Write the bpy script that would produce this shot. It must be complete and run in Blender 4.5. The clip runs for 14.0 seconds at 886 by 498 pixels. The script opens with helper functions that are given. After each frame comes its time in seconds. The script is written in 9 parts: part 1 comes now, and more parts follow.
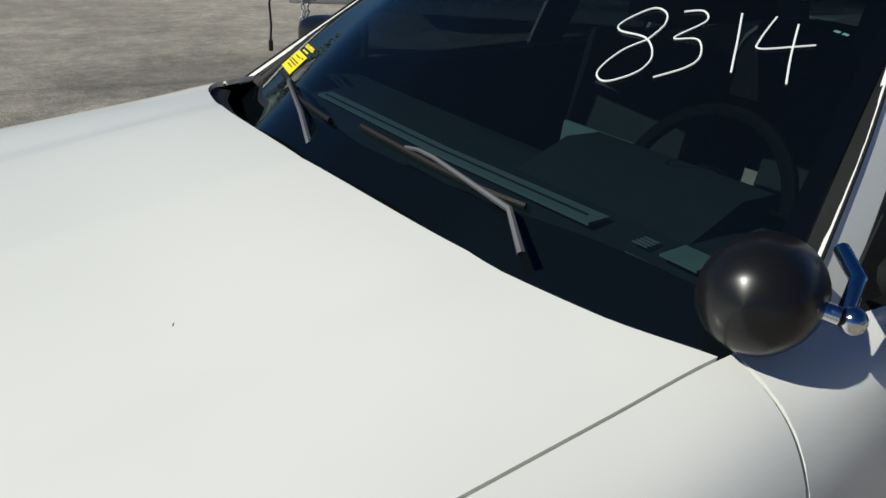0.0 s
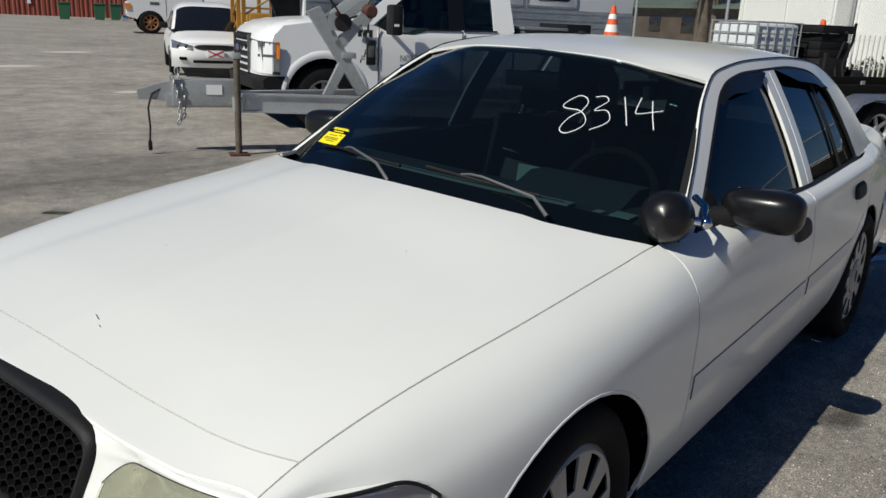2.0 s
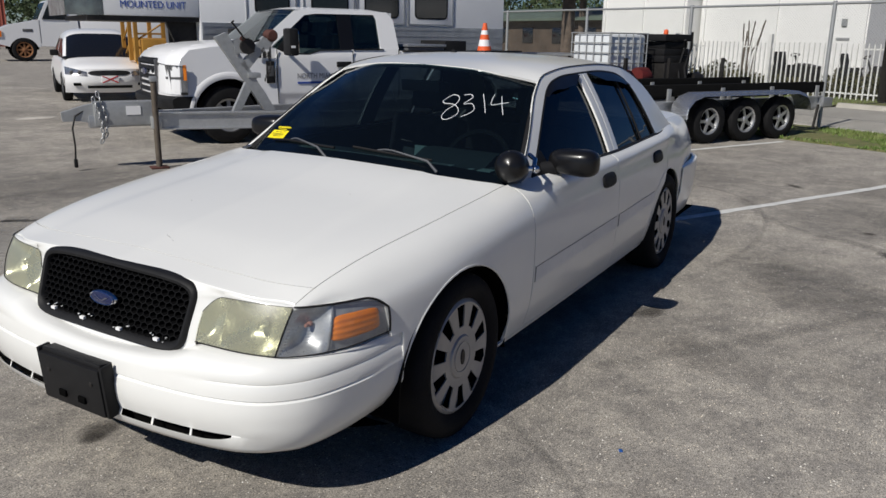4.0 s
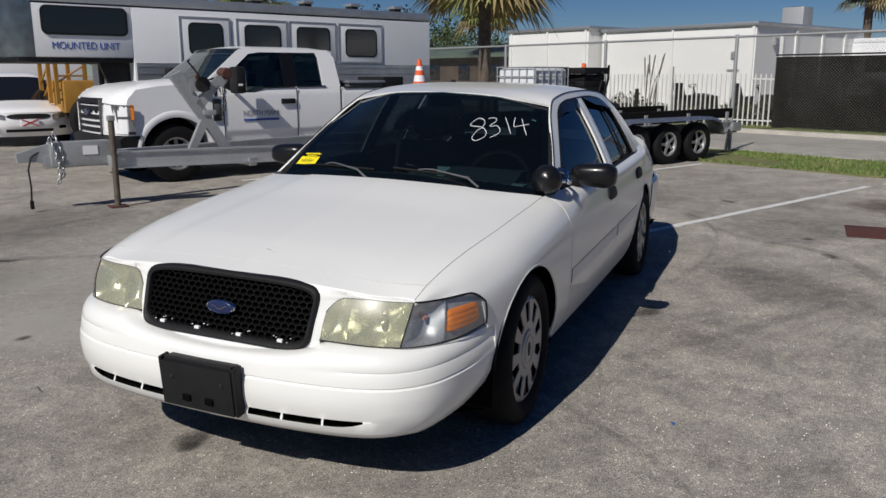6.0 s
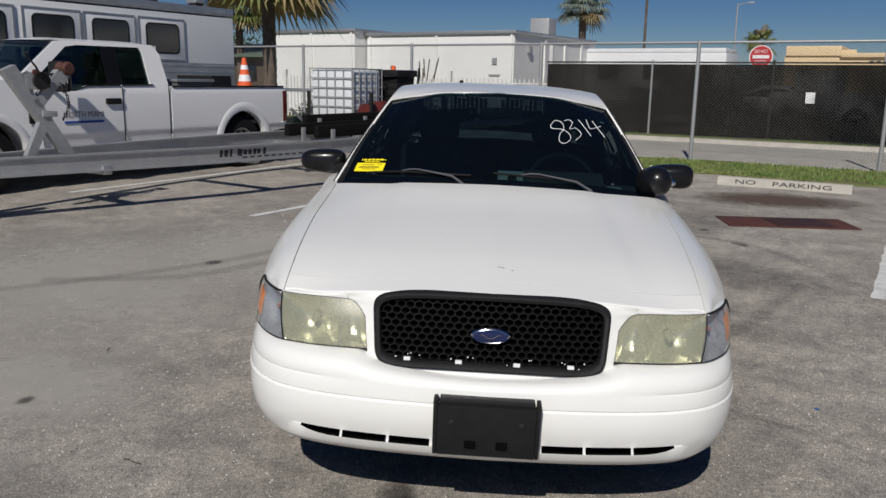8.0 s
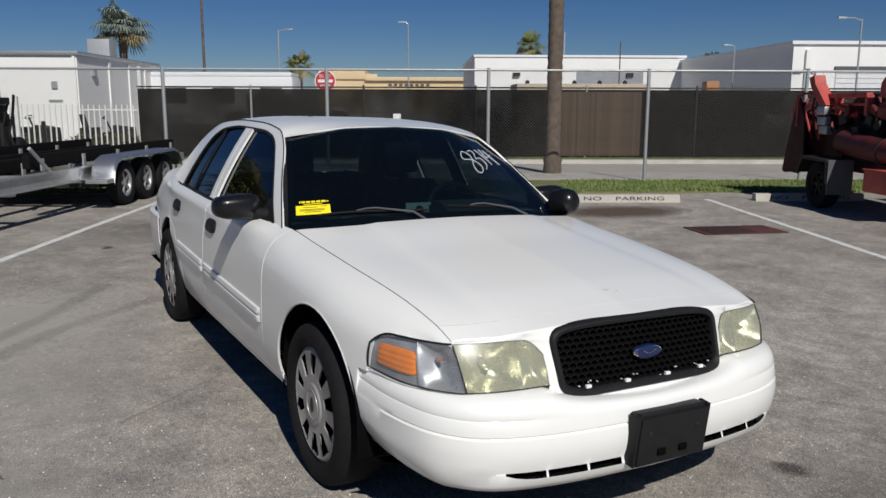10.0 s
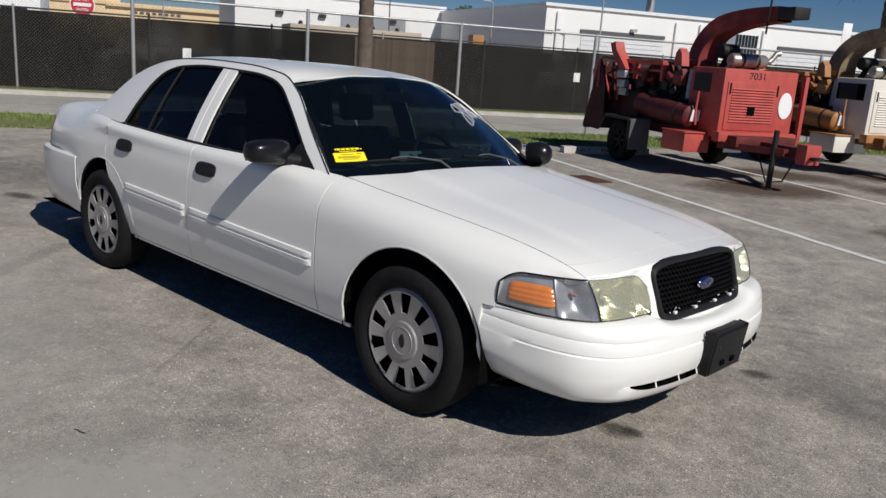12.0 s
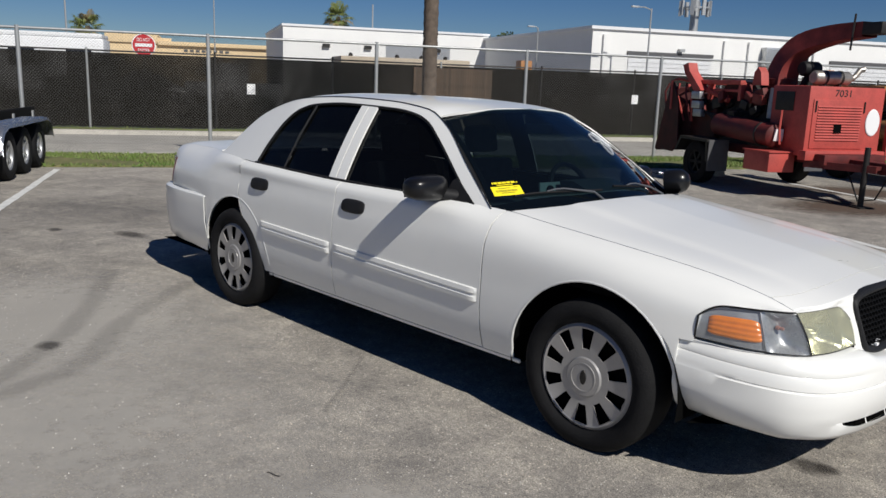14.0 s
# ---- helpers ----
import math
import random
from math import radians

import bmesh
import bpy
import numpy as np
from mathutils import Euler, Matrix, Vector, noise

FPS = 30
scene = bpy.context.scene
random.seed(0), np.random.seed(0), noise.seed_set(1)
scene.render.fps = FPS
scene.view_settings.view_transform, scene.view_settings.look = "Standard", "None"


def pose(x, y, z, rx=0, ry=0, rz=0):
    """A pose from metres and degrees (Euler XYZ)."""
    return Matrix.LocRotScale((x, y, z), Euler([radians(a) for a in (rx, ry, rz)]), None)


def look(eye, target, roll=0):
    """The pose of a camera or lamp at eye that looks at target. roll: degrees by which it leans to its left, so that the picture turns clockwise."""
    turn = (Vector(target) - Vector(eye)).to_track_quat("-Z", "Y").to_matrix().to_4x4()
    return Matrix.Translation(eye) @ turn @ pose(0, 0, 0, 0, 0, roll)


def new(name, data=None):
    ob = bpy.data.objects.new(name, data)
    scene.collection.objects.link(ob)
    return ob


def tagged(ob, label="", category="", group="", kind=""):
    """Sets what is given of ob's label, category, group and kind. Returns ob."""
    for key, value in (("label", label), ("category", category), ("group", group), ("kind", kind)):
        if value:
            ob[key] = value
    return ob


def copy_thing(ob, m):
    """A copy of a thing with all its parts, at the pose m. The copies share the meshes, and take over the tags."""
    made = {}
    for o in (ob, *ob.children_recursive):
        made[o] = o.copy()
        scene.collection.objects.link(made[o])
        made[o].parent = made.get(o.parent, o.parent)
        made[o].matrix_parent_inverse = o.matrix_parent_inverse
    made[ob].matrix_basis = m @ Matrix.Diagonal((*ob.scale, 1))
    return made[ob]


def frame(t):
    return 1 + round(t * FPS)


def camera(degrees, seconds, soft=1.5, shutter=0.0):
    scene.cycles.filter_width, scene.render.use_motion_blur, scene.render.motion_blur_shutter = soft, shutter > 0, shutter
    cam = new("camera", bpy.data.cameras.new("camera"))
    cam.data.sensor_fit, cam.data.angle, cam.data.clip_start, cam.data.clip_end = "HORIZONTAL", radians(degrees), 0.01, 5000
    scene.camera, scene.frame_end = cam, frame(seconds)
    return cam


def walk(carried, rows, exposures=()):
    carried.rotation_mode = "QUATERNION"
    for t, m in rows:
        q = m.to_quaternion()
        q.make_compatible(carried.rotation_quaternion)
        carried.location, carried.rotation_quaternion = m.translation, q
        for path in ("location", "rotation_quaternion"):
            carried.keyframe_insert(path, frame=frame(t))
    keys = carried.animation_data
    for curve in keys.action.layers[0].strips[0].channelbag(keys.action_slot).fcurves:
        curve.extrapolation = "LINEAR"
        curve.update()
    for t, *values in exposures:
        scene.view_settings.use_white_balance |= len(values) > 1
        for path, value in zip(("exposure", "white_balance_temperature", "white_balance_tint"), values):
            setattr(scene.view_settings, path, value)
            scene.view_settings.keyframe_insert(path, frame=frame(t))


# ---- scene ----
cam = camera(58.2, 14.0)
PATH = [
    (0, (0.041, 0.037, 1.439), (1.161, 1.484, 0.633), 2.7),
    (0.5, (-0.261, 0.144, 1.455), (1.013, 1.503, 0.727), -2.8),
    (1, (-0.608, 0.098, 1.466), (0.803, 1.367, 0.836), 0.2),
    (1.5, (-0.929, -0.12, 1.477), (0.54, 1.099, 0.881), 3.6),
    (2, (-1.207, -0.351, 1.514), (0.306, 0.831, 0.953), 2.6),
    (2.5, (-1.56, -0.511, 1.528), (0.038, 0.582, 1.026), 4.3),
    (3, (-1.809, -0.742, 1.552), (-0.234, 0.404, 1.096), 2.4),
    (3.5, (-2.033, -0.964, 1.573), (-0.407, 0.095, 1.09), 1.6),
    (4, (-2.315, -1.02, 1.562), (-0.645, -0.049, 1.044), 0.9),
    (4.2, (-2.428, -1.087, 1.578), (-0.739, -0.126, 1.106), 1.4),
    (6.3, (-3.018, -0.322, 1.5), (-1.195, 0.402, 1.11), 0.4),
    (6.5, (-3.08, -0.124, 1.497), (-1.236, 0.581, 1.178), 1.9),
    (7, (-3.164, 0.317, 1.502), (-1.295, 0.858, 1.04), 0.2),
    (7.5, (-3.111, 0.826, 1.488), (-1.189, 1.158, 1.046), -1.4),
    (8, (-3.126, 1.305, 1.484), (-1.174, 1.434, 1.066), 0.9),
    (8.5, (-3.049, 1.805, 1.475), (-1.119, 1.61, 0.985), -0.1),
    (8.7, (-3.014, 2.018, 1.493), (-1.078, 1.742, 1.073), -0.5),
    (10.8, (-2.36, 3.804, 1.551), (-0.777, 2.666, 1.106), 0.9),
    (11, (-2.258, 3.908, 1.56), (-0.655, 2.809, 1.089), -0.0),
    (11.4, (-2.128, 4.206, 1.564), (-0.577, 3.011, 1.159), 1.1),
    (11.5, (-2.104, 4.279, 1.542), (-0.642, 2.985, 1.11), 2.4),
    (12, (-2.092, 4.579, 1.554), (-0.771, 3.153, 1.084), 4.0),
    (12.5, (-2.165, 4.841, 1.566), (-0.859, 3.41, 1.067), 3.2),
    (13, (-2.056, 5.034, 1.574), (-0.819, 3.538, 1.092), 1.2),
    (13.5, (-1.903, 5.122, 1.539), (-0.615, 3.654, 1.106), 2.8),
    (14, (-1.637, 4.96, 1.555), (-0.229, 3.601, 1.142), 2.0),
]
walk(cam, [(t, look(eye, target, roll)) for t, eye, target, roll in PATH],
     exposures=((0, 0.05, 6620, 3), (2.5, 0.04, 6560, 7), (4, 0.0, 6500, 10), (6.5, -0.06, 6500, 11), (8, -0.15, 6520, 11), (8.7, -0.11, 6500, 11), (11, -0.04, 6420, 10), (12.5, 0.05, 6530, 11), (14, 0.10, 6480, 10)))

# ---- light: clear midday sky and one sun ----
SUN_WAY = Vector((1.065, -0.18, -0.993)).normalized()
world = bpy.data.worlds.new("sky")
scene.world = world
world.use_nodes = True
wn = world.node_tree.nodes
sky = wn.new("ShaderNodeTexSky")
sky.sky_type = "NISHITA"
sky.sun_disc = False
sky.sun_elevation = math.asin(-SUN_WAY.z)
sky.sun_rotation = math.atan2(-SUN_WAY.x, -SUN_WAY.y)
sky.altitude = 1500
sky.air_density, sky.dust_density, sky.ozone_density = 1.0, 0.0, 7.0
wn["Background"].inputs["Strength"].default_value = 0.044
tone = wn.new("ShaderNodeHueSaturation")
tone.inputs["Hue"].default_value = 0.510
tone.inputs["Saturation"].default_value = 1.20
tone.inputs["Value"].default_value = 0.92
world.node_tree.links.new(sky.outputs[0], tone.inputs["Color"])
world.node_tree.links.new(tone.outputs[0], wn["Background"].inputs["Color"])
sun = new("sun", bpy.data.lights.new("sun", "SUN"))
sun.data.energy, sun.data.angle, sun.data.color = 4.1, radians(0.53), (1.0, 0.965, 0.90)
sun.matrix_world = look((0, 0, 30), Vector((0, 0, 30)) + SUN_WAY)

# ---- materials ----
def mat(name, color, rough=0.6, metal=0.0, var=0.0, scale=8.0, bump=0.0, bscale=60.0, coat=0.0, color2=None, rvar=0.0, piece=0.0, spec=0.5):
    """Principled surface with colour variation at two scales, roughness variation and fine relief, in object space."""
    m = bpy.data.materials.new(name)
    m.use_nodes = True
    n, l = m.node_tree.nodes, m.node_tree.links
    p = n["Principled BSDF"]
    p.inputs["Base Color"].default_value = (*color, 1)
    p.inputs["Roughness"].default_value = rough
    p.inputs["Metallic"].default_value = metal
    p.inputs["Coat Weight"].default_value = coat
    p.inputs["Specular IOR Level"].default_value = spec
    p.inputs["Coat Roughness"].default_value = 0.12
    if var or bump or rvar or piece:
        tc = n.new("ShaderNodeTexCoord")
        out = None
        if var:
            big, small = n.new("ShaderNodeTexNoise"), n.new("ShaderNodeTexNoise")
            big.inputs["Scale"].default_value, big.inputs["Detail"].default_value = scale, 4
            small.inputs["Scale"].default_value, small.inputs["Detail"].default_value = scale * 9, 3
            for t in (big, small):
                l.new(tc.outputs["Object"], t.inputs["Vector"])
            add = n.new("ShaderNodeMath")
            add.operation = "MULTIPLY_ADD"
            l.new(small.outputs["Fac"], add.inputs[0])
            add.inputs[1].default_value = 0.4
            l.new(big.outputs["Fac"], add.inputs[2])
            mr = n.new("ShaderNodeMapRange")
            mr.inputs["From Min"].default_value, mr.inputs["From Max"].default_value = 0.45, 0.95
            l.new(add.outputs[0], mr.inputs["Value"])
            mix = n.new("ShaderNodeMix")
            mix.data_type = "RGBA"
            c2 = color2 or tuple(c * (1 - var) for c in color)
            mix.inputs["A"].default_value, mix.inputs["B"].default_value = (*color, 1), (*c2, 1)
            l.new(mr.outputs[0], mix.inputs["Factor"])
            out = mix.outputs["Result"]
            if rvar:
                rr = n.new("ShaderNodeMapRange")
                rr.inputs["To Min"].default_value, rr.inputs["To Max"].default_value = rough - rvar, rough + rvar
                l.new(mr.outputs[0], rr.inputs["Value"])
                l.new(rr.outputs[0], p.inputs["Roughness"])
        if piece:
            oi = n.new("ShaderNodeObjectInfo")
            pr = n.new("ShaderNodeMapRange")
            pr.inputs["To Min"].default_value, pr.inputs["To Max"].default_value = 1 - piece, 1 + piece
            l.new(oi.outputs["Random"], pr.inputs["Value"])
            hs = n.new("ShaderNodeHueSaturation")
            hs.inputs["Color"].default_value = (*color, 1)
            if out:
                l.new(out, hs.inputs["Color"])
            l.new(pr.outputs[0], hs.inputs["Value"])
            out = hs.outputs[0]
        if out:
            l.new(out, p.inputs["Base Color"])
        if bump:
            t = n.new("ShaderNodeTexNoise")
            t.inputs["Scale"].default_value, t.inputs["Detail"].default_value = bscale, 4
            l.new(tc.outputs["Object"], t.inputs["Vector"])
            b = n.new("ShaderNodeBump")
            b.inputs["Strength"].default_value, b.inputs["Distance"].default_value = bump, 0.01
            l.new(t.outputs["Fac"], b.inputs["Height"])
            l.new(b.outputs[0], p.inputs["Normal"])
    return m


def glass(name, tint, gloss=0.06, rough=0.01, haze=0.0, haze_color=(0.6, 0.6, 0.5)):
    """Thin tinted pane: the tint lets light through, the gloss grows towards grazing."""
    m = bpy.data.materials.new(name)
    m.use_nodes = True
    n, l = m.node_tree.nodes, m.node_tree.links
    n.remove(n["Principled BSDF"])
    tr, gl, mx, fr = n.new("ShaderNodeBsdfTransparent"), n.new("ShaderNodeBsdfGlossy"), n.new("ShaderNodeMixShader"), n.new("ShaderNodeLayerWeight")
    tr.inputs["Color"].default_value = (*tint, 1)
    gl.inputs["Roughness"].default_value = rough
    gl.inputs["Color"].default_value = (1, 1, 1, 1)
    fr.inputs["Blend"].default_value = 0.5
    pw, ma = n.new("ShaderNodeMath"), n.new("ShaderNodeMath")
    pw.operation, ma.operation = "POWER", "MULTIPLY_ADD"
    pw.inputs[1].default_value = 5.0
    ma.inputs[1].default_value, ma.inputs[2].default_value = 0.9 - gloss, gloss
    l.new(fr.outputs["Facing"], pw.inputs[0])
    l.new(pw.outputs[0], ma.inputs[0])
    l.new(ma.outputs[0], mx.inputs[0])
    body = tr.outputs[0]
    if haze:
        df, hz = n.new("ShaderNodeBsdfDiffuse"), n.new("ShaderNodeMixShader")
        df.inputs["Color"].default_value = (*haze_color, 1)
        hz.inputs[0].default_value = haze
        l.new(tr.outputs[0], hz.inputs[1])
        l.new(df.outputs[0], hz.inputs[2])
        body = hz.outputs[0]
    l.new(body, mx.inputs[1])
    l.new(gl.outputs[0], mx.inputs[2])
    l.new(mx.outputs[0], n["Material Output"].inputs["Surface"])
    return m


M_PAINT = mat("faded white car paint", (0.86, 0.86, 0.825), 0.40, var=0.04, scale=1.2, coat=0.75, rvar=0.07)
M_PAINT_T = mat("white truck paint", (0.87, 0.87, 0.87), 0.3, var=0.03, scale=1.0, coat=0.5)
M_TRIM = mat("black trim plastic", (0.016, 0.016, 0.017), 0.55, var=0.3, scale=20, bump=0.15, bscale=300, spec=0.22)
M_GLOSSBLACK = mat("satin black paint", (0.009, 0.009, 0.010), 0.30, var=0.2, scale=8, coat=0.15, spec=0.3)
# near-black without gloss: the shade inside hollows is put into the colour
M_DARK = mat("cavity shade black", (0.005, 0.005, 0.005), 0.9, spec=0.0)
M_RUBBER = mat("tyre rubber", (0.013, 0.013, 0.014), 0.85, var=0.4, scale=14, bump=0.3, bscale=120, spec=0.2)
M_COVER = mat("silver wheel cover paint", (0.42, 0.41, 0.40), 0.42, metal=0.35, var=0.12, scale=10, rvar=0.08)
M_CHROME = mat("chrome", (0.75, 0.75, 0.76), 0.12, metal=1.0, var=0.1, scale=25, rvar=0.05)
M_ALU = mat("weathered aluminium", (0.55, 0.56, 0.57), 0.42, metal=0.75, var=0.25, scale=3, rvar=0.12, bump=0.1, bscale=60)
M_GALV = mat("galvanised steel", (0.47, 0.48, 0.48), 0.5, metal=0.5, var=0.2, scale=14, rvar=0.1)
M_GLASS_D = glass("dark tinted window", (0.10, 0.115, 0.125), 0.020, haze=0.004)
# bluish haze: a dust film, plus sky reflection put into the colour
M_GLASS_W = glass("tinted windscreen", (0.24, 0.325, 0.345), 0.035, haze=0.007, haze_color=(0.33, 0.48, 0.62))
M_VENTGREY = mat("pale grey dash plastic", (0.42, 0.47, 0.46), 0.6, var=0.1, scale=20)
M_LABELGREEN = mat("pale green label", (0.46, 0.56, 0.52), 0.6, var=0.15, scale=30)
M_GLASS_C = glass("clear window", (0.75, 0.82, 0.82), 0.04)
M_SEAT = mat("dark grey cloth", (0.10, 0.10, 0.105), 0.9, var=0.3, scale=18)
M_DASH = mat("dark dashboard vinyl", (0.065, 0.075, 0.078), 0.75, var=0.2, scale=20, bump=0.1, bscale=200)
M_AMBER = mat("amber lens", (1.0, 0.27, 0.015), 0.3, var=0.15, scale=40, coat=0.5)
M_RED = mat("red lens", (0.11, 0.008, 0.008), 0.25, var=0.2, scale=40, coat=0.5)
M_YELLOW = mat("yellow sticker vinyl", (0.95, 0.78, 0.01), 0.5, var=0.04, scale=30)
M_BLACKINK = mat("black ink", (0.02, 0.02, 0.02), 0.6)
M_CHALK = mat("white paint marker", (0.85, 0.87, 0.88), 0.7)
M_BLUEINK = mat("blue lettering", (0.03, 0.08, 0.36), 0.5)
M_EMBLEM = mat("dark blue enamel", (0.008, 0.016, 0.075), 0.25, coat=0.6, var=0.1, scale=60)
M_WHITE = mat("white gelcoat panel", (0.78, 0.79, 0.80), 0.45, var=0.05, scale=1.5, rvar=0.08)
M_BUILD = mat("white painted wall", (0.82, 0.82, 0.80), 0.75, var=0.05, scale=0.6, bump=0.1, bscale=20)
M_CREAM = mat("cream painted wall", (0.78, 0.60, 0.36), 0.8, var=0.06, scale=0.5)
M_BEIGE = mat("beige panel", (0.50, 0.42, 0.32), 0.7, var=0.1, scale=1.0)
M_LINE = mat("worn white road paint", (0.78, 0.78, 0.75), 0.7, var=0.35, scale=7, bump=0.2, bscale=200)
M_CONC = mat("concrete", (0.52, 0.49, 0.43), 0.85, var=0.3, scale=2.5, bump=0.3, bscale=60)
M_RUST = mat("rusty steel plate", (0.11, 0.038, 0.028), 0.8, var=0.5, scale=5, bump=0.3, bscale=80)
M_REDPAINT = mat("faded red orange machine paint", (0.54, 0.085, 0.068), 0.55, var=0.35, scale=4, rvar=0.1)
M_REDDARK = mat("mottled dark red machine paint", (0.16, 0.018, 0.016), 0.65, var=0.6, scale=5)
M_ORANGE = mat("orange machine paint", (0.52, 0.24, 0.085), 0.6, var=0.45, scale=4)
M_CREAMPAINT = mat("cream machine paint", (0.78, 0.75, 0.66), 0.5, var=0.08, scale=4)
M_BROWN = mat("brown container panel", (0.17, 0.125, 0.085), 0.8, var=0.25, scale=3)
M_PICKET = mat("white picket paint", (0.75, 0.75, 0.73), 0.6, var=0.1, scale=10)
M_TIRE_WALL = M_RUBBER
M_TRUNK = mat("palm trunk bark", (0.17, 0.13, 0.10), 0.9, var=0.55, scale=7, bump=0.9, bscale=30)
M_LEAF = mat("palm leaf", (0.085, 0.13, 0.03), 0.55, var=0.4, scale=3, color2=(0.20, 0.21, 0.06))
M_LEAFDRY = mat("dry palm leaf", (0.34, 0.26, 0.12), 0.8, var=0.3, scale=3)
M_SIGNRED = mat("red sign face", (0.55, 0.02, 0.03), 0.5, var=0.1, scale=8)
M_SIGNWHITE = mat("white sign face", (0.85, 0.85, 0.85), 0.5)
M_CONE = mat("orange traffic cone rubber", (0.85, 0.13, 0.03), 0.6, var=0.15, scale=10)
M_STEELDARK = mat("dark greasy steel", (0.032, 0.029, 0.027), 0.55, metal=0.3, var=0.5, scale=12)
M_YELMACH = mat("yellow machine paint", (0.42, 0.215, 0.035), 0.6, var=0.25, scale=4)
M_GREYDARK = mat("dark grey paint", (0.10, 0.10, 0.105), 0.6, var=0.2, scale=6)
M_CARPET = mat("black carpeted bunk", (0.010, 0.010, 0.010), 0.95, var=0.4, scale=30, spec=0.1)
M_GREEN = mat("faded green rubbish bin", (0.03, 0.14, 0.07), 0.6, var=0.2, scale=8)


# ---- mesh helpers ----
def thing(name, m, label, category, group=""):
    ob = new(name)
    ob.empty_display_size = 0.2
    ob.matrix_world = m
    return tagged(ob, label, category, group)


def mesh_of(bm, name, material, smooth=None):
    bmesh.ops.recalc_face_normals(bm, faces=bm.faces[:]) if smooth != "keep" else None
    me = bpy.data.meshes.new(name)
    bm.to_mesh(me)
    bm.free()
    for mt in (material if isinstance(material, (list, tuple)) else (material,)):
        me.materials.append(mt)
    if smooth:
        for p in me.polygons:
            p.use_smooth = True
        if smooth is True:
            me.set_sharp_from_angle(angle=radians(38))
    return me


def fold_edges(bm, depth, hard=True):
    """Turns a panel's free edges inward by its thickness, towards the middle of the body, with a hard fold."""
    bmesh.ops.recalc_face_normals(bm, faces=bm.faces[:])
    bm.normal_update()
    edges = [e for e in bm.edges if len(e.link_faces) == 1]
    lo, hi = {}, {}
    for e in edges:
        for v in e.verts:
            if v not in lo:
                out = Vector((0, v.co.y, v.co.z - 0.6))
                n = v.normal if v.normal.dot(out) > 0 else -v.normal
                lo[v] = (v.co.copy(), v.co - n * depth)
    made = {}
    for v, (a, b) in lo.items():
        made[v] = (bm.verts.new(a) if hard else v, bm.verts.new(b))
    for e in edges:
        a, b = e.verts
        bm.faces.new((made[a][0], made[b][0], made[b][1], made[a][1]))


def part(name, bm, material, parent, label="", smooth=True, solid=0.0, at=None, hard=True):
    if solid:
        fold_edges(bm, solid, hard)
    ob = new(name, mesh_of(bm, name, material, smooth))
    ob.parent = parent
    if at is not None:
        ob.matrix_basis = at
    return tagged(ob, label)


def solo(name, bm, material, label, category, m=None, group="", kind="", smooth=True):
    ob = new(name, mesh_of(bm, name, material, smooth))
    if m is not None:
        ob.matrix_world = m
    return tagged(ob, label, category, group, kind)


def box(bm, x0, x1, y0, y1, z0, z1, bev=0.0, m=None):
    vs = [bm.verts.new((x, y, z)) for x in (x0, x1) for y in (y0, y1) for z in (z0, z1)]
    fs = [bm.faces.new([vs[i] for i in q]) for q in ((0, 1, 3, 2), (4, 6, 7, 5), (0, 4, 5, 1), (2, 3, 7, 6), (0, 2, 6, 4), (1, 5, 7, 3))]
    if bev:
        es = list({e for f in fs for e in f.edges})
        r = bmesh.ops.bevel(bm, geom=es, offset=bev, segments=2, affect="EDGES", profile=0.6)
        vs = list({v for f in r["faces"] for v in f.verts} | {v for v in vs if v.is_valid})
    if m is not None:
        bmesh.ops.transform(bm, matrix=m, verts=[v for v in vs if v.is_valid])
    return bm


def B():
    return bmesh.new()


def abox(*a, **k):
    return box(B(), *a, **k)


def grid(bm, fn, us, ws, skip=None, closed=False):
    """A sheet of quads over the parameters us x ws."""
    rows = [[bm.verts.new(fn(u, w)) for w in ws] for u in us]
    for i in range(len(us) - (0 if closed else 1)):
        for j in range(len(ws) - 1):
            if skip and skip(i, j):
                continue
            k = (i + 1) % len(us)
            bm.faces.new((rows[i][j], rows[k][j], rows[k][j + 1], rows[i][j + 1]))
    return bm


def lathe(bm, prof, n=32, axis="y", at=(0, 0, 0)):
    """Turns (radius, along) pairs about an axis."""
    def f(u, w):
        r, a = prof[w]
        c, s = r * math.cos(u), r * math.sin(u)
        v = {"y": (c, a, s), "x": (a, c, s), "z": (c, s, a)}[axis]
        return Vector(v) + Vector(at)
    return grid(bm, f, [2 * math.pi * i / n for i in range(n)], range(len(prof)), closed=True)


def tube(bm, pts, r, n=8, caps=True):
    """A round bar along points; r a number or one per point."""
    pts = [Vector(p) for p in pts]
    rs = r if isinstance(r, (list, tuple)) else [r] * len(pts)
    rings, up = [], None
    for i, p in enumerate(pts):
        d = (pts[min(i + 1, len(pts) - 1)] - pts[max(i - 1, 0)]).normalized()
        if up is None:
            up = d.orthogonal().normalized()
        up = (up - d * up.dot(d))
        up = up.normalized() if up.length > 1e-5 else d.orthogonal().normalized()
        side = d.cross(up)
        rings.append([bm.verts.new(p + rs[i] * (math.cos(a) * up + math.sin(a) * side)) for a in [2 * math.pi * k / n for k in range(n)]])
    for a, b in zip(rings, rings[1:]):
        for k in range(n):
            bm.faces.new((a[k], a[(k + 1) % n], b[(k + 1) % n], b[k]))
    if caps:
        bm.faces.new(rings[0][::-1])
        bm.faces.new(rings[-1])
    return bm


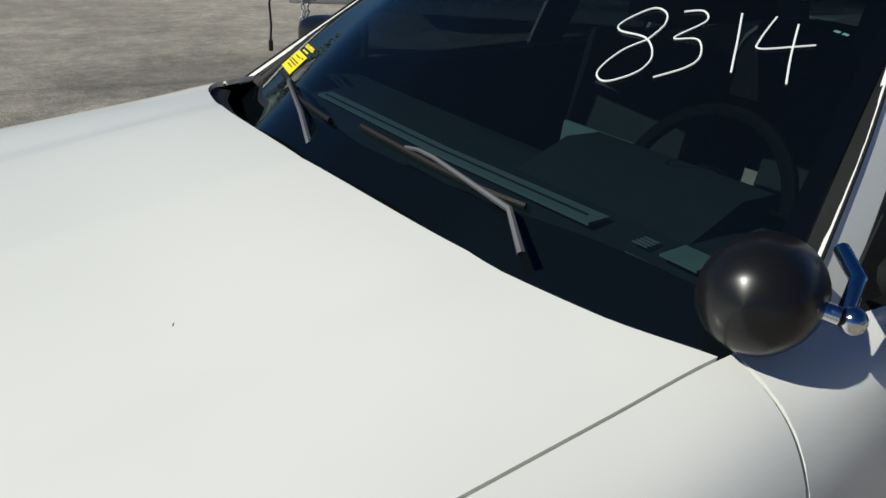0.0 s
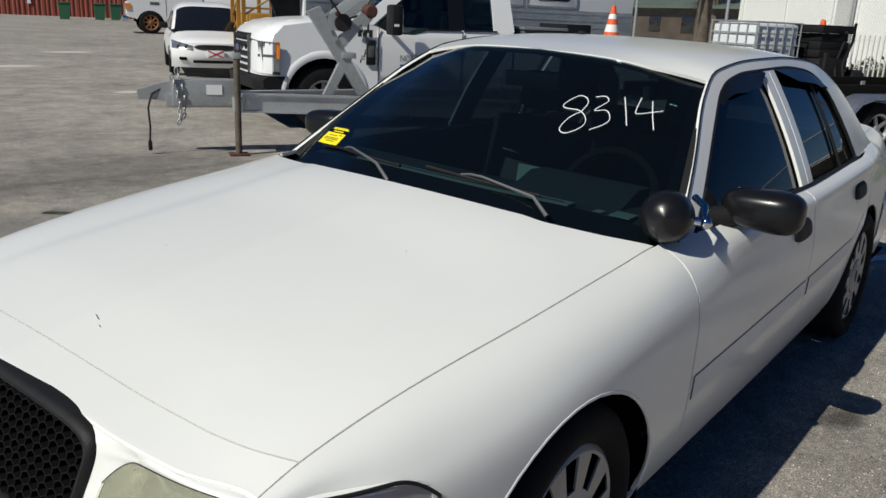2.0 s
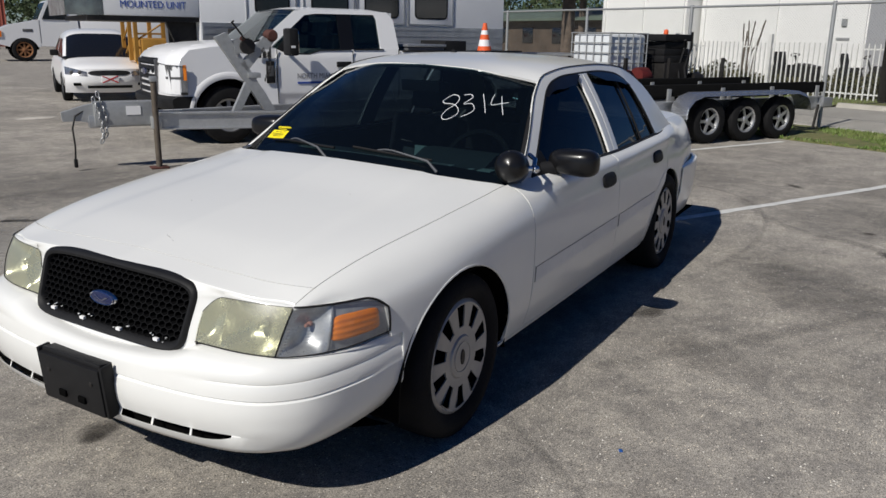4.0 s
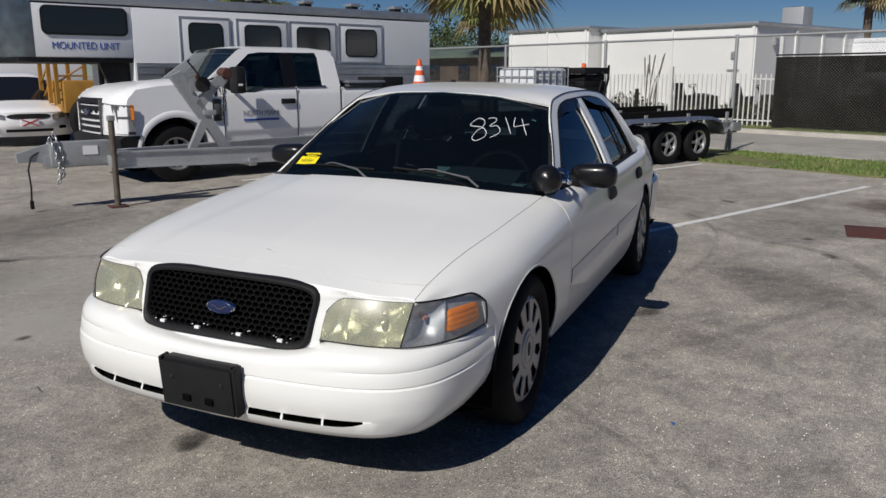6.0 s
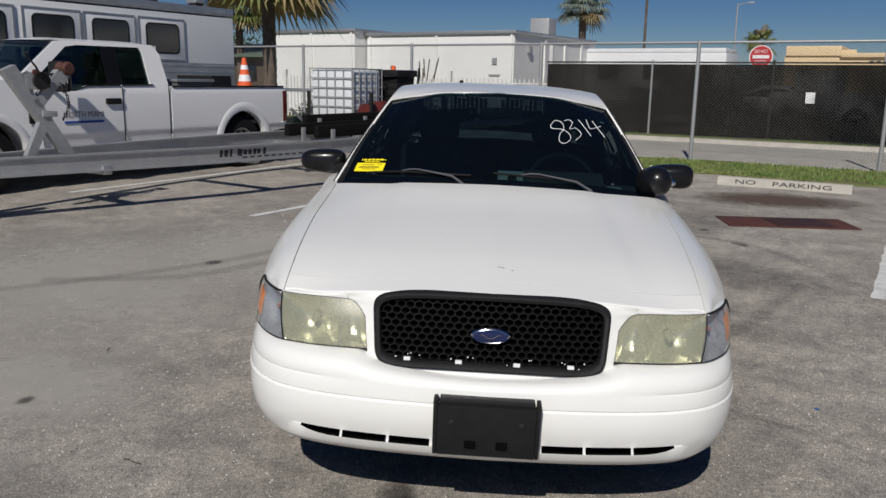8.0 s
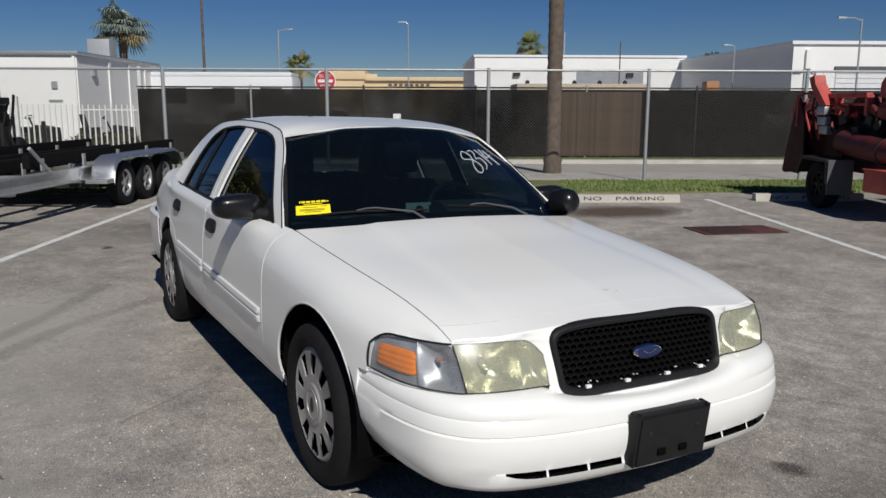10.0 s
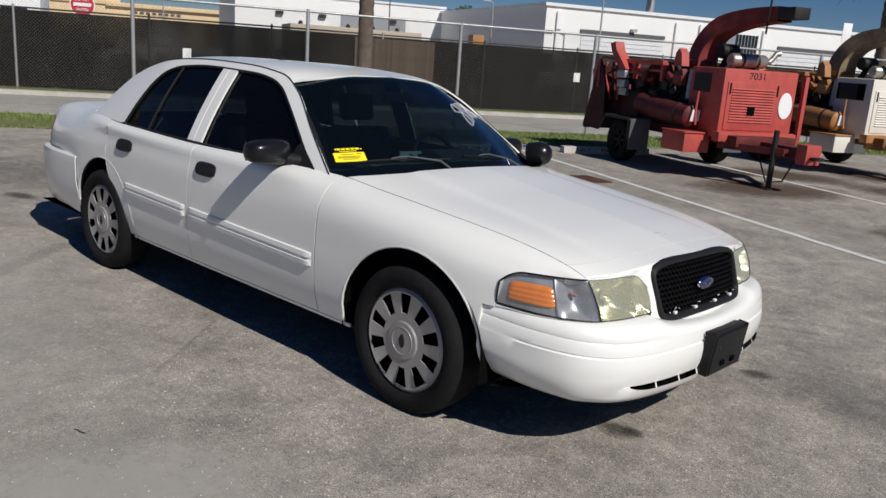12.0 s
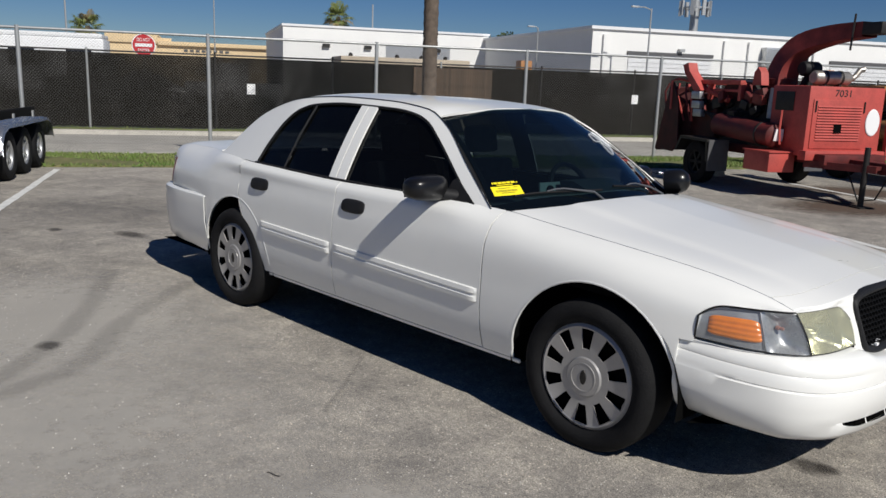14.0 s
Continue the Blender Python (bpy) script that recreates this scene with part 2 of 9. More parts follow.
def prism(bm, outline, a, b, plane="xz"):
    """An outline in a plane, drawn out from a to b along the third axis."""
    put = {"xz": lambda p, q, h: (p, h, q), "xy": lambda p, q, h: (p, q, h), "yz": lambda p, q, h: (h, p, q)}[plane]
    lo = [bm.verts.new(put(p, q, a)) for p, q in outline]
    hi = [bm.verts.new(put(p, q, b)) for p, q in outline]
    bm.faces.new(lo)
    bm.faces.new(hi[::-1])
    for i in range(len(lo)):
        j = (i + 1) % len(lo)
        bm.faces.new((lo[i], lo[j], hi[j], hi[i]))
    return bm


def bevelled(bm, off=0.01, seg=2, ang=30):
    es = [e for e in bm.edges if len(e.link_faces) == 2 and e.calc_face_angle(0) > radians(ang)]
    bmesh.ops.bevel(bm, geom=es, offset=off, segments=seg, affect="EDGES", profile=0.6)
    return bm


def smooth_curve(keys):
    """A smooth function through (x, value) keys."""
    xs = [k[0] for k in keys]
    vs = [k[1] for k in keys]
    n = len(xs)
    d = [(vs[i + 1] - vs[i]) / (xs[i + 1] - xs[i]) for i in range(n - 1)]
    m = [d[0]] + [0 if d[i - 1] * d[i] <= 0 else 2 * d[i - 1] * d[i] / (d[i - 1] + d[i]) for i in range(1, n - 1)] + [d[-1]]

    def f(x):
        if x <= xs[0]:
            return vs[0] + m[0] * (x - xs[0])
        if x >= xs[-1]:
            return vs[-1] + m[-1] * (x - xs[-1])
        i = max(k for k in range(n - 1) if xs[k] <= x)
        h = xs[i + 1] - xs[i]
        t = (x - xs[i]) / h
        return (vs[i] * (1 + 2 * t) * (1 - t) ** 2 + h * m[i] * t * (1 - t) ** 2 + vs[i + 1] * t * t * (3 - 2 * t) + h * m[i + 1] * t * t * (t - 1))
    return f


def span(a, b, n):
    return [a + (b - a) * i / (n - 1) for i in range(n)]


def text_part(name, words, size, material, parent, m, depth=0.002, width=0.0, label=""):
    """Lettering in the built-in font as a thin mesh; width squeezes it to that length."""
    cu = bpy.data.curves.new(name, "FONT")
    cu.body, cu.size, cu.extrude, cu.align_x, cu.align_y = words, size, depth, "CENTER", "CENTER"
    ob = bpy.data.objects.new(name, cu)
    scene.collection.objects.link(ob)
    me = bpy.data.meshes.new_from_object(ob)
    bpy.data.objects.remove(ob)
    me.name = name
    me.materials.clear()
    me.materials.append(material)
    o = new(name, me)
    k = 1.0
    if width:
        xs = [v.co.x for v in me.vertices]
        k = width / (max(xs) - min(xs))
    o.parent = parent
    o.matrix_basis = m @ Matrix.Diagonal((k, 1, 1, 1))
    return tagged(o, label)


LOT = pose(0, 0, 0, 0, 0, -27)


def lot(u, v, z=0, rz=0):
    """A pose in the parking lot's own axes: u along the bay lines towards the fence, v across them."""
    return LOT @ pose(u, v, z, 0, 0, rz)

# ---- ground ----
def ground_material():
    m = bpy.data.materials.new("old sun-bleached asphalt")
    m.use_nodes = True
    n, l = m.node_tree.nodes, m.node_tree.links
    p = n["Principled BSDF"]
    p.inputs["Roughness"].default_value = 0.9
    tc = n.new("ShaderNodeTexCoord")

    def noise_tex(scale, detail=5, rough=0.6, distort=0.0):
        t = n.new("ShaderNodeTexNoise")
        t.inputs["Scale"].default_value, t.inputs["Detail"].default_value = scale, detail
        t.inputs["Roughness"].default_value, t.inputs["Distortion"].default_value = rough, distort
        l.new(tc.outputs["Object"], t.inputs["Vector"])
        return t.outputs["Fac"]

    def ramp(sock, a, b, c0, c1):
        r = n.new("ShaderNodeValToRGB")
        r.color_ramp.elements[0].position, r.color_ramp.elements[1].position = a, b
        r.color_ramp.elements[0].color, r.color_ramp.elements[1].color = (*c0, 1), (*c1, 1)
        l.new(sock, r.inputs[0])
        return r.outputs[0]

    def mix(kind, fac, a, b):
        x = n.new("ShaderNodeMix")
        x.data_type, x.blend_type = "RGBA", kind
        if isinstance(fac, float):
            x.inputs["Factor"].default_value = fac
        else:
            l.new(fac, x.inputs["Factor"])
        l.new(a, x.inputs["A"])
        l.new(b, x.inputs["B"])
        return x.outputs["Result"]

    base = ramp(noise_tex(0.30, 8, 0.62, 0.3), 0.34, 0.66, (0.275, 0.257, 0.232), (0.390, 0.366, 0.333))
    patch = ramp(noise_tex(2.2, 7, 0.70, 0.25), 0.36, 0.62, (0.74, 0.74, 0.75), (1.13, 1.125, 1.11))
    blotch = ramp(noise_tex(9.0, 6, 0.72, 0.3), 0.36, 0.64, (0.80, 0.80, 0.81), (1.13, 1.12, 1.10))
    grit = ramp(noise_tex(150, 3, 0.75), 0.34, 0.68, (0.34, 0.34, 0.34), (1.72, 1.70, 1.66))
    pebble = ramp(noise_tex(38, 4, 0.7), 0.32, 0.70, (0.72, 0.72, 0.72), (1.26, 1.26, 1.25))
    vor = n.new("ShaderNodeTexVoronoi")
    vor.inputs["Scale"].default_value = 85
    l.new(tc.outputs["Object"], vor.inputs["Vector"])
    chips = ramp(vor.outputs["Distance"], 0.0, 0.30, (1.9, 1.86, 1.78), (1, 1, 1))
    stain = ramp(noise_tex(0.9, 6, 0.65, 0.4), 0.56, 0.76, (1, 1, 1), (0.62, 0.61, 0.60))
    col = mix("MULTIPLY", 1.0, base, patch)
    col = mix("MULTIPLY", 1.0, col, blotch)
    col = mix("MULTIPLY", 1.0, col, grit)
    col = mix("MULTIPLY", 1.0, col, pebble)
    chipmask = ramp(noise_tex(1.1, 3, 0.5), 0.50, 0.62, (0, 0, 0), (1, 1, 1))
    col = mix("MULTIPLY", chipmask, col, chips)
    col = mix("MULTIPLY", 1.0, col, stain)
    sep = n.new("ShaderNodeSeparateColor")
    l.new(vor.outputs["Color"], sep.inputs[0])
    pale = ramp(sep.outputs[0], 0.80, 0.86, (0, 0, 0), (1, 1, 1))
    dark = ramp(sep.outputs[1], 0.84, 0.90, (0, 0, 0), (1, 1, 1))
    core = ramp(vor.outputs["Distance"], 0.28, 0.42, (1, 1, 1), (0, 0, 0))
    tint = n.new("ShaderNodeRGB")
    tint.outputs[0].default_value = (1.75, 1.70, 1.60, 1)
    shade = n.new("ShaderNodeRGB")
    shade.outputs[0].default_value = (0.42, 0.42, 0.42, 1)
    col = mix("MULTIPLY", mix("MULTIPLY", 1.0, pale, core), col, tint.outputs[0])
    col = mix("MULTIPLY", mix("MULTIPLY", 1.0, dark, core), col, shade.outputs[0])
    l.new(col, p.inputs["Base Color"])
    bmp = n.new("ShaderNodeBump")
    bmp.inputs["Strength"].default_value, bmp.inputs["Distance"].default_value = 0.8, 0.004
    l.new(noise_tex(130, 3, 0.7), bmp.inputs["Height"])
    l.new(bmp.outputs[0], p.inputs["Normal"])
    return m


M_ASPHALT = ground_material()
bm = B()
EDGES = [-1500, -300, -80, -30, -12, -6, -2, 2, 6, 12, 30, 80, 300, 1500]
grid(bm, lambda u, w: (u, w, 0), EDGES, EDGES)
solo("ground", bm, M_ASPHALT, "grey sun-bleached asphalt lot with stains and fine grit", "ground", kind="structure", smooth=None)

# painted bay lines, each a thin sheet with worn edges
def bay_line(u0, u1, v, w=0.10):
    rnd = random.Random(int(v * 100))
    b = B()
    us = span(u0, u1, int((u1 - u0) / 0.12) + 2)
    jig = {u: (rnd.uniform(-0.008, 0.008), rnd.uniform(-0.008, 0.008)) for u in us}
    grid(b, lambda u, s: (u, (w / 2 + jig[u][0]) * s if s > 0 else (w / 2 + jig[u][1]) * s, 0.004), us, (-1, 1))
    o = solo("bay_line", b, M_LINE, "worn white painted parking bay line on asphalt", "road marking", lot(0, v), "parking bay lines", smooth=None)
    return o


for v, u0, u1 in ((8.95, 2.8, 9.2), (5.86, 2.85, 9.9), (2.77, 2.9, 9.1), (-0.12, 2.9, 9.2), (-3.08, -0.6, 9.2), (-6.2, -0.6, 9.2), (-9.3, -0.6, 9.2)):
    bay_line(u0, u1, v)

# ---- verges, drive and fences beyond the bays (lot axes) ----
M_GRASS = mat("dry verge grass", (0.08, 0.12, 0.03), 0.9, var=0.6, scale=6, color2=(0.20, 0.17, 0.08), bump=0.6, bscale=40)
M_ROAD = mat("pale worn drive", (0.40, 0.38, 0.34), 0.9, var=0.25, scale=0.9, bump=0.3, bscale=60)
M_BLADE = mat("grass blades", (0.10, 0.19, 0.03), 0.7, var=0.4, scale=1.5, color2=(0.22, 0.25, 0.08))


def strip(name, u0, u1, v0, v1, z, material, label, wobble=0.0, seed=1):
    rnd = random.Random(seed)
    b = B()
    vs = span(v0, v1, int(abs(v1 - v0) / 0.5) + 2)
    e0 = [u0 + rnd.uniform(-wobble, wobble) for _ in vs]
    e1 = [u1 + rnd.uniform(-wobble, wobble) for _ in vs]
    rows = []
    for i, v in enumerate(vs):
        rows.append([b.verts.new((u, v, h)) for u, h in ((e0[i], 0.0), (e0[i] + 0.05, z), ((e0[i] + e1[i]) / 2, z * 1.2), (e1[i] - 0.05, z), (e1[i], 0.0))])
    for r, q in zip(rows, rows[1:]):
        for k in range(4):
            b.faces.new((r[k], r[k + 1], q[k + 1], q[k]))
    return solo(name, b, material, label, name.split("_")[0], LOT.copy(), kind="structure", smooth=None)


strip("verge", 10.15, 12.4, -45, 30, 0.03, M_GRASS, "dry grass verge with weeds along the fence", 0.12, 3)
strip("pavement", 12.45, 14.4, -60, 40, 0.025, M_CONC, "pale concrete footway behind the fence")
strip("road", 14.4, 17.2, -60, 9.5, 0.012, M_ROAD, "pale worn asphalt service drive")
strip("kerb", 17.2, 17.45, -60, 9.5, 0.10, M_CONC, "pale concrete kerb along the drive")
strip("far_verge", 17.5, 19.4, -60, 9.5, 0.04, M_GRASS, "patchy dry grass strip under dark fence", 0.08, 5)
strip("far_lawn", 14.5, 24, 9.6, 40, 0.04, M_GRASS, "green lawn behind the picket fence", 0.1, 6)


def blades(name, u0, u1, v0, v1, n, hmax, seed):
    rnd = random.Random(seed)
    vs, fs = [], []
    for _ in range(n):
        u, v, a, h = rnd.uniform(u0, u1), rnd.uniform(v0, v1), rnd.uniform(0, 6.28), hmax * rnd.uniform(0.35, 1)
        if noise.noise((u * 0.7, v * 0.7, seed)) < -0.30:
            continue
        w = 0.012
        dx, dy = w * math.cos(a), w * math.sin(a)
        lx, ly = rnd.uniform(-0.04, 0.04), rnd.uniform(-0.04, 0.04)
        i = len(vs)
        vs += [(u - dx, v - dy, 0.02), (u + dx, v + dy, 0.02), (u + lx, v + ly, 0.02 + h)]
        fs.append((i, i + 1, i + 2))
    me = bpy.data.meshes.new(name)
    me.from_pydata(vs, [], fs)
    me.materials.append(M_BLADE)
    o = new(name, me)
    o.matrix_world = LOT
    return tagged(o, "sparse tufts of green and straw grass on verge", "grass", kind="stuff")


blades("grass", 10.15, 12.3, -14, 9, 42000, 0.07, 11)
blades("grass", 17.5, 19.3, -30, 9.4, 9000, 0.10, 12)
blades("grass", 14.6, 19.5, 9.6, 22, 9000, 0.12, 13)


M_WIRE = mat("dull galvanised wire", (0.115, 0.115, 0.11), 0.7, metal=0.2, var=0.2, scale=8)
# chain-link fence: posts, rails and woven wire in bays
def chain_wire(width, height, pitch=0.058, r=0.0014):
    b = B()
    n = int((width + height) / pitch)
    for s in (1, -1):
        for i in range(n + 1):
            a = i * pitch
            if s > 0:
                p, q = (max(0.0, a - height), min(height, a)), (min(width, a), max(0.0, a - width))
            else:
                p, q = (max(0.0, width - a), max(0.0, a - width)), (min(width, width - a + height), min(height, a))
            if abs(p[0] - q[0]) < 0.02:
                continue
            d = 0.003 * s
            d0 = Vector((q[0] - p[0], q[1] - p[1])).normalized()
            o = Vector((-d0.y, d0.x)) * r
            vs = [b.verts.new((d, p[0] + o.x, p[1] + o.y)), b.verts.new((d, p[0] - o.x, p[1] - o.y)), b.verts.new((d, q[0] - o.x, q[1] - o.y)), b.verts.new((d, q[0] + o.x, q[1] + o.y))]
            b.faces.new(vs)
    return mesh_of(b, "chain_link", M_WIRE, None)


fence = thing("chain_link_fence", lot(12.2, 0), "tall galvanised chain-link fence beside the parking bays", "fence")
WIRE = chain_wire(3.2, 2.12)
POST = mesh_of(tube(B(), [(0, 0, 0), (0, 0, 2.26)], 0.036, 12), "post", M_GALV, True)
for i in range(-8, 10):
    v = 0.33 + 3.2 * i
    p = new("post", POST)
    p.parent, p.location = fence, (0, v, 0)
    w = new("chain_link", WIRE)
    w.parent, w.location = fence, (0.03, v, 0.08)
part("top_rail", tube(B(), [(0, -25.3, 2.22), (0, 29.2, 2.22)], 0.024, 10), M_GALV, fence)
part("tension_wire", tube(B(), [(0.03, -25.3, 0.08), (0.03, 29.2, 0.08)], 0.004, 6), M_GALV, fence)


def screen_material():
    m = bpy.data.materials.new("dark privacy mesh")
    m.use_nodes = True
    n, l = m.node_tree.nodes, m.node_tree.links
    p = n["Principled BSDF"]
    p.inputs["Base Color"].default_value = (0.011, 0.0095, 0.008, 1)
    p.inputs["Roughness"].default_value = 0.95
    p.inputs["Specular IOR Level"].default_value = 0.08
    tr, mx = n.new("ShaderNodeBsdfTransparent"), n.new("ShaderNodeMixShader")
    tc, t, r = n.new("ShaderNodeTexCoord"), n.new("ShaderNodeTexNoise"), n.new("ShaderNodeMapRange")
    t.inputs["Scale"].default_value = 1.1
    l.new(tc.outputs["Object"], t.inputs["Vector"])
    r.inputs["From Min"].default_value, r.inputs["From Max"].default_value = 0.35, 0.68
    r.inputs["To Min"].default_value, r.inputs["To Max"].default_value = 0.0, 0.035
    l.new(t.outputs["Fac"], r.inputs["Value"])
    l.new(r.outputs[0], mx.inputs[0])
    l.new(p.outputs[0], mx.inputs[1])
    l.new(tr.outputs[0], mx.inputs[2])
    l.new(mx.outputs[0], n["Material Output"].inputs["Surface"])
    return m


M_SCREEN = screen_material()
far = thing("screened_fence", lot(19.3, 0), "chain-link fence covered with dark brown privacy mesh", "fence")
for i in range(-16, 4):
    v0 = -3.1 + 3.2 * i
    b = B()
    grid(b, lambda v, z: (0.03 * math.sin(v * 2.3 + z) + 0.02, v, z), span(v0 + 0.02, v0 + 3.18, 8), span(0.06, 1.98, 5))
    part("mesh_panel", b, M_SCREEN, far)
    part("post", tube(B(), [(0, v0, 0), (0, v0, 2.1)], 0.03, 8), M_STEELDARK if i % 3 else M_GALV, far)
part("top_rail", tube(B(), [(0, -54, 2.03), (0, 9.7, 2.03)], 0.022, 8), M_STEELDARK, far)
M_BROWNSLAT = mat("brown plastic fence slat", (0.085, 0.055, 0.034), 0.75, var=0.4, scale=6, piece=0.25)
SLAT = mesh_of(abox(-0.006, 0.006, -0.036, 0.036, 0.10, 1.92), "slat", M_BROWNSLAT, None)
for i in range(32):
    sl3 = new("slat", SLAT)
    sl3.parent, sl3.location = far, (-0.045, -2.30 - 0.076 * i, 0)
for v, z in ((2.35, 1.15), (-9.55, 1.18)):
    part("notice", abox(-0.04, -0.03, -0.11, 0.11, -0.14, 0.14), M_SIGNWHITE, far, "small white blank notice", at=pose(0, v, z))

# road sign behind the dark fence
sg = thing("road_sign", lot(32.4, 5.9), "round red and white no-entry sign on steel post", "sign")
part("post", tube(B(), [(0.06, 0, 0), (0.06, 0, 3.05)], 0.035, 8), M_GALV, sg)
part("backing", lathe(B(), [(0, -0.01), (0.47, -0.01), (0.47, 0.01), (0, 0.01)], 40, "x", (0, 0, 2.58)), M_SIGNWHITE, sg)
part("disc", lathe(B(), [(0, -0.02), (0.43, -0.02), (0.43, -0.012)], 40, "x", (0, 0, 2.58)), M_SIGNRED, sg)
part("bar", abox(-0.03, -0.022, -0.33, 0.33, 2.515, 2.645), M_SIGNWHITE, sg)
text_part("lettering", "DO NOT", 0.20, M_SIGNWHITE, sg, pose(-0.026, 0, 2.79, 90, 0, -90), 0.001, 0.52)
text_part("lettering", "ENTER", 0.20, M_SIGNWHITE, sg, pose(-0.026, 0, 2.36, 90, 0, -90), 0.001, 0.46)

# wheel stops with stencilled words
def wheel_stop(u, v0, v1, words):
    st = thing("wheel_stop", lot(u, (v0 + v1) / 2), "cream concrete wheel stop with stencilled black words", "wheel stop", "wheel stops")
    L = (v1 - v0) / 2
    b = prism(B(), [(-0.09, 0), (0.09, 0), (0.06, 0.12), (-0.06, 0.12)], -L, L)
    part("block", bevelled(b, 0.012), M_CONC, st)
    text_part("stencil", words, 0.085, M_BLACKINK, st, pose(-0.080, 0, 0.06, 76, 0, -90), 0.001, 1.3)
    return st


wheel_stop(9.05, 0.5, 2.32, "NO    PARKING")
wheel_stop(8.85, -2.5, -0.68, "NO    PARKING")
wheel_stop(9.0, -5.6, -3.8, "NO    PARKING")

# rusty cover plates
for u, v, a, w, l2 in ((5.9, 0.92, 26, 1.35, 0.62), (5.85, -2.25, 8, 1.1, 0.6)):
    b = abox(-l2 / 2, l2 / 2, -w / 2, w / 2, 0.0, 0.012, 0.003)
    solo("cover_plate", b, M_RUST, "thin rusty brown steel plate lying on asphalt", "steel plate", lot(u, v, 0.001, a), "rusty plates")

for u, v, a in ((5.95, 0.80, 26), (5.8, -2.1, 8)):
    solo("cover_plate", abox(-0.26, 0.26, -0.30, 0.30, 0.0, 0.006, 0.002), mat("dark rusty scrap", (0.05, 0.02, 0.018), 0.8, var=0.5, scale=6, bump=0.3), "small dark rusty plate on larger one", "steel plate", lot(u, v, 0.0135, a + 4), "rusty plates")

# stains, tyre marks and small litter on the asphalt; the stains thin out towards their edges
def soft_stain(name, color, dense, ribbon=False):
    m = bpy.data.materials.new(name)
    m.use_nodes = True
    n, l = m.node_tree.nodes, m.node_tree.links
    p = n["Principled BSDF"]
    p.inputs["Base Color"].default_value = (*color, 1)
    p.inputs["Roughness"].default_value = 0.85
    tc, t = n.new("ShaderNodeTexCoord"), n.new("ShaderNodeTexNoise")
    t.inputs["Scale"].default_value, t.inputs["Detail"].default_value, t.inputs["Roughness"].default_value = 9 if not ribbon else 5, 6, 0.7
    l.new(tc.outputs["Object"], t.inputs["Vector"])
    v = n.new("ShaderNodeVectorMath")
    v.operation = "MULTIPLY_ADD"
    v.inputs[1].default_value = (2, 2, 0) if not ribbon else (0, 2, 0)
    v.inputs[2].default_value = (-1, -1, 0) if not ribbon else (0, -1, 0)
    l.new(tc.outputs["UV" if ribbon else "Generated"], v.inputs[0])
    g = n.new("ShaderNodeTexGradient")
    g.gradient_type = "SPHERICAL"
    l.new(v.outputs[0], g.inputs["Vector"])
    mu = n.new("ShaderNodeMath")
    mu.operation = "MULTIPLY"
    l.new(g.outputs["Fac"], mu.inputs[0])
    l.new(t.outputs["Fac"], mu.inputs[1])
    r = n.new("ShaderNodeMapRange")
    r.inputs["From Min"].default_value, r.inputs["From Max"].default_value, r.inputs["To Max"].default_value = 0.08, 0.34, dense
    l.new(mu.outputs[0], r.inputs["Value"])
    tr, mx = n.new("ShaderNodeBsdfTransparent"), n.new("ShaderNodeMixShader")
    l.new(r.outputs[0], mx.inputs[0])
    l.new(tr.outputs[0], mx.inputs[1])
    l.new(p.outputs[0], mx.inputs[2])
    l.new(mx.outputs[0], n["Material Output"].inputs["Surface"])
    return m


M_OIL = soft_stain("oil stain", (0.035, 0.030, 0.026), 0.52)
M_SPILL = soft_stain("brown spill", (0.10, 0.065, 0.045), 0.8)
M_DUST = soft_stain("pale dust patch", (0.62, 0.58, 0.52), 0.85)
M_PALE = soft_stain("pale wear patch", (0.50, 0.475, 0.43), 0.55)
M_WEAR = soft_stain("grey wear patch", (0.17, 0.16, 0.15), 0.30)
M_TYREMARK = soft_stain("rubber tyre mark", (0.12, 0.115, 0.11), 0.15, True)


def blot(x, y, r, material, label, seed, stretch=1.0, z=0.003, rz=0, kind=""):
    rnd = random.Random(seed)
    b = B()
    n = 28
    ring = []
    for i in range(n):
        a = 2 * math.pi * i / n
        q = r * (0.95 + 0.2 * noise.noise((math.cos(a) * 1.7 + seed, math.sin(a) * 1.7, 0.3)) + 0.08 * rnd.random())
        ring.append(b.verts.new((q * stretch * math.cos(a), q * math.sin(a), 0)))
    b.faces.new(ring)
    return solo("stain", b, material, label, "stain", pose(x, y, z, 0, 0, rz), kind=kind, smooth=None)


for i, (x, y, r, s, rz) in enumerate(((-0.49, 1.64, 0.10, 1.3, 20), (-0.55, 1.60, 0.06, 1.2, 0), (2.15, 0.17, 0.13, 1.5, -10), (4.4, -1.0, 0.08, 2, 30), (5.88, 1.90, 0.16, 1.8, 15), (6.5, 2.4, 0.10, 1.5, 0), (7.2, 0.0, 0.09, 2.2, 40), (3.01, 3.57, 0.09, 1.2, 0), (5.12, -0.84, 0.07, 1, 0), (0.18, 3.45, 0.05, 1.4, 0), (-0.62, 0.44, 0.09, 1.3, 30))):
    blot(x, y, r, M_OIL, "small dark oil stain on the asphalt", i + 1, s, 0.0025 + 0.0002 * i, rz)
for i, (u, v, r, s, rz) in enumerate(((5.3, -5.3, 1.1, 1.5, 60), (6.8, -6.6, 1.0, 1.6, 20), (2.0, -4.6, 0.5, 2, 0), (4.7, -7.6, 0.9, 1.7, 0), (7.6, -1.2, 0.9, 1.6, 80), (7.7, 1.3, 0.9, 1.6, 80), (6.2, -9.0, 1.2, 1.4, 0))):
    p = LOT @ Vector((u, v, 0))
    blot(p.x, p.y, r, M_SPILL, "brown oily spill on the asphalt", 30 + i, s, 0.0018 + 0.0002 * i, rz)
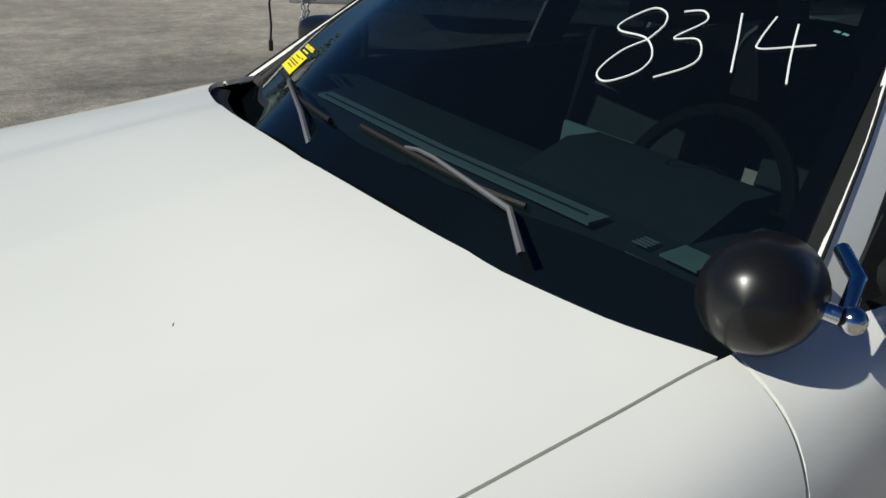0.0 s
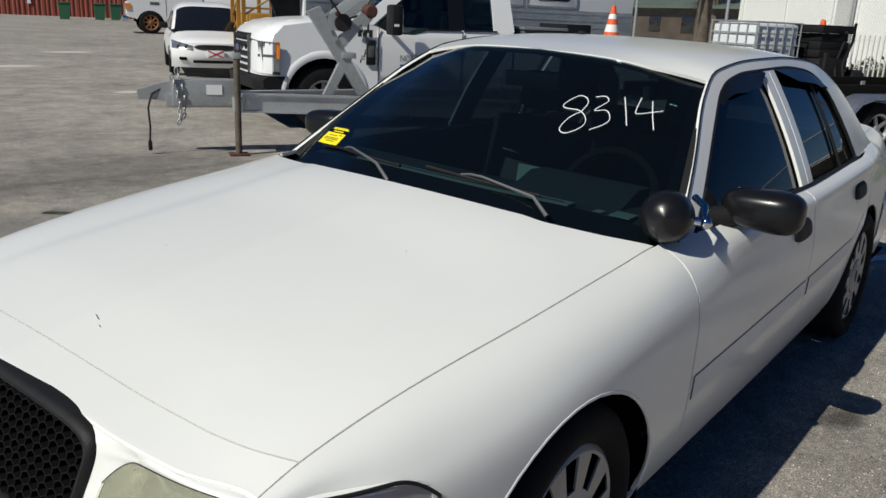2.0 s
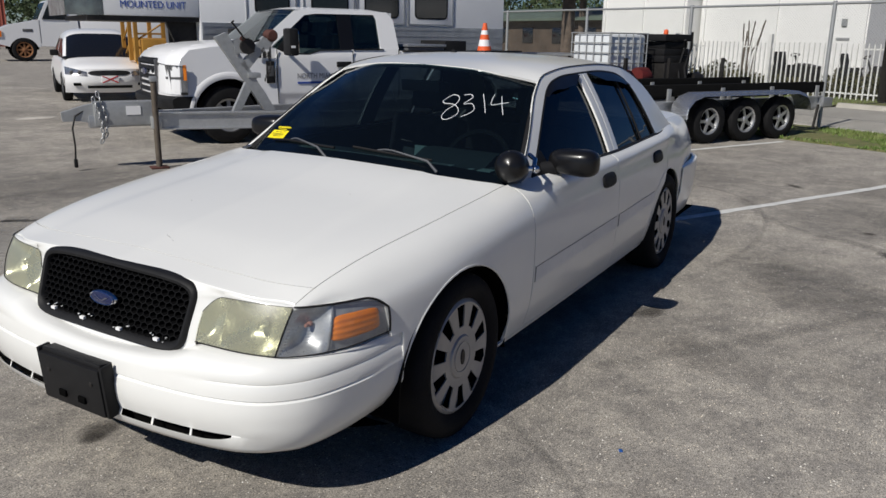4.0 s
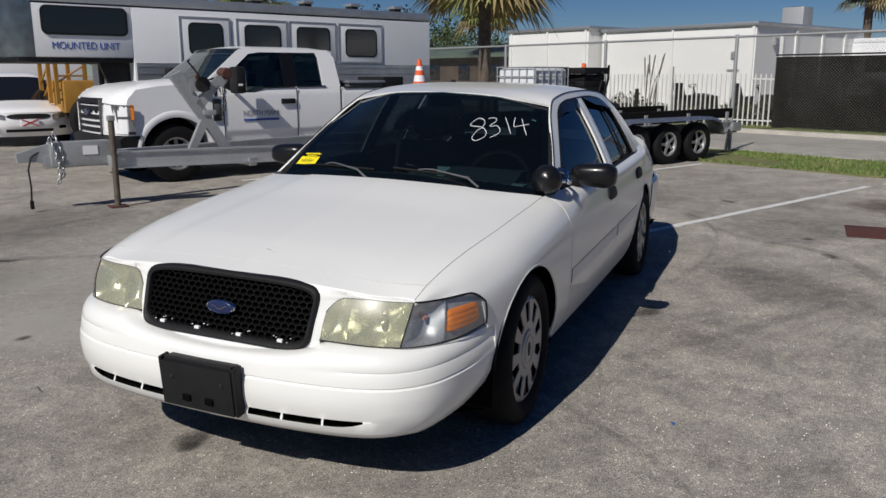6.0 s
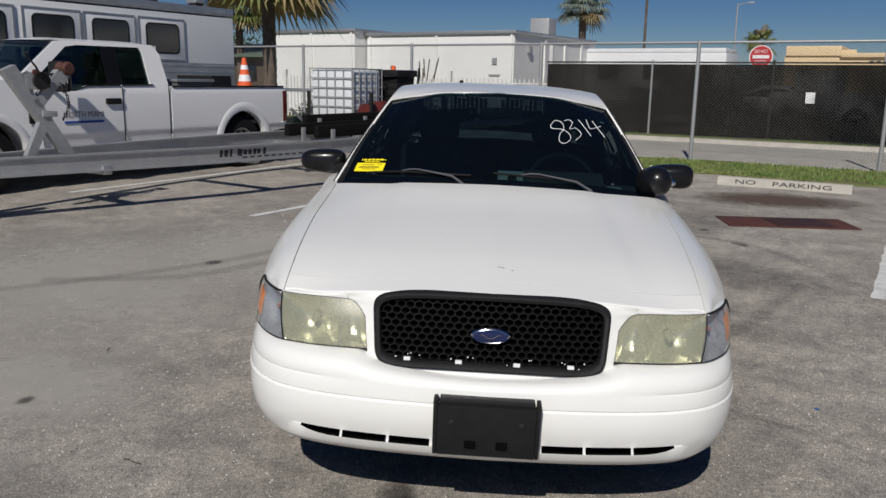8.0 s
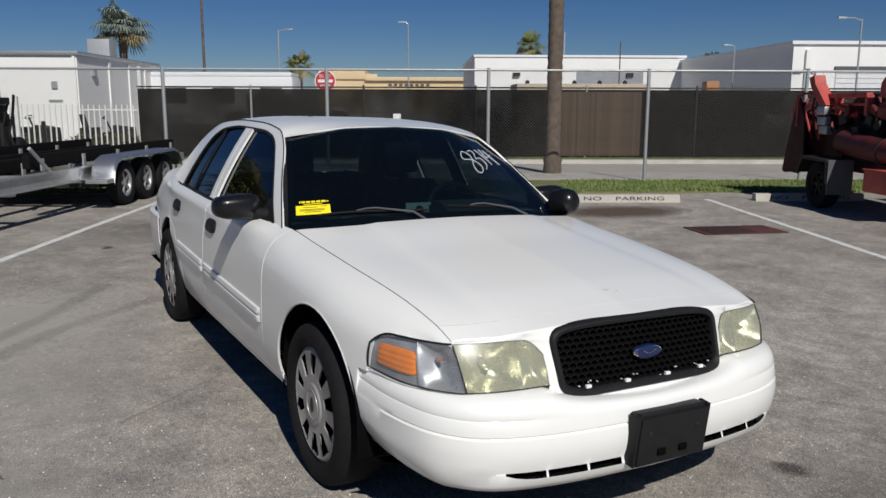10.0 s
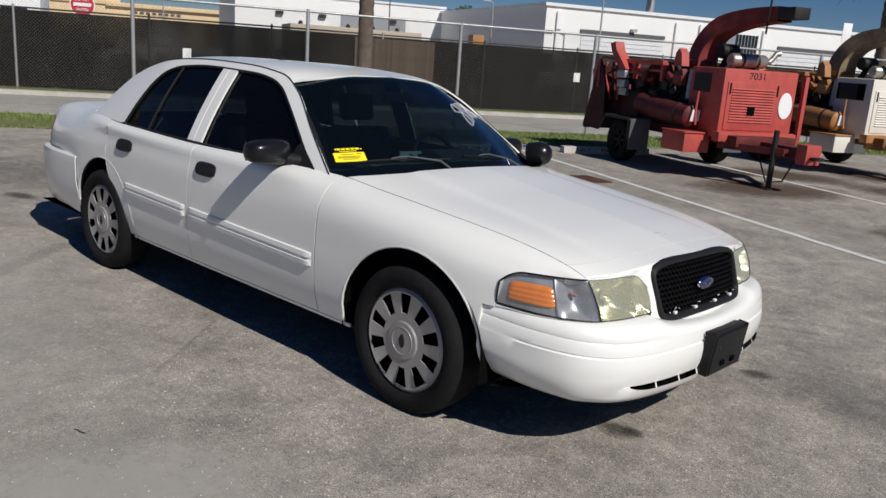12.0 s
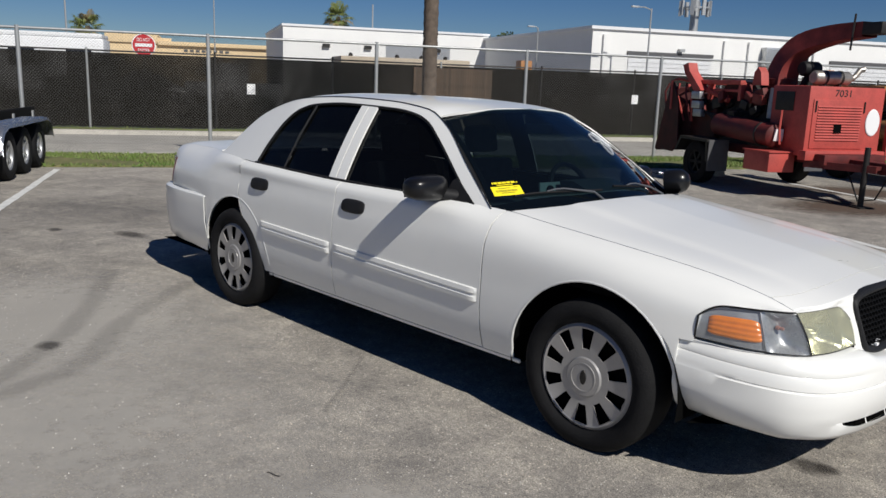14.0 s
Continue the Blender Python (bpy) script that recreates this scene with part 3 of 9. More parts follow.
for i, (u, v, r) in enumerate(((-3.6, 12.6, 0.6), (-2.2, 20, 0.8), (-1.0, 26, 0.9), (-4.2, 13.6, 0.5), (0.0, 14.3, 0.4))):
    p = LOT @ Vector((u, v, 0))
    blot(p.x, p.y, r, M_DUST, "pale dusty patch on the asphalt", 50 + i, 1.6, 0.0022 + 0.0002 * i)
for i, (x, y, r, rz) in enumerate(((2.6, 4.4, 1.9, 30), (3.6, 3.3, 1.5, 10), (1.0, 4.7, 0.9, -20), (0.4, 3.6, 0.7, 60), (-0.7, 3.4, 0.5, 0))):
    blot(x, y, r, M_PALE, "faint pale worn patch on the asphalt", 90 + i, 1.4, 0.0008 + 0.0001 * i, rz, "structure")
for i, (x, y, r, s, rz) in enumerate(((-1.2, 3.1, 0.6, 1.6, 10), (3.3, -0.6, 0.7, 1.7, 30), (5.6, -0.7, 0.9, 1.4, 0), (0.6, 5.3, 0.9, 1.7, -40), (-1.1, 0.4, 0.6, 1.5, 0), (7.4, 1.6, 1.2, 1.5, 20), (2.6, 6.6, 1.3, 1.6, 10))):
    blot(x, y, r, M_WEAR, "faint grey worn patch on the asphalt", 70 + i, s, 0.0014 + 0.0001 * i, rz, "structure")


def tyre_mark(pts, w):
    """A curved ribbon through plan points, its rubber thinning to both sides."""
    b = B()
    uvl = b.loops.layers.uv.new("UVMap")
    n = 6 * (len(pts) - 1)
    path = [Vector((catmull([p[0] for p in pts], t), catmull([p[1] for p in pts], t), 0)) for t in span(0, len(pts) - 1, n + 1)]
    rows = []
    for i, p in enumerate(path):
        d = (path[min(i + 1, n)] - path[max(i - 1, 0)]).normalized()
        s = Vector((-d.y, d.x, 0)) * w / 2
        rows.append((b.verts.new(p - s), b.verts.new(p + s)))
    for a, q in zip(rows, rows[1:]):
        f = b.faces.new((a[0], q[0], q[1], a[1]))
        for lp, c in zip(f.loops, (0, 0, 1, 1)):
            lp[uvl].uv = (0, c)
    return solo("tyre_mark", b, M_TYREMARK, "faint curved rubber tyre mark on asphalt", "tyre mark", pose(0, 0, 0.0031), "tyre marks", smooth=None)


def catmull(p, t):
    n = len(p) - 1
    i = min(int(t), n - 1)
    f = t - i
    a, b, c, d = p[max(i - 1, 0)], p[i], p[i + 1], p[min(i + 2, n)]
    return 0.5 * (2 * b + (c - a) * f + (2 * a - 5 * b + 4 * c - d) * f * f + (3 * b - a - 3 * c + d) * f ** 3)


for pts, w in (([(2.3, 4.6), (2.55, 3.62), (3.2, 3.07), (3.88, 2.28)], 0.24), ([(1.78, 2.27), (1.5, 2.6), (1.27, 2.9)], 0.05), ([(1.5, 5.5), (2.43, 4.18), (3.29, 3.35), (4.6, 2.6)], 0.22), ([(6.2, 0.4), (5.09, -0.15), (4.42, -1.07), (3.06, -1.41)], 0.20),
               ([(6.6, 0.9), (6.25, 0.43), (5.37, 0.03), (4.3, -0.07), (3.33, 0.04)], 0.07), ([(1.2, 0.15), (1.98, -0.42), (2.9, -1.0)], 0.16), ([(0.5, 0.3), (-0.01, -0.28), (-0.6, -0.6)], 0.07), ([(-2.2, 8.6), (-0.2, 6.9), (1.9, 6.4), (4.0, 6.2)], 0.24)):
    tyre_mark(pts, w)
for x, y, a, k in ((-0.34, 2.69, 62, 0.75), (0.9, 3.4, 10, 0.5)):
    b = tube(B(), [(-0.06 * k, 0, 0.003), (-0.02 * k, 0.012 * k, 0.004), (0.03 * k, 0.004, 0.004), (0.065 * k, 0.015 * k, 0.003)], 0.0018, 5)
    solo("twig", b, M_STEELDARK, "thin dark twig lying on the asphalt", "twig", pose(x, y, 0, 0, 0, a), "twigs")
b = abox(-0.010, 0.010, -0.007, 0.007, 0, 0.005, 0.002)
solo("bottle_cap", b, mat("blue plastic", (0.02, 0.10, 0.35), 0.4), "small blue plastic scrap on the asphalt", "litter", pose(0.47, -0.22, 0, 0, 0, 30))

# loose grit
rnd = random.Random(5)
vs, fs = [], []
for _ in range(26000):
    x, y, r = rnd.uniform(-2.6, 5.8), rnd.uniform(-2.6, 6.4), rnd.uniform(0.0015, 0.0048) * rnd.uniform(0.6, 1.0)
    i = len(vs)
    vs += [(x + r, y, 0), (x - r * 0.6, y + r, 0), (x - r * 0.6, y - r, 0), (x, y, r * 1.1)]
    fs += [(i, i + 1, i + 3), (i + 1, i + 2, i + 3), (i + 2, i, i + 3)]
me = bpy.data.meshes.new("grit")
me.from_pydata(vs, [], fs)
M_GRIT = mat("pale grit", (0.62, 0.60, 0.55), 0.9, var=0.3, scale=4)
gn, gl2 = M_GRIT.node_tree.nodes, M_GRIT.node_tree.links
geo, grr = gn.new("ShaderNodeNewGeometry"), gn.new("ShaderNodeValToRGB")
grr.color_ramp.elements[0].color, grr.color_ramp.elements[1].color = (0.07, 0.065, 0.06, 1), (0.75, 0.72, 0.66, 1)
gl2.new(geo.outputs["Random Per Island"], grr.inputs[0])
gl2.new(grr.outputs[0], gn["Principled BSDF"].inputs["Base Color"])
me.materials.append(M_GRIT)
tagged(new("grit", me), "loose pale grit scattered on the asphalt", "grit", kind="stuff")

# ---- the white sedan: x rearward from its front axle, y to its right-hand side, z up ----
STAND = pose(0.265, 1.3245, 0, 0, 0, 0.45)
LEAN = pose(0, 0, 0.33) @ pose(0, 0, 0, 1.35) @ pose(0, 0, -0.33)
BODY = STAND @ LEAN  # the body sags a little on its left-hand springs, the wheels stand upright
car = thing("sedan_car", BODY, "white four-door sedan with black grille and yellow windscreen sticker", "car")
WB = 2.913
HUB_Z, TYRE_R = 0.326, 0.338

# body section: half-width and height of seven knots from sill to centre line, along the length
KY = [
    smooth_curve(((-0.78, 0.68), (-0.5, 0.86), (0.0, 0.905), (1.8, 0.915), (3.3, 0.905), (4.0, 0.84), (4.3, 0.76))),
    smooth_curve(((-0.78, 0.70), (-0.5, 0.89), (0.0, 0.945), (1.8, 0.955), (3.2, 0.945), (3.6, 0.90), (4.0, 0.84), (4.3, 0.73))),
    smooth_curve(((-0.78, 0.715), (-0.5, 0.885), (0.0, 0.952), (1.8, 0.967), (3.2, 0.958), (3.6, 0.912), (4.0, 0.85), (4.3, 0.735))),
    smooth_curve(((-0.78, 0.715), (-0.5, 0.855), (0.0, 0.922), (0.6, 0.938), (1.8, 0.95), (3.0, 0.94), (4.0, 0.832), (4.3, 0.705))),
    smooth_curve(((-0.78, 0.720), (-0.65, 0.728), (-0.4, 0.748), (0.0, 0.778), (0.4, 0.793), (0.6, 0.803), (0.95, 0.862), (1.8, 0.882), (2.75, 0.892), (3.2, 0.83), (3.6, 0.735), (4.3, 0.685))),
    smooth_curve(((-0.85, 0.42), (0.6, 0.45), (1.8, 0.45), (4.3, 0.36))),
]
KZ = [
    smooth_curve(((-0.78, 0.30), (0.0, 0.255), (2.9, 0.255), (4.3, 0.30))),
    smooth_curve(((-0.78, 0.42), (0.0, 0.40), (2.9, 0.41), (4.3, 0.44))),
    smooth_curve(((-0.78, 0.62), (0.0, 0.60), (1.8, 0.62), (4.3, 0.64))),
    smooth_curve(((-0.78, 0.696), (-0.5, 0.732), (0.0, 0.786), (0.6, 0.826), (1.8, 0.84), (3.0, 0.86), (4.3, 0.80))),
    smooth_curve(((-0.78, 0.735), (-0.65, 0.781), (-0.4, 0.832), (0.0, 0.879), (0.4, 0.917), (0.6, 0.938), (0.95, 0.950), (1.8, 0.95), (2.75, 0.965), (3.4, 0.99), (4.0, 0.985), (4.3, 0.945))),
    smooth_curve(((-0.84, 0.772), (-0.5, 0.838), (0.0, 0.906), (0.6, 0.977), (1.8, 0.98), (3.2, 1.0), (4.0, 1.015), (4.3, 0.98))),
    smooth_curve(((-0.84, 0.792), (-0.5, 0.852), (0.0, 0.920), (0.6, 0.995), (1.8, 1.0), (3.2, 1.01), (4.0, 1.025), (4.3, 0.985))),
]


def section(x, s, inset=0.0):
    ys = [k(x) for k in KY] + [0.0]
    zs = [k(x) for k in KZ]
    y, z = catmull(ys, s), catmull(zs, s)
    if inset:
        y, z = y - inset * min(1, y / 0.5), z - (inset if s > 3 else 0)
    return max(y, 0.0), z


def s_at(x, z, lo=0.0, hi=4.0):
    """The knot position on the side of the body at a height."""
    for _ in range(24):
        m = (lo + hi) / 2
        lo, hi = (m, hi) if section(x, m)[1] < z else (lo, m)
    return (lo + hi) / 2


ARCH_R = 0.424


def arch(x, r=ARCH_R, base=0.256):
    """Lower edge of the body side: the sill line, cut by the two wheel arches."""
    z = base
    for c in (0.0, WB):
        if abs(x - c) < r:
            z = max(z, HUB_Z - 0.02 + math.sqrt(r * r - (x - c) ** 2))
    return z


def arch_xs(a, b, step=0.05):
    """Stations along the length, close together where an arch stands upright."""
    xs = set(span(a, b, max(3, int((b - a) / step))))
    for c in (0.0, WB):
        for k in range(33):
            x = c - ARCH_R * math.cos(math.pi * k / 32)
            if a < x < b:
                xs.add(x)
    return sorted(xs)


def side_panel(xs, low, top, right, n=14, inset=0.0):
    """A sheet on the body side from low(x) up to the knot top(x)."""
    b = B()
    k = 1 if right else -1

    def f(x, t):
        s0, s1 = s_at(x, low(x)), top(x)
        y, z = section(x, s0 + (s1 - s0) * t, inset)
        return (x, k * y, z)
    return grid(b, f, xs, span(0, 1, n))


M_GHOST = mat("grey glue residue", (0.68, 0.69, 0.70), 0.5, var=0.5, scale=5, color2=(0.80, 0.80, 0.79), coat=0.3)
DOOR_A, DOOR_B, DOOR_C = 0.615, 1.795, 2.86


def rear_door_edge(z):
    """The rear door's back edge follows the wheel arch, then rises to the window."""
    return DOOR_C - 0.28 * max(0, min(1, (0.74 - z) / 0.42)) ** 1.2


for right in (True, False):
    k = 1 if right else -1
    # fender: over the wheel and forward above the lamp to a point
    lamp_top = smooth_curve(((-0.78, 0.737), (-0.69, 0.734), (-0.60, 0.729), (-0.50, 0.721), (-0.46, 0.704)))

    def fender_low(x):
        return lamp_top(x) if x < -0.455 else max(arch(x), 0.582 if x < -0.40 else 0)
    xs = [x for x in arch_xs(-0.765, DOOR_A - 0.004, 0.04)] + [-0.4545, -0.4535, -0.401, -0.399]
    fb2 = B()

    def fender(x, t):
        y, z = section(x, max(0.2 + 3.791 * t, s_at(x, fender_low(x))))
        return (x, k * y, z)
    grid(fb2, fender, sorted(xs), span(0, 1, 34))
    bmesh.ops.remove_doubles(fb2, verts=fb2.verts[:], dist=0.0002)
    part("fender", fb2, M_PAINT, car, solid=0.012)
    # doors
    d = part("front_door", side_panel(span(DOOR_A + 0.004, DOOR_B - 0.003, 26), lambda x: 0.275, lambda x: 4.0, right, 18), M_PAINT, car, solid=0.012)
    r = B()

    def rear(x, t):
        z0 = 0.275
        s0 = s_at(DOOR_B, z0)
        s = s0 + (4.0 - s0) * t
        z = section(DOOR_B + 0.5, s)[1]
        e = rear_door_edge(z)
        xx = DOOR_B + 0.003 + (e - DOOR_B - 0.006) * x
        y, z = section(xx, s)
        return (xx, k * y, z)
    grid(r, rear, span(0, 1, 24), span(0, 1, 22))
    d2 = part("rear_door", r, M_PAINT, car, solid=0.012)
    # rocker sill under the doors
    part("rocker_sill", side_panel(span(0.385, 2.53, 20), lambda x: 0.235, lambda x: s_at(x, 0.270), right, 4), M_PAINT, car, solid=0.01)
    # quarter panel
    q = B()
    xs = arch_xs(2.53, 4.18, 0.04)

    def quarter_front(z):
        return rear_door_edge(z) + 0.004
    def quarter(x, t):
        low = arch(x)
        s0 = s_at(x, low)
        s = s0 + (4.0 - s0) * t
        y, z = section(x, s)
        xx = max(x, quarter_front(z))
        y, z = section(xx, s)
        return (xx, k * y, z)
    grid(q, quarter, xs, span(0, 1, 18))
    part("quarter_panel", q, M_PAINT, car, solid=0.012)
    # wheel arch lips: rolled edges
    for c in (0.0, WB):
        lip = B()
        pts = []
        for i in range(25):
            a = math.radians(2 + 176 * i / 24)
            x = c - (ARCH_R - 0.004) * math.cos(a)
            z = HUB_Z - 0.02 + (ARCH_R - 0.004) * math.sin(a)
            y, _ = section(x, s_at(x, z))
            pts.append((x, k * (y - 0.004), z))
        tube(lip, pts, 0.006, 8)
        part("wheel_arch_lip", lip, M_PAINT, car)
        # wheel well sheet, its deep shade painted in as near-black
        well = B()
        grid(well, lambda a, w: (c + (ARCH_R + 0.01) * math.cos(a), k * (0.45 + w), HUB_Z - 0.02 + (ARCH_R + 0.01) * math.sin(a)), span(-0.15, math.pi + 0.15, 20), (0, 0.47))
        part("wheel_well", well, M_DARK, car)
    # rubbing strips, painted body colour, with a groove
    for a, e, dr in ((0.635, 1.77, d), (1.815, 2.56, d2)):
        st = B()

        def strip(x, w):
            z = 0.535 + 0.028 * (x - 0.6) / 1.2 + (w[1])
            y, _ = section(x, s_at(x, z))
            end = min(1, (x - a) / 0.02, (e - x) / 0.02)
            return (x, k * (y + w[0] * max(0.1, end)), z)
        grid(st, strip, sorted(span(a, e, 22) + [a + 0.01, a + 0.02, e - 0.01, e - 0.02]), [(0, -0.036), (0.011, -0.033), (0.013, -0.012), (0.007, -0.006), (0.007, 0.002), (0.013, 0.008), (0.010, 0.030), (0, 0.034)])
        if right:
            part("rubbing_strip", st, M_PAINT, dr)
        else:
            st.free()
            st = B()
            grid(st, lambda x, h: (x, k * (section(x, s_at(x, 0.50 + 0.028 * (x - 0.6) / 1.2 + h))[0] + 0.0015), 0.50 + 0.028 * (x - 0.6) / 1.2 + h), span(a, e, 22), span(0, 0.072, 4))
            gh = part("adhesive_ghost", st, M_GHOST, dr, "grey glue residue where a strip was")
            el = B()
            zl = lambda x, h: 0.50 + 0.028 * (x - 0.6) / 1.2 + h
            on = lambda x, h: (x, k * (section(x, s_at(x, zl(x, h)))[0] + 0.0016), zl(x, h))
            tube(el, [on(a, h) for h in span(0.0, 0.072, 4)], 0.0022, 5)
            tube(el, [on(x, 0.072) for x in span(a, e, 12)], 0.0011, 5)
            part("adhesive_line", el, M_GREYDARK, gh, "dark glue line")
    # handles: a black paddle in a shallow cup
    for x0, dr in ((1.62, d), (2.60, d2)):
        z0 = 0.832 + 0.012 * (x0 > 2)
        y0 = section(x0, s_at(x0, z0))[0]
        h = B()
        ring = [(math.cos(t), math.sin(t)) for t in span(0, 2 * math.pi, 25)[:-1]]
        sq = lambda c: math.copysign(abs(c) ** 0.6, c)
        prev = None
        for (sx, sz, o) in ((0.102, 0.040, -0.008), (0.100, 0.038, 0.007), (0.090, 0.030, 0.014), (0.050, 0.014, 0.016)):
            cur = [h.verts.new((x0 + sx * sq(c), k * (y0 + o - 0.25 * (sz * sq(s))), z0 + sz * sq(s))) for c, s in ring]
            if prev:
                for i in range(24):
                    h.faces.new((prev[i], prev[(i + 1) % 24], cur[(i + 1) % 24], cur[i]))
            prev = cur
        h.faces.new(prev)
        part("door_handle", h, M_TRIM, dr, "black plastic handle")
        cup = B()
        lathe(cup, [(0.0, -0.004), (0.045, -0.001), (0.052, 0.003)], 20, "y")
        bmesh.ops.scale(cup, vec=(1.0, k, 0.8), verts=cup.verts)
        part("handle_cup", cup, M_PAINT, dr, at=pose(x0 + 0.005, k * (y0 + 0.006), z0 - 0.045))

# added near-black inner shell: the shade behind the gaps is put into its colour
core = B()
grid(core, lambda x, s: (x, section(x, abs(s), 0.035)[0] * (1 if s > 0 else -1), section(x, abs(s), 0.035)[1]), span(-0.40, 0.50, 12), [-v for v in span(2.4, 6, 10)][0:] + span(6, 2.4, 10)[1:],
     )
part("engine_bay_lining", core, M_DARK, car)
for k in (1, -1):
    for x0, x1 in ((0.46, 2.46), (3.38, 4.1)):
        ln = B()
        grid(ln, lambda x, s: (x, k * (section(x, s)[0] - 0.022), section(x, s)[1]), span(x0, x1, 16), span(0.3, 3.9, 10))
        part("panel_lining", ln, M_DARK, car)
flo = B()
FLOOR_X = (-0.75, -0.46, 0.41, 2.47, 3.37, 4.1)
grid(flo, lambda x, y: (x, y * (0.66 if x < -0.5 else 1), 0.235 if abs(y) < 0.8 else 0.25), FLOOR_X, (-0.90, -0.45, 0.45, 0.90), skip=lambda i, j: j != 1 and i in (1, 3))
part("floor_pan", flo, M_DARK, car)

# hood
hood_front = smooth_curve(((0, -0.838), (0.35, -0.828), (0.55, -0.80), (0.72, -0.752), (0.8, -0.745)))
hood_rear = smooth_curve(((0, 0.425), (0.3, 0.445), (0.6, 0.51), (0.8, 0.60)))


def hood(a, b):
    t = abs(b)
    y_guess = t * 0.78
    x = hood_front(y_guess) + (hood_rear(y_guess) - hood_front(y_guess)) * max(a, 0)
    s = 6 - 1.991 * t
    y, z = section(x, s)
    z += 0.006 * (1 - min(1, max(0, (y - 0.50 + 0.05 * a) / 0.05))) * min(1, 4 * max(a, 0))
    if a < 0:
        f = -a / 0.12 * math.pi / 2
        x, z = x - 0.004 * math.sin(f), z - 0.007 * (1 - math.cos(f))
    return (x, y * (1 if b >= 0 else -1), z)


hood_shut = smooth_curve(((0, -0.742), (0.3, -0.736), (0.475, -0.722), (0.63, -0.697), (0.735, -0.672), (0.8, -0.656)))


def shut_a(b, off=0.0):
    """Where along the bonnet's sheet the shut line of its front edge lies."""
    y = abs(b) * 0.78
    return (hood_shut(y) + off - hood_front(y)) / (hood_rear(y) - hood_front(y))


hb = B()
grid(hb, lambda a, b: hood(shut_a(b, 0.0017) + (1 - shut_a(b, 0.0017)) * a, b), span(0, 1, 34), span(-1, 1, 49))
bonnet = part("hood", hb, M_PAINT, car, "faded matt white bonnet", solid=0.012)
hb = B()
grid(hb, lambda a, b: hood(a if a < 0 else a * shut_a(b, -0.0017), b), [-0.12, -0.10, -0.08, -0.05, -0.025] + span(0, 1, 8), span(-1, 1, 49))
part("nose_panel", hb, M_PAINT, car, "white panel between bonnet and grille", solid=0.012)
# added sheet under the shut line, painted near-black as the gap's shade
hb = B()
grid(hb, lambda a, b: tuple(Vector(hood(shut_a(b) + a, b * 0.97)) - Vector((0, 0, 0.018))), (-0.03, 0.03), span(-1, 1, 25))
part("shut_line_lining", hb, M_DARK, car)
M_SCRATCH = mat("grey scratch", (0.22, 0.21, 0.20), 0.7)
for x0, y0, x1, y1 in ((-0.631, -0.015, -0.640, -0.041), (-0.651, -0.064, -0.655, -0.072), (-0.30, 0.20, -0.306, 0.207), (0.05, -0.35, 0.053, -0.344)):
    sc = B()
    pts = []
    for f in (0, 0.35, 0.7, 1):
        x, y = x0 + (x1 - x0) * f + 0.002 * math.sin(f * 9), y0 + (y1 - y0) * f
        s6 = 6.0
        for _ in range(40):
            s6 -= 0.05
            if section(x, s6)[0] >= abs(y):
                break
        pts.append((x, y, section(x, s6)[1] + 0.0065))
    tube(sc, pts, 0.0007, 4)
    part("scratch", sc, M_SCRATCH, bonnet, "small grey scratch")
def hood_lip(y):
    """A point on the rounded front edge of the nose panel, at a distance from the centre line."""
    lo, hi = 0.0, 1.0
    for _ in range(22):
        m = (lo + hi) / 2
        lo, hi = (m, hi) if hood(0, m)[1] < abs(y) else (lo, m)
    x, yy, z = hood(-0.12, lo)
    return Vector((x - 0.0005, math.copysign(yy, y), z + 0.0005))


# cowl panel: dark strip between bonnet and glass
cow = B()
grid(cow, lambda b, w: ((hood_rear(abs(b) * 0.80) - 0.03 + 0.058 * w), b * (0.80 - 0.004 * w), section(hood_rear(abs(b) * 0.80), 6 - 1.98 * abs(b))[1] - 0.014 - 0.012 * w * w), span(-1, 1, 33), (0, 0.4, 0.8, 1))
part("cowl", cow, M_TRIM, car, "black plastic cowl", solid=0.01)

# windscreen
WS_BOT = (smooth_curve(((0, 0.520), (0.3, 0.552), (0.59, 0.655), (0.74, 0.695), (0.8, 0.712))), smooth_curve(((0, 0.988), (0.4, 0.975), (0.8, 0.928))))
WS_TOP = (smooth_curve(((0, 1.19), (0.3, 1.205), (0.61, 1.30))), smooth_curve(((0, 1.412), (0.3, 1.40), (0.61, 1.338))))


def screen(b, h, off=0.0):
    t = abs(b)
    y0, y1 = 0.795 * t, 0.612 * t
    p = Vector((WS_BOT[0](y0), y0, WS_BOT[1](y0)))
    q = Vector((WS_TOP[0](y1), y1, WS_TOP[1](y1)))
    v = p.lerp(q, h)
    bulge = 0.028 * math.sin(math.pi * h)
    v += Vector((-0.56, 0.15 * t, 0.80)) * (bulge + off)
    return Vector((v.x, v.y * (1 if b >= 0 else -1), v.z))


gb = B()
grid(gb, screen, span(-1, 1, 29), [-0.15, -0.07] + span(0, 1, 13))
windscreen = part("windscreen", gb, M_GLASS_W, car, "dark tinted windscreen with hand-written lot number")
bnd = B()
for b0, b1, h0, h1 in ((-1, 1, -0.15, 0.035), (-1, 1, 0.955, 1.0), (-1, -0.955, 0.10, 0.955), (0.955, 1, 0.10, 0.955)):
    grid(bnd, lambda b, h: screen(b, h, -0.004), span(b0, b1, 29 if b1 - b0 > 1 else 2), span(h0, h1, 12 if h1 - h0 > 0.5 else 3))
part("black_band", bnd, M_GLOSSBLACK, windscreen, "black frit border")

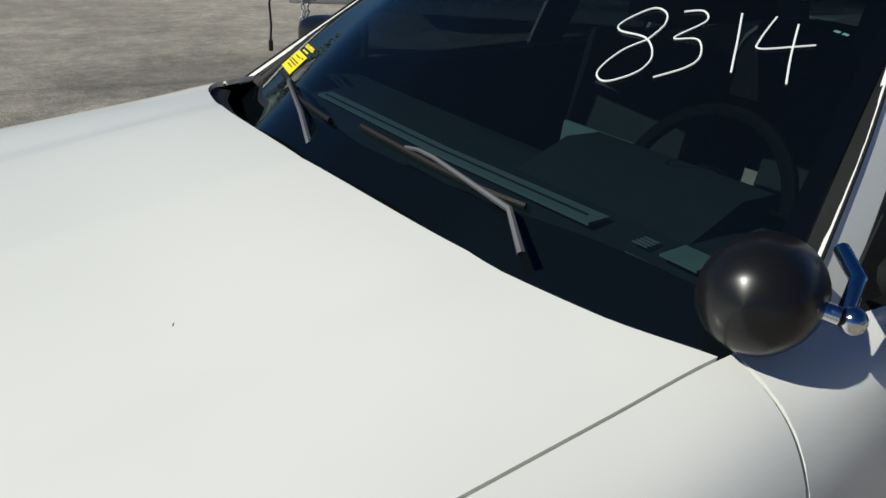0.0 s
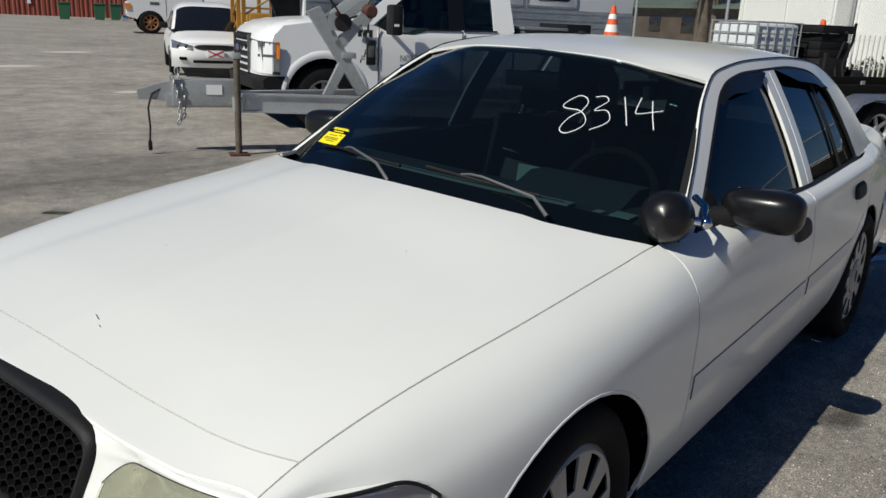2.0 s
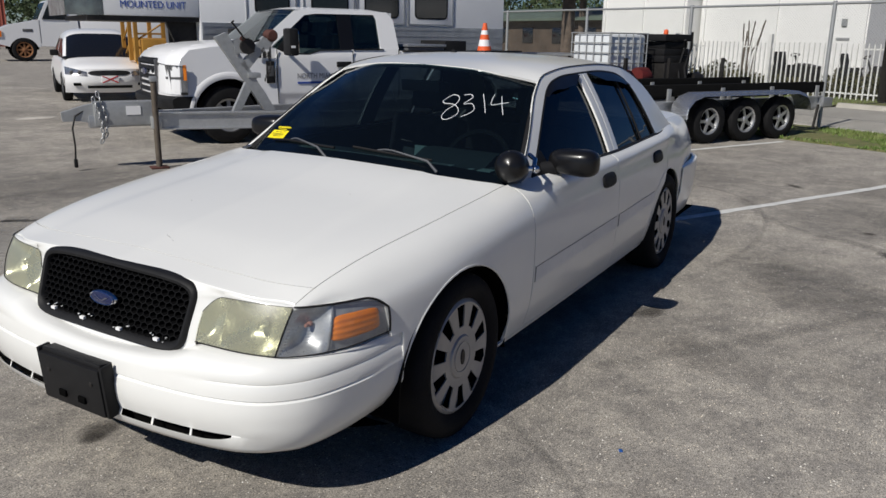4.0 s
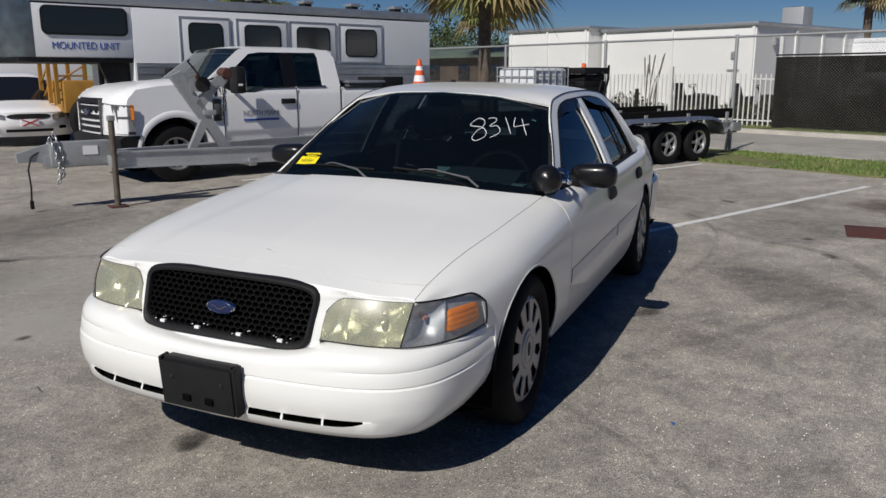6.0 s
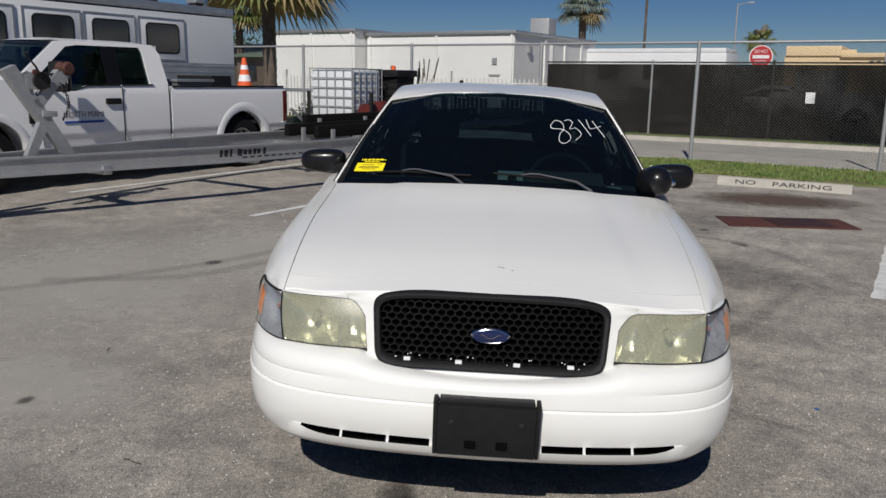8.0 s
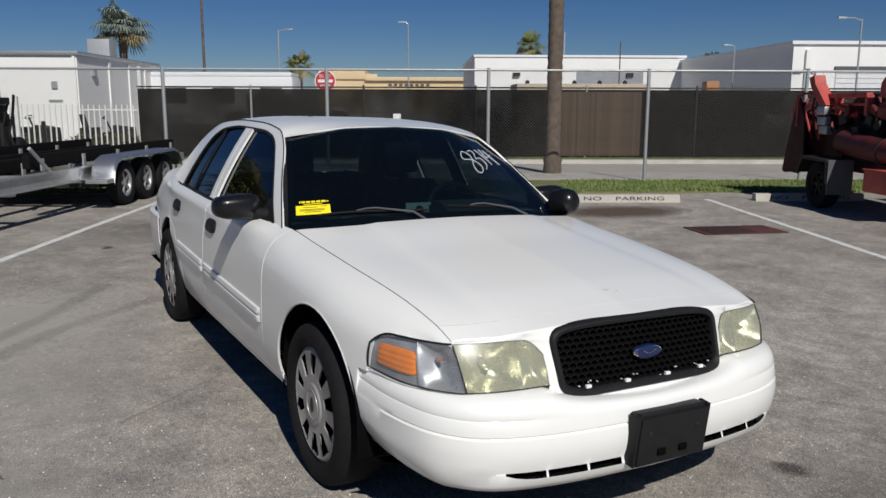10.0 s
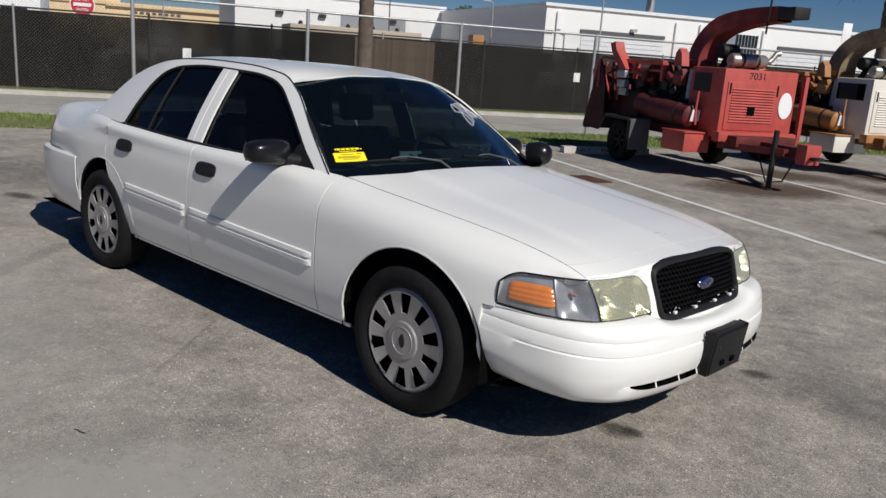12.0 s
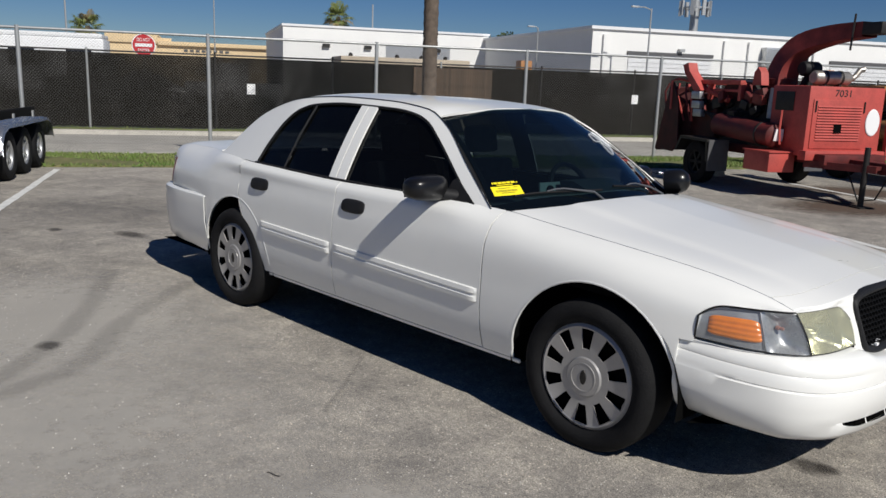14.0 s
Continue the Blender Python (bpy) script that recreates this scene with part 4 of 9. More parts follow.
# side greenhouse
def gy(x, z):
    h = (z - 0.95)
    y = 0.880 - 0.42 * h - 0.30 * h * h
    f = max(0.0, min(1.0, (1.95 - x) / 1.25))
    r = max(0.0, min(1.0, (x - 2.6) / 0.8))
    return y - 0.052 * r * r - 0.075 * f ** 1.4 * (0.6 + h) / 0.75 - 0.06 * r * (h > 0) * h / 0.4


OUT = smooth_curve(((0.66, 0.915), (0.95, 1.122), (1.22, 1.312), (1.40, 1.385), (1.75, 1.418), (2.1, 1.424), (2.4, 1.414), (2.62, 1.392), (2.86, 1.330), (3.0, 1.262), (3.12, 1.165), (3.22, 1.06), (3.30, 0.990), (3.36, 0.985)))
WIN = smooth_curve(((0.83, 0.945), (0.90, 0.998), (1.235, 1.240), (1.36, 1.315), (1.47, 1.350), (1.65, 1.372), (2.1, 1.382), (2.4, 1.364), (2.545, 1.325), (2.635, 1.25), (2.705, 1.12), (2.755, 0.970)))
BELT = smooth_curve(((0.66, 0.925), (0.9, 0.947), (1.8, 0.952), (2.75, 0.967), (3.36, 0.980)))
B_F, B_R = (1.80, 1.875), (1.882, 1.945)


def green(x, z, k, off=0.0):
    return (x, k * (gy(x, z) + off), z)


for right in (True, False):
    k = 1 if right else -1
    fr = B()
    grid(fr, lambda x, t: green(x, (WIN(x) if 0.83 < x < 2.755 else BELT(x)) * (1 - t) + OUT(x) * t, k, 0.006), sorted(span(0.67, 3.34, 76) + [0.8305, 2.70, 2.72, 2.7545]), span(0, 1, 5))
    part("door_frame_arch", fr, M_PAINT, car, "white roof rail and pillars", solid=0.012)
    fr = B()
    grid(fr, lambda x, t: green(x, (WIN(x) - 0.008 if 0.83 < x < 2.755 else BELT(x)) * (1 - t) + (OUT(x) - 0.012) * t, k, -0.018), sorted(span(0.72, 3.30, 60) + [0.8305, 2.7545]), span(0, 1, 3))
    part("pillar_lining", fr, M_TRIM, car)
    for nm, (a, e) in (("pillar", B_F), ("pillar", B_R)):
        pb = B()
        grid(pb, lambda x, t: green(x, BELT(x) * (1 - t) + (WIN(x) + 0.004) * t, k, 0.008), span(a, e, 4), span(0, 1, 8))
        part(nm, pb, M_PAINT, car, solid=0.012)
        pt = B()
        grid(pt, lambda x, t: green(x, BELT(x) * (1 - t) + WIN(x) * t, k, -0.016), span(a - 0.012, e + 0.012, 3), span(0, 1, 6))
        part("pillar_trim", pt, M_TRIM, car)
    for nm, a, e in (("front_side_window", 0.84, 1.80), ("rear_side_window", 1.945, 2.42), ("quarter_window", 2.445, 2.752)):
        wb = B()
        grid(wb, lambda x, t: green(x, BELT(x) * (1 - t) + WIN(x) * t, k, -0.012), span(a, e, 24), span(0, 1, 10))
        part(nm, wb, M_GLASS_D, car, "very dark tinted side window")
    # black window surround: belt moulding, top channel with rain visor, divider
    tr = B()
    tube(tr, [green(x, BELT(x) - 0.002, k, 0.006) for x in span(0.80, 2.77, 30)], 0.010, 6)
    tube(tr, [green(x, WIN(x), k, 0.0) for x in span(0.84, 2.753, 60)], 0.009, 6)
    tube(tr, [green(2.432 - 0.03 * (z - 0.96) / 0.3, z, k, 0.0) for z in span(0.965, 1.36, 6)], 0.007, 6)
    part("window_seal", tr, M_TRIM, car, "black rubber window seals")
    for a, e in ((1.30, 1.80), (1.95, 2.60)) if not right else ():
        vz = B()
        grid(vz, lambda x, t: green(x, WIN(x) - 0.05 * t * min(1, (x - a) / 0.25 + 0.1, (e - x) / 0.12 + 0.1), k, 0.008 + 0.014 * math.sin(t * 1.6)), span(a, e, 20), span(0, 1, 5))
        part("rain_visor", vz, M_GLOSSBLACK, car, "smoked plastic window visor")
    # triangular mirror sail
    sail = B()
    prism(sail, [(0.80, 0.945), (1.02, 0.950), (0.99, 1.045), (0.97, 1.055)], 0, 0.02)
    for v in sail.verts:
        v.co.y = k * (gy(v.co.x, v.co.z) - 0.008 + v.co.y)
    part("mirror_sail", sail, M_TRIM, car, "black mirror base")

# black trim that closes the windscreen's edge to the door frame
for k in (1, -1):
    tp = B()

    def edge_trim(h, w):
        x = 0.70 + 0.60 * h
        return screen(k, h, -0.006).lerp(Vector(green(x, OUT(x) - 0.003, k, 0.002)), w)
    grid(tp, edge_trim, span(-0.01, 1.0, 16), (0, 0.5, 1))
    part("pillar_moulding", tp, M_TRIM, car, "black windscreen side moulding")

# roof
ROOF_Z = smooth_curve(((1.19, 1.412), (1.5, 1.443), (1.9, 1.458), (2.3, 1.456), (2.62, 1.438), (2.86, 1.405), (3.0, 1.375)))
ROOF_EDGE = smooth_curve(((0, 1.19), (0.3, 1.205), (0.61, 1.30)))
ROOF_BACK = smooth_curve(((0, 3.0), (0.4, 2.98), (0.6, 2.90)))


def roof(a, b):
    t = abs(b)
    x = ROOF_EDGE(0.61 * t) * (1 - a) + ROOF_BACK(0.6 * t) * a
    ze = OUT(x)
    ye = gy(x, ze) + 0.004
    y = ye * t
    z = ze + (ROOF_Z(x) - ze) * (1 - t ** 3.2)
    return (x, y * (1 if b >= 0 else -1), z)


rb = B()
grid(rb, roof, span(0, 1, 26), span(-1, 1, 31))
part("roof", rb, M_PAINT, car, "white roof panel", solid=0.012)
for k in (1, -1):
    dr = B()
    tube(dr, [(x, k * (gy(x, OUT(x)) + 0.007), OUT(x) + 0.001) for x in span(0.69, 2.95, 46)], 0.003, 6)
    part("drip_seam", dr, M_TRIM, car)
# rear window, shelf and boot
rw = B()


def rear_glass(b, h):
    t = abs(b)
    p = Vector((3.48 - 0.10 * t * t, 0.70 * t, 0.990))
    q = Vector((ROOF_BACK(0.58 * t), 0.56 * t, 1.372 - 0.045 * t * t))
    v = p.lerp(q, h) + Vector((0.5, 0, 0.8)) * 0.03 * math.sin(math.pi * h)
    return (v.x, v.y * (1 if b >= 0 else -1), v.z)


grid(rw, rear_glass, span(-1, 1, 15), span(0, 1, 8))
part("rear_window", rw, M_GLASS_D, car, "dark tinted rear window")
for k in (1, -1):
    cp = B()
    grid(cp, lambda h, t: tuple(Vector(rear_glass(k, h)).lerp(Vector(green(3.34 - (3.34 - 2.90) * h, OUT(3.34 - (3.34 - 2.90) * h), k, 0.006)), t)), span(0, 1, 10), span(0, 1, 4))
    part("rear_pillar", cp, M_PAINT, car, solid=0.012)
bt = B()


def boot(a, b):
    x = 3.40 + (4.20 - 3.40) * min(a, 1)
    y, z = section(x, 6 - 1.99 * abs(b))
    if a > 1:
        z -= 0.28 * (a - 1)
        x += 0.05 * math.sin((a - 1) * 3.0)
    return (x, y * (1 if b >= 0 else -1), z)


grid(bt, boot, span(0, 1, 16) + [1.05, 1.2, 1.5, 2.0], span(-1, 1, 25))
part("boot_lid", bt, M_PAINT, car, solid=0.012)

# bumpers, swept round the nose and the tail
NOSE = ((-1.018, 0.0), (-1.008, 0.26), (-0.980, 0.50), (-0.912, 0.70), (-0.775, 0.828), (-0.57, 0.888), (-0.392, 0.910))
NX = smooth_curve([(i / 6, p[0]) for i, p in enumerate(NOSE)])
NY = smooth_curve([(i / 6, p[1]) for i, p in enumerate(NOSE)])


def nose(t, o):
    """The nose's outline in plan, o metres outside it; t from -1 to 1."""
    a = abs(t)
    p = Vector((NX(a), NY(a)))
    e = 0.01
    d = (Vector((NX(min(a + e, 1)), NY(min(a + e, 1)))) - Vector((NX(max(a - e, 0)), NY(max(a - e, 0))))).normalized()
    n = Vector((-d.y, d.x))
    p = p + n * o
    return p.x, p.y * (1 if t >= 0 else -1)


BUMPER = [(-0.20, 0.582), (-0.125, 0.588), (-0.075, 0.587), (-0.045, 0.580), (-0.026, 0.566), (-0.014, 0.545), (-0.008, 0.524), (-0.010, 0.517), (-0.006, 0.511), (-0.001, 0.480), (0.0, 0.467), (-0.004, 0.461), (0.003, 0.455), (0.007, 0.43), (0.006, 0.40), (0.002, 0.37),
          (-0.008, 0.339), (0.0, 0.317), (-0.010, 0.292), (-0.035, 0.266), (-0.08, 0.252), (-0.16, 0.249)]
SLOT_T = [0.115, 0.203, 0.209, 0.312, 0.318, 0.425]


def ramp_up(a, lo, hi):
    return max(0.0, min(1.0, (a - lo) / (hi - lo)))


def bumper(t, i):
    o, z = BUMPER[i]
    a = abs(t)
    f = ramp_up(a, 0.62, 1.0)
    if i < 4:
        o *= 1 - 0.75 * f
    y0 = abs(nose(t, 0)[1])
    dip = max(0.0, 1 - (y0 / 0.43) ** 2) ** 0.5 if y0 < 0.43 else 0.0
    z -= 0.052 * dip * (1, 1, 0.95, 0.85, 0.62, 0.4, 0.2, 0.15, 0.12, 0.05)[i] if i < 10 else 0
    if 3 < i < 13:
        z += 0.026 * ramp_up(a, 0.5, 1.0) ** 1.4
    if i == 7:
        o += 0.003 * (1 - ramp_up(a, 0.24, 0.40))
    if i == 11:
        o += 0.0055 * ramp_up(a, 0.80, 0.90)
    if i in (13, 14):
        o -= 0.008 * ramp_up(a, 0.62, 0.80)
    if i == 16:
        o += 0.005 * ramp_up(a, 0.42, 0.48)
    if i == 17:
        z += 0.018 * ramp_up(a, 0.34, 0.43) ** 2 * (1 - ramp_up(a, 0.44, 0.56))
        o -= 0.013 * ramp_up(a, 0.41, 0.50)
    if i in (18, 19):
        o -= 0.013 * ramp_up(a, 0.44, 0.56)
    if z < 0.40:
        o -= 0.045 * f * (0.42 - z) / 0.17
    z2 = z + 0.016 * f * (0.6 - z) / 0.35 if z < 0.4 else z
    x, y = nose(t, o)
    return (x, y, z2)


ts = sorted(set([round(v, 4) for v in span(-1, 1, 81)] + SLOT_T + [-v for v in SLOT_T]))
in_slot = lambda t: any(a <= abs(t) <= b for a, b in ((0.115, 0.203), (0.209, 0.312), (0.318, 0.425)))
bb = B()
grid(bb, bumper, ts, range(len(BUMPER)), skip=lambda i, j: j == 16 and in_slot((ts[i] + ts[i + 1]) / 2))
fb = part("front_bumper", bb, M_PAINT, car, "white bumper cover with scuffs")
# added sheet behind the slots, coloured near-black for their shade
sl = B()
grid(sl, lambda t, w: (nose(t, -0.045)[0], nose(t, -0.045)[1], 0.28 + 0.08 * w), span(-0.46, 0.46, 31), (0, 1))
part("air_slot_lining", sl, M_DARK, fb)
rbm = B()
TAIL = smooth_curve(((0, 4.375), (0.4, 4.355), (0.7, 4.285), (0.86, 4.08), (0.92, 3.75), (0.95, 3.33)))
grid(rbm, lambda t, p: (TAIL(0.95 * abs(t)) + p[0] * (1 - abs(t) ** 4), 0.974 * t * (1 + p[0] * 0.3 - 0.16 * max(0.0, 0.50 - p[1]) * abs(t) ** 6 - 0.018 * max(0.0, (abs(t) - 0.955) / 0.045) ** 2), p[1]), sorted(span(-1, 1, 61) + [-0.985, -0.955, 0.955, 0.985]), [(-0.12, 0.678), (-0.03, 0.677), (0.004, 0.668), (0.012, 0.652), (0.010, 0.575), (0.002, 0.560), (0.002, 0.50), (-0.01, 0.38), (-0.05, 0.29), (-0.12, 0.27)])
part("rear_bumper", rbm, M_PAINT, car, solid=0.005)
for k in (1, -1):
    tl = B()
    grid(tl, lambda x, z: (x, k * (section(x, s_at(x, z))[0] + 0.004), z), span(4.08, 4.235, 8), span(0.69, 0.88, 6))
    part("tail_lamp", tl, M_RED, car, "red tail lamp", solid=0.01)
rp = B()
grid(rp, lambda y, z: (4.205, y, z), (-0.66, 0.66), (0.5, 0.88))
part("rear_panel", rp, M_PAINT, car, solid=0.01)

# face between the lamps: its own outline in plan, leaning back towards the top
FX = smooth_curve(((0, -0.912), (0.25, -0.906), (0.32, -0.896), (0.45, -0.880), (0.6, -0.842), (0.68, -0.778), (0.78, -0.655), (0.9, -0.452)))
FY = smooth_curve(((0, 0.0), (0.25, 0.36), (0.32, 0.415), (0.45, 0.56), (0.6, 0.722), (0.68, 0.785), (0.78, 0.848), (0.9, 0.890)))
LEAN_BACK = smooth_curve(((0, 0.36), (0.32, 0.34), (0.6, 0.60), (0.75, 0.45), (0.9, 0.25)))


def face(t, z, o=0.0):
    a = abs(t)
    e = 0.008
    d = (Vector((FX(a + e), FY(a + e))) - Vector((FX(max(a - e, 0)), FY(max(a - e, 0))))).normalized()
    n = Vector((-d.y, d.x))
    p = Vector((FX(a), FY(a))) + n * (o - LEAN_BACK(a) * (z - 0.605))
    return Vector((p.x, p.y * (1 if t >= 0 else -1), z))


# lamp units: one swept surface from the grille side (u 0) over the joint (u 0.5) to the fender (u 1), w from its lower to its upper edge
LB = [smooth_curve(c) for c in (((0, -0.880), (0.25, -0.867), (0.5, -0.827), (0.65, -0.750), (0.8, -0.630), (1, -0.457)),
                                ((0, 0.408), (0.25, 0.56), (0.5, 0.704), (0.65, 0.788), (0.8, 0.851), (1, 0.888)),
                                ((0, 0.590), (0.5, 0.589), (1, 0.600)))]
LT = [smooth_curve(c) for c in (((0, -0.824), (0.25, -0.810), (0.5, -0.758), (0.65, -0.690), (0.8, -0.600), (1, -0.460)),
                                ((0, 0.424), (0.25, 0.565), (0.5, 0.724), (0.65, 0.780), (0.8, 0.826), (1, 0.868)),
                                ((0, 0.739), (0.25, 0.742), (0.5, 0.739), (0.8, 0.737), (1, 0.728)))]
ROUND_IN, ROUND_OUT = 0.11, 0.87


def lamp(k, u, w, o=0.0):
    lo, hi = Vector([c(u) for c in LB]), Vector([c(u) for c in LT])
    d = Vector((LB[0](u + 0.01) - LB[0](u - 0.01), LB[1](u + 0.01) - LB[1](u - 0.01), 0)).normalized()
    n = Vector((-d.y, d.x, 0.35)).normalized()
    p = lo.lerp(hi, w) + n * (o + 0.010 * math.sin(math.pi * max(0.0, min(1.0, w))))
    return Vector((p.x, k * p.y, p.z))


def lamp_high(u):
    """The lamp's upper edge, rounded at its inner and its outer corner."""
    return 1 - 0.36 * max(0, (ROUND_IN - u) / ROUND_IN) ** 2.2 - 0.34 * max(0, (u - ROUND_OUT) / (1 - ROUND_OUT)) ** 2.4


M_HAZE = glass("yellowed hazy lens", (0.90, 0.90, 0.78), 0.025, 0.30, haze=0.30, haze_color=(0.52, 0.52, 0.41))
M_BOWL = mat("dull reflector", (0.78, 0.78, 0.70), 0.26, metal=0.75, var=0.25, scale=9, rvar=0.10, bump=0.6, bscale=13)
M_RIB = mat("dull silver reflector", (0.60, 0.61, 0.61), 0.33, metal=0.55, var=0.45, scale=30, rvar=0.1)
M_PLATE = mat("pale grey lamp plate", (0.42, 0.43, 0.44), 0.45, metal=0.2, var=0.3, scale=30)
M_CLEAR = glass("clear lamp lens", (0.93, 0.94, 0.95), 0.05, 0.08, haze=0.07, haze_color=(0.5, 0.53, 0.56))
for k in (1, -1):
    # headlamp: a wide bowl and a narrow one behind one hazed lens
    lampg = B()
    grid(lampg, lambda u, w: lamp(k, u, lamp_high(u) * w, 0.003), span(0, 0.497, 40), span(0, 1, 10))
    head = part("headlamp", lampg, M_HAZE, car, "yellowed hazy headlamp lens")
    for u0, u1, deep in ((0.004, 0.165, 0.045), (0.165, 0.495, 0.085)):
        bowl = B()
        grid(bowl, lambda u, w: lamp(k, u, lamp_high(u) * w, -0.002 - deep * (1 - abs(2 * w - 1) ** 2.6) * (1 - abs(2 * (u - u0) / (u1 - u0) - 1) ** 3)), span(u0, u1, 18), span(0, 1, 12))
        part("reflector", bowl, M_BOWL, head)
    cap = lathe(B(), [(0.0, -0.016), (0.010, -0.014), (0.014, -0.004), (0.014, 0.03)], 14, "x")
    part("bulb_shield", cap, M_BOWL, head, at=Matrix.Translation(lamp(k, 0.33, 0.55, -0.05)))
    edge = B()
    tube(edge, [lamp(k, u, 0, 0.003) for u in span(0, 0.497, 16)], 0.0022, 5)
    tube(edge, [lamp(k, 0.4985, w, 0.004) for w in span(0, 1, 8)], 0.0026, 5)
    tube(edge, [lamp(k, u, lamp_high(u), 0.002) for u in span(0, 0.497, 40)], 0.0014, 5)
    part("lamp_seal", edge, M_TRIM, head)
    # corner lamp: clear lens, a silver bowl with a bulb, and an amber block on a grey plate
    cor = B()
    grid(cor, lambda u, w: lamp(k, u, lamp_high(u) * w, 0.004), span(0.501, 1, 36), span(0, 1, 8))
    corner = part("corner_lamp", cor, M_CLEAR, car, "clear corner lamp with amber insert")
    back = B()
    grid(back, lambda u, w: lamp(k, u, lamp_high(u) * w, -0.003 - 0.050 * math.sin(math.pi * (u - 0.50) / 0.205) * (1 - abs(2 * w - 1) ** 3)), span(0.501, 0.705, 26), span(0, 1, 8))
    part("lamp_backing", back, M_RIB, corner)
    back = B()
    grid(back, lambda u, w: lamp(k, u, lamp_high(u) * w, -0.008), span(0.705, 0.999, 20), span(0, 1, 6))
    part("lamp_plate", back, M_PLATE, corner)
    rib = B()
    for w in span(0.10, 0.90, 14):
        tube(rib, [lamp(k, u, w, 0.0015) for u in (0.505, 0.52, 0.538)], 0.0008, 4)
    tube(rib, [lamp(k, 0.708, w, -0.001) for w in span(0.04, 0.95, 6)], 0.0022, 5)
    part("lens_rib", rib, M_RIB, corner)
    bulb = lathe(B(), [(0.0, -0.012), (0.007, -0.010), (0.010, 0.0), (0.007, 0.012), (0.012, 0.014), (0.012, 0.03)], 12, "x")
    part("bulb", bulb, mat("dull pink bulb glass", (0.40, 0.20, 0.15), 0.3), corner, at=Matrix.Translation(lamp(k, 0.60, 0.62, -0.030)) @ Matrix.Scale(0.72, 4))
    amb = B()

    def block(u, w):
        e = abs((u - 0.834) / 0.118)
        h = 0.46 + 0.56 * (w - 0.5) * (1 - 0.25 * e ** 8)
        return lamp(k, u, h, 0.0005 - 0.007 * max(e ** 12, abs(2 * w - 1) ** 14) + 0.0010 * math.sin(w * 26))
    grid(amb, block, span(0.717, 0.951, 22), span(0, 1, 26))
    part("amber_reflector", amb, M_AMBER, corner, "amber indicator insert")
    rim = B()
    tube(rim, [lamp(k, u, lamp_high(u), 0.004) for u in span(0.502, 1, 40)] + [lamp(k, 1, w, 0.004) for w in span(0.60, 0, 8)], 0.0042, 6)
    tube(rim, [lamp(k, u, 0, 0.003) for u in span(0.502, 1, 20)], 0.0020, 5)
    part("lamp_seal", rim, M_TRIM, corner)
    # painted brow from the lamps up to bonnet and fender
    brow = B()

    def browf(u, w):
        p = lamp(k, u, lamp_high(u), 0.0)
        q = hood_lip(p.y)
        c = (p + q) / 2 + Vector((-0.005, 0, 0.003)) * min(1.0, (u - ROUND_IN) / 0.08)
        return p * (1 - w) ** 2 + c * 2 * w * (1 - w) + q * w * w
    grid(brow, browf, span(ROUND_IN, 0.515, 26), span(0, 1, 7))
    part("lamp_brow", brow, M_PAINT, car)
    brow = B()

    def tipf(u, w):
        p = lamp(k, u, lamp_high(u), -0.001)
        x = max(p.x, -0.764)
        z = max(lamp_top(x), p.z - 0.004) + 0.004
        return p.lerp(Vector((x, k * (section(x, s_at(x, z))[0] + 0.0005), z)), w)
    grid(brow, tipf, span(0.485, 0.985, 30), (0, 0.5, 1))
    part("lamp_brow", brow, M_PAINT, car)


def t_of(y):
    lo, hi = 0.0, 0.9
    for _ in range(26):
        m = (lo + hi) / 2
        lo, hi = (m, hi) if FY(m) < abs(y) else (lo, m)
    return lo


def gr(y, z, o=0.0):
    p = face(t_of(y), z, o)
    return Vector((p.x + 0.012 * (y / 0.38) ** 2, y, z))


def grille_out(y, z, k=0.0):
    """Below one inside the grille's rounded outline."""
    w, h = 0.384 + 0.10 * (z - 0.66) + k, 0.117 + k
    zc = 0.661 + 0.010 * (1 - (y / 0.4) ** 2)
    return abs(y / w) ** 7 + abs((z - zc) / h) ** 7


# painted header with the grille opening; its outer edges follow the lamps
def lamp_edge(z):
    """The inner edge of a lamp at a height: its rounded corner, then straight down."""
    w = max(0.0, min(1.0, (z - 0.590) / 0.149))
    u = 0.0 if w < 0.64 else ROUND_IN * (1 - ((1 - w) / 0.36) ** (1 / 2.2))
    return lamp(1, u, w, 0.0)


HEAD_Z0 = 0.535


def header(c, r):
    a = abs(c)
    ztop = hood_lip(a * lamp_edge(0.75).y).z - 0.014
    z = HEAD_Z0 + (ztop - HEAD_Z0) * min(1.0, r / 0.9)
    e = lamp_edge(z)
    y = a * e.y
    roll = max(0.0, (r - 0.72) / 0.18)
    p = gr(y, z, 0.004) + Vector(((e.x - gr(e.y, z, 0.004).x) * max(0.0, (a - 0.80) / 0.20) ** 1.6, 0, 0))
    if z > 0.739 and a > 0.80:
        p.x = gr(y, z, 0.004).x + (lamp_edge(0.739).x + 0.25 * (z - 0.739) - gr(e.y, z, 0.004).x) * ((a - 0.80) / 0.20) ** 1.6
    if r > 0.9:
        p = p.lerp(hood_lip(y), (r - 0.9) / 0.1)
    return Vector((p.x, math.copysign(y, c), p.z))


hd = B()
hcs, hrs = span(-1, 1, 91), span(0, 0.9, 46) + [0.925, 0.95, 0.975, 1.0]


HEADER = {(c, r): header(c, r) for c in hcs for r in hrs}


def in_opening(i, j):
    p = (HEADER[hcs[i], hrs[j]] + HEADER[hcs[i + 1], hrs[j + 1]]) / 2
    return grille_out(p.y, p.z, -0.010) < 1 or (p.z < 0.560 and abs(p.y) > 0.385)


grid(hd, lambda c, r: HEADER[c, r], hcs, hrs, skip=in_opening)
part("header_panel", hd, M_PAINT, car, "white nose panel")
bk = B()
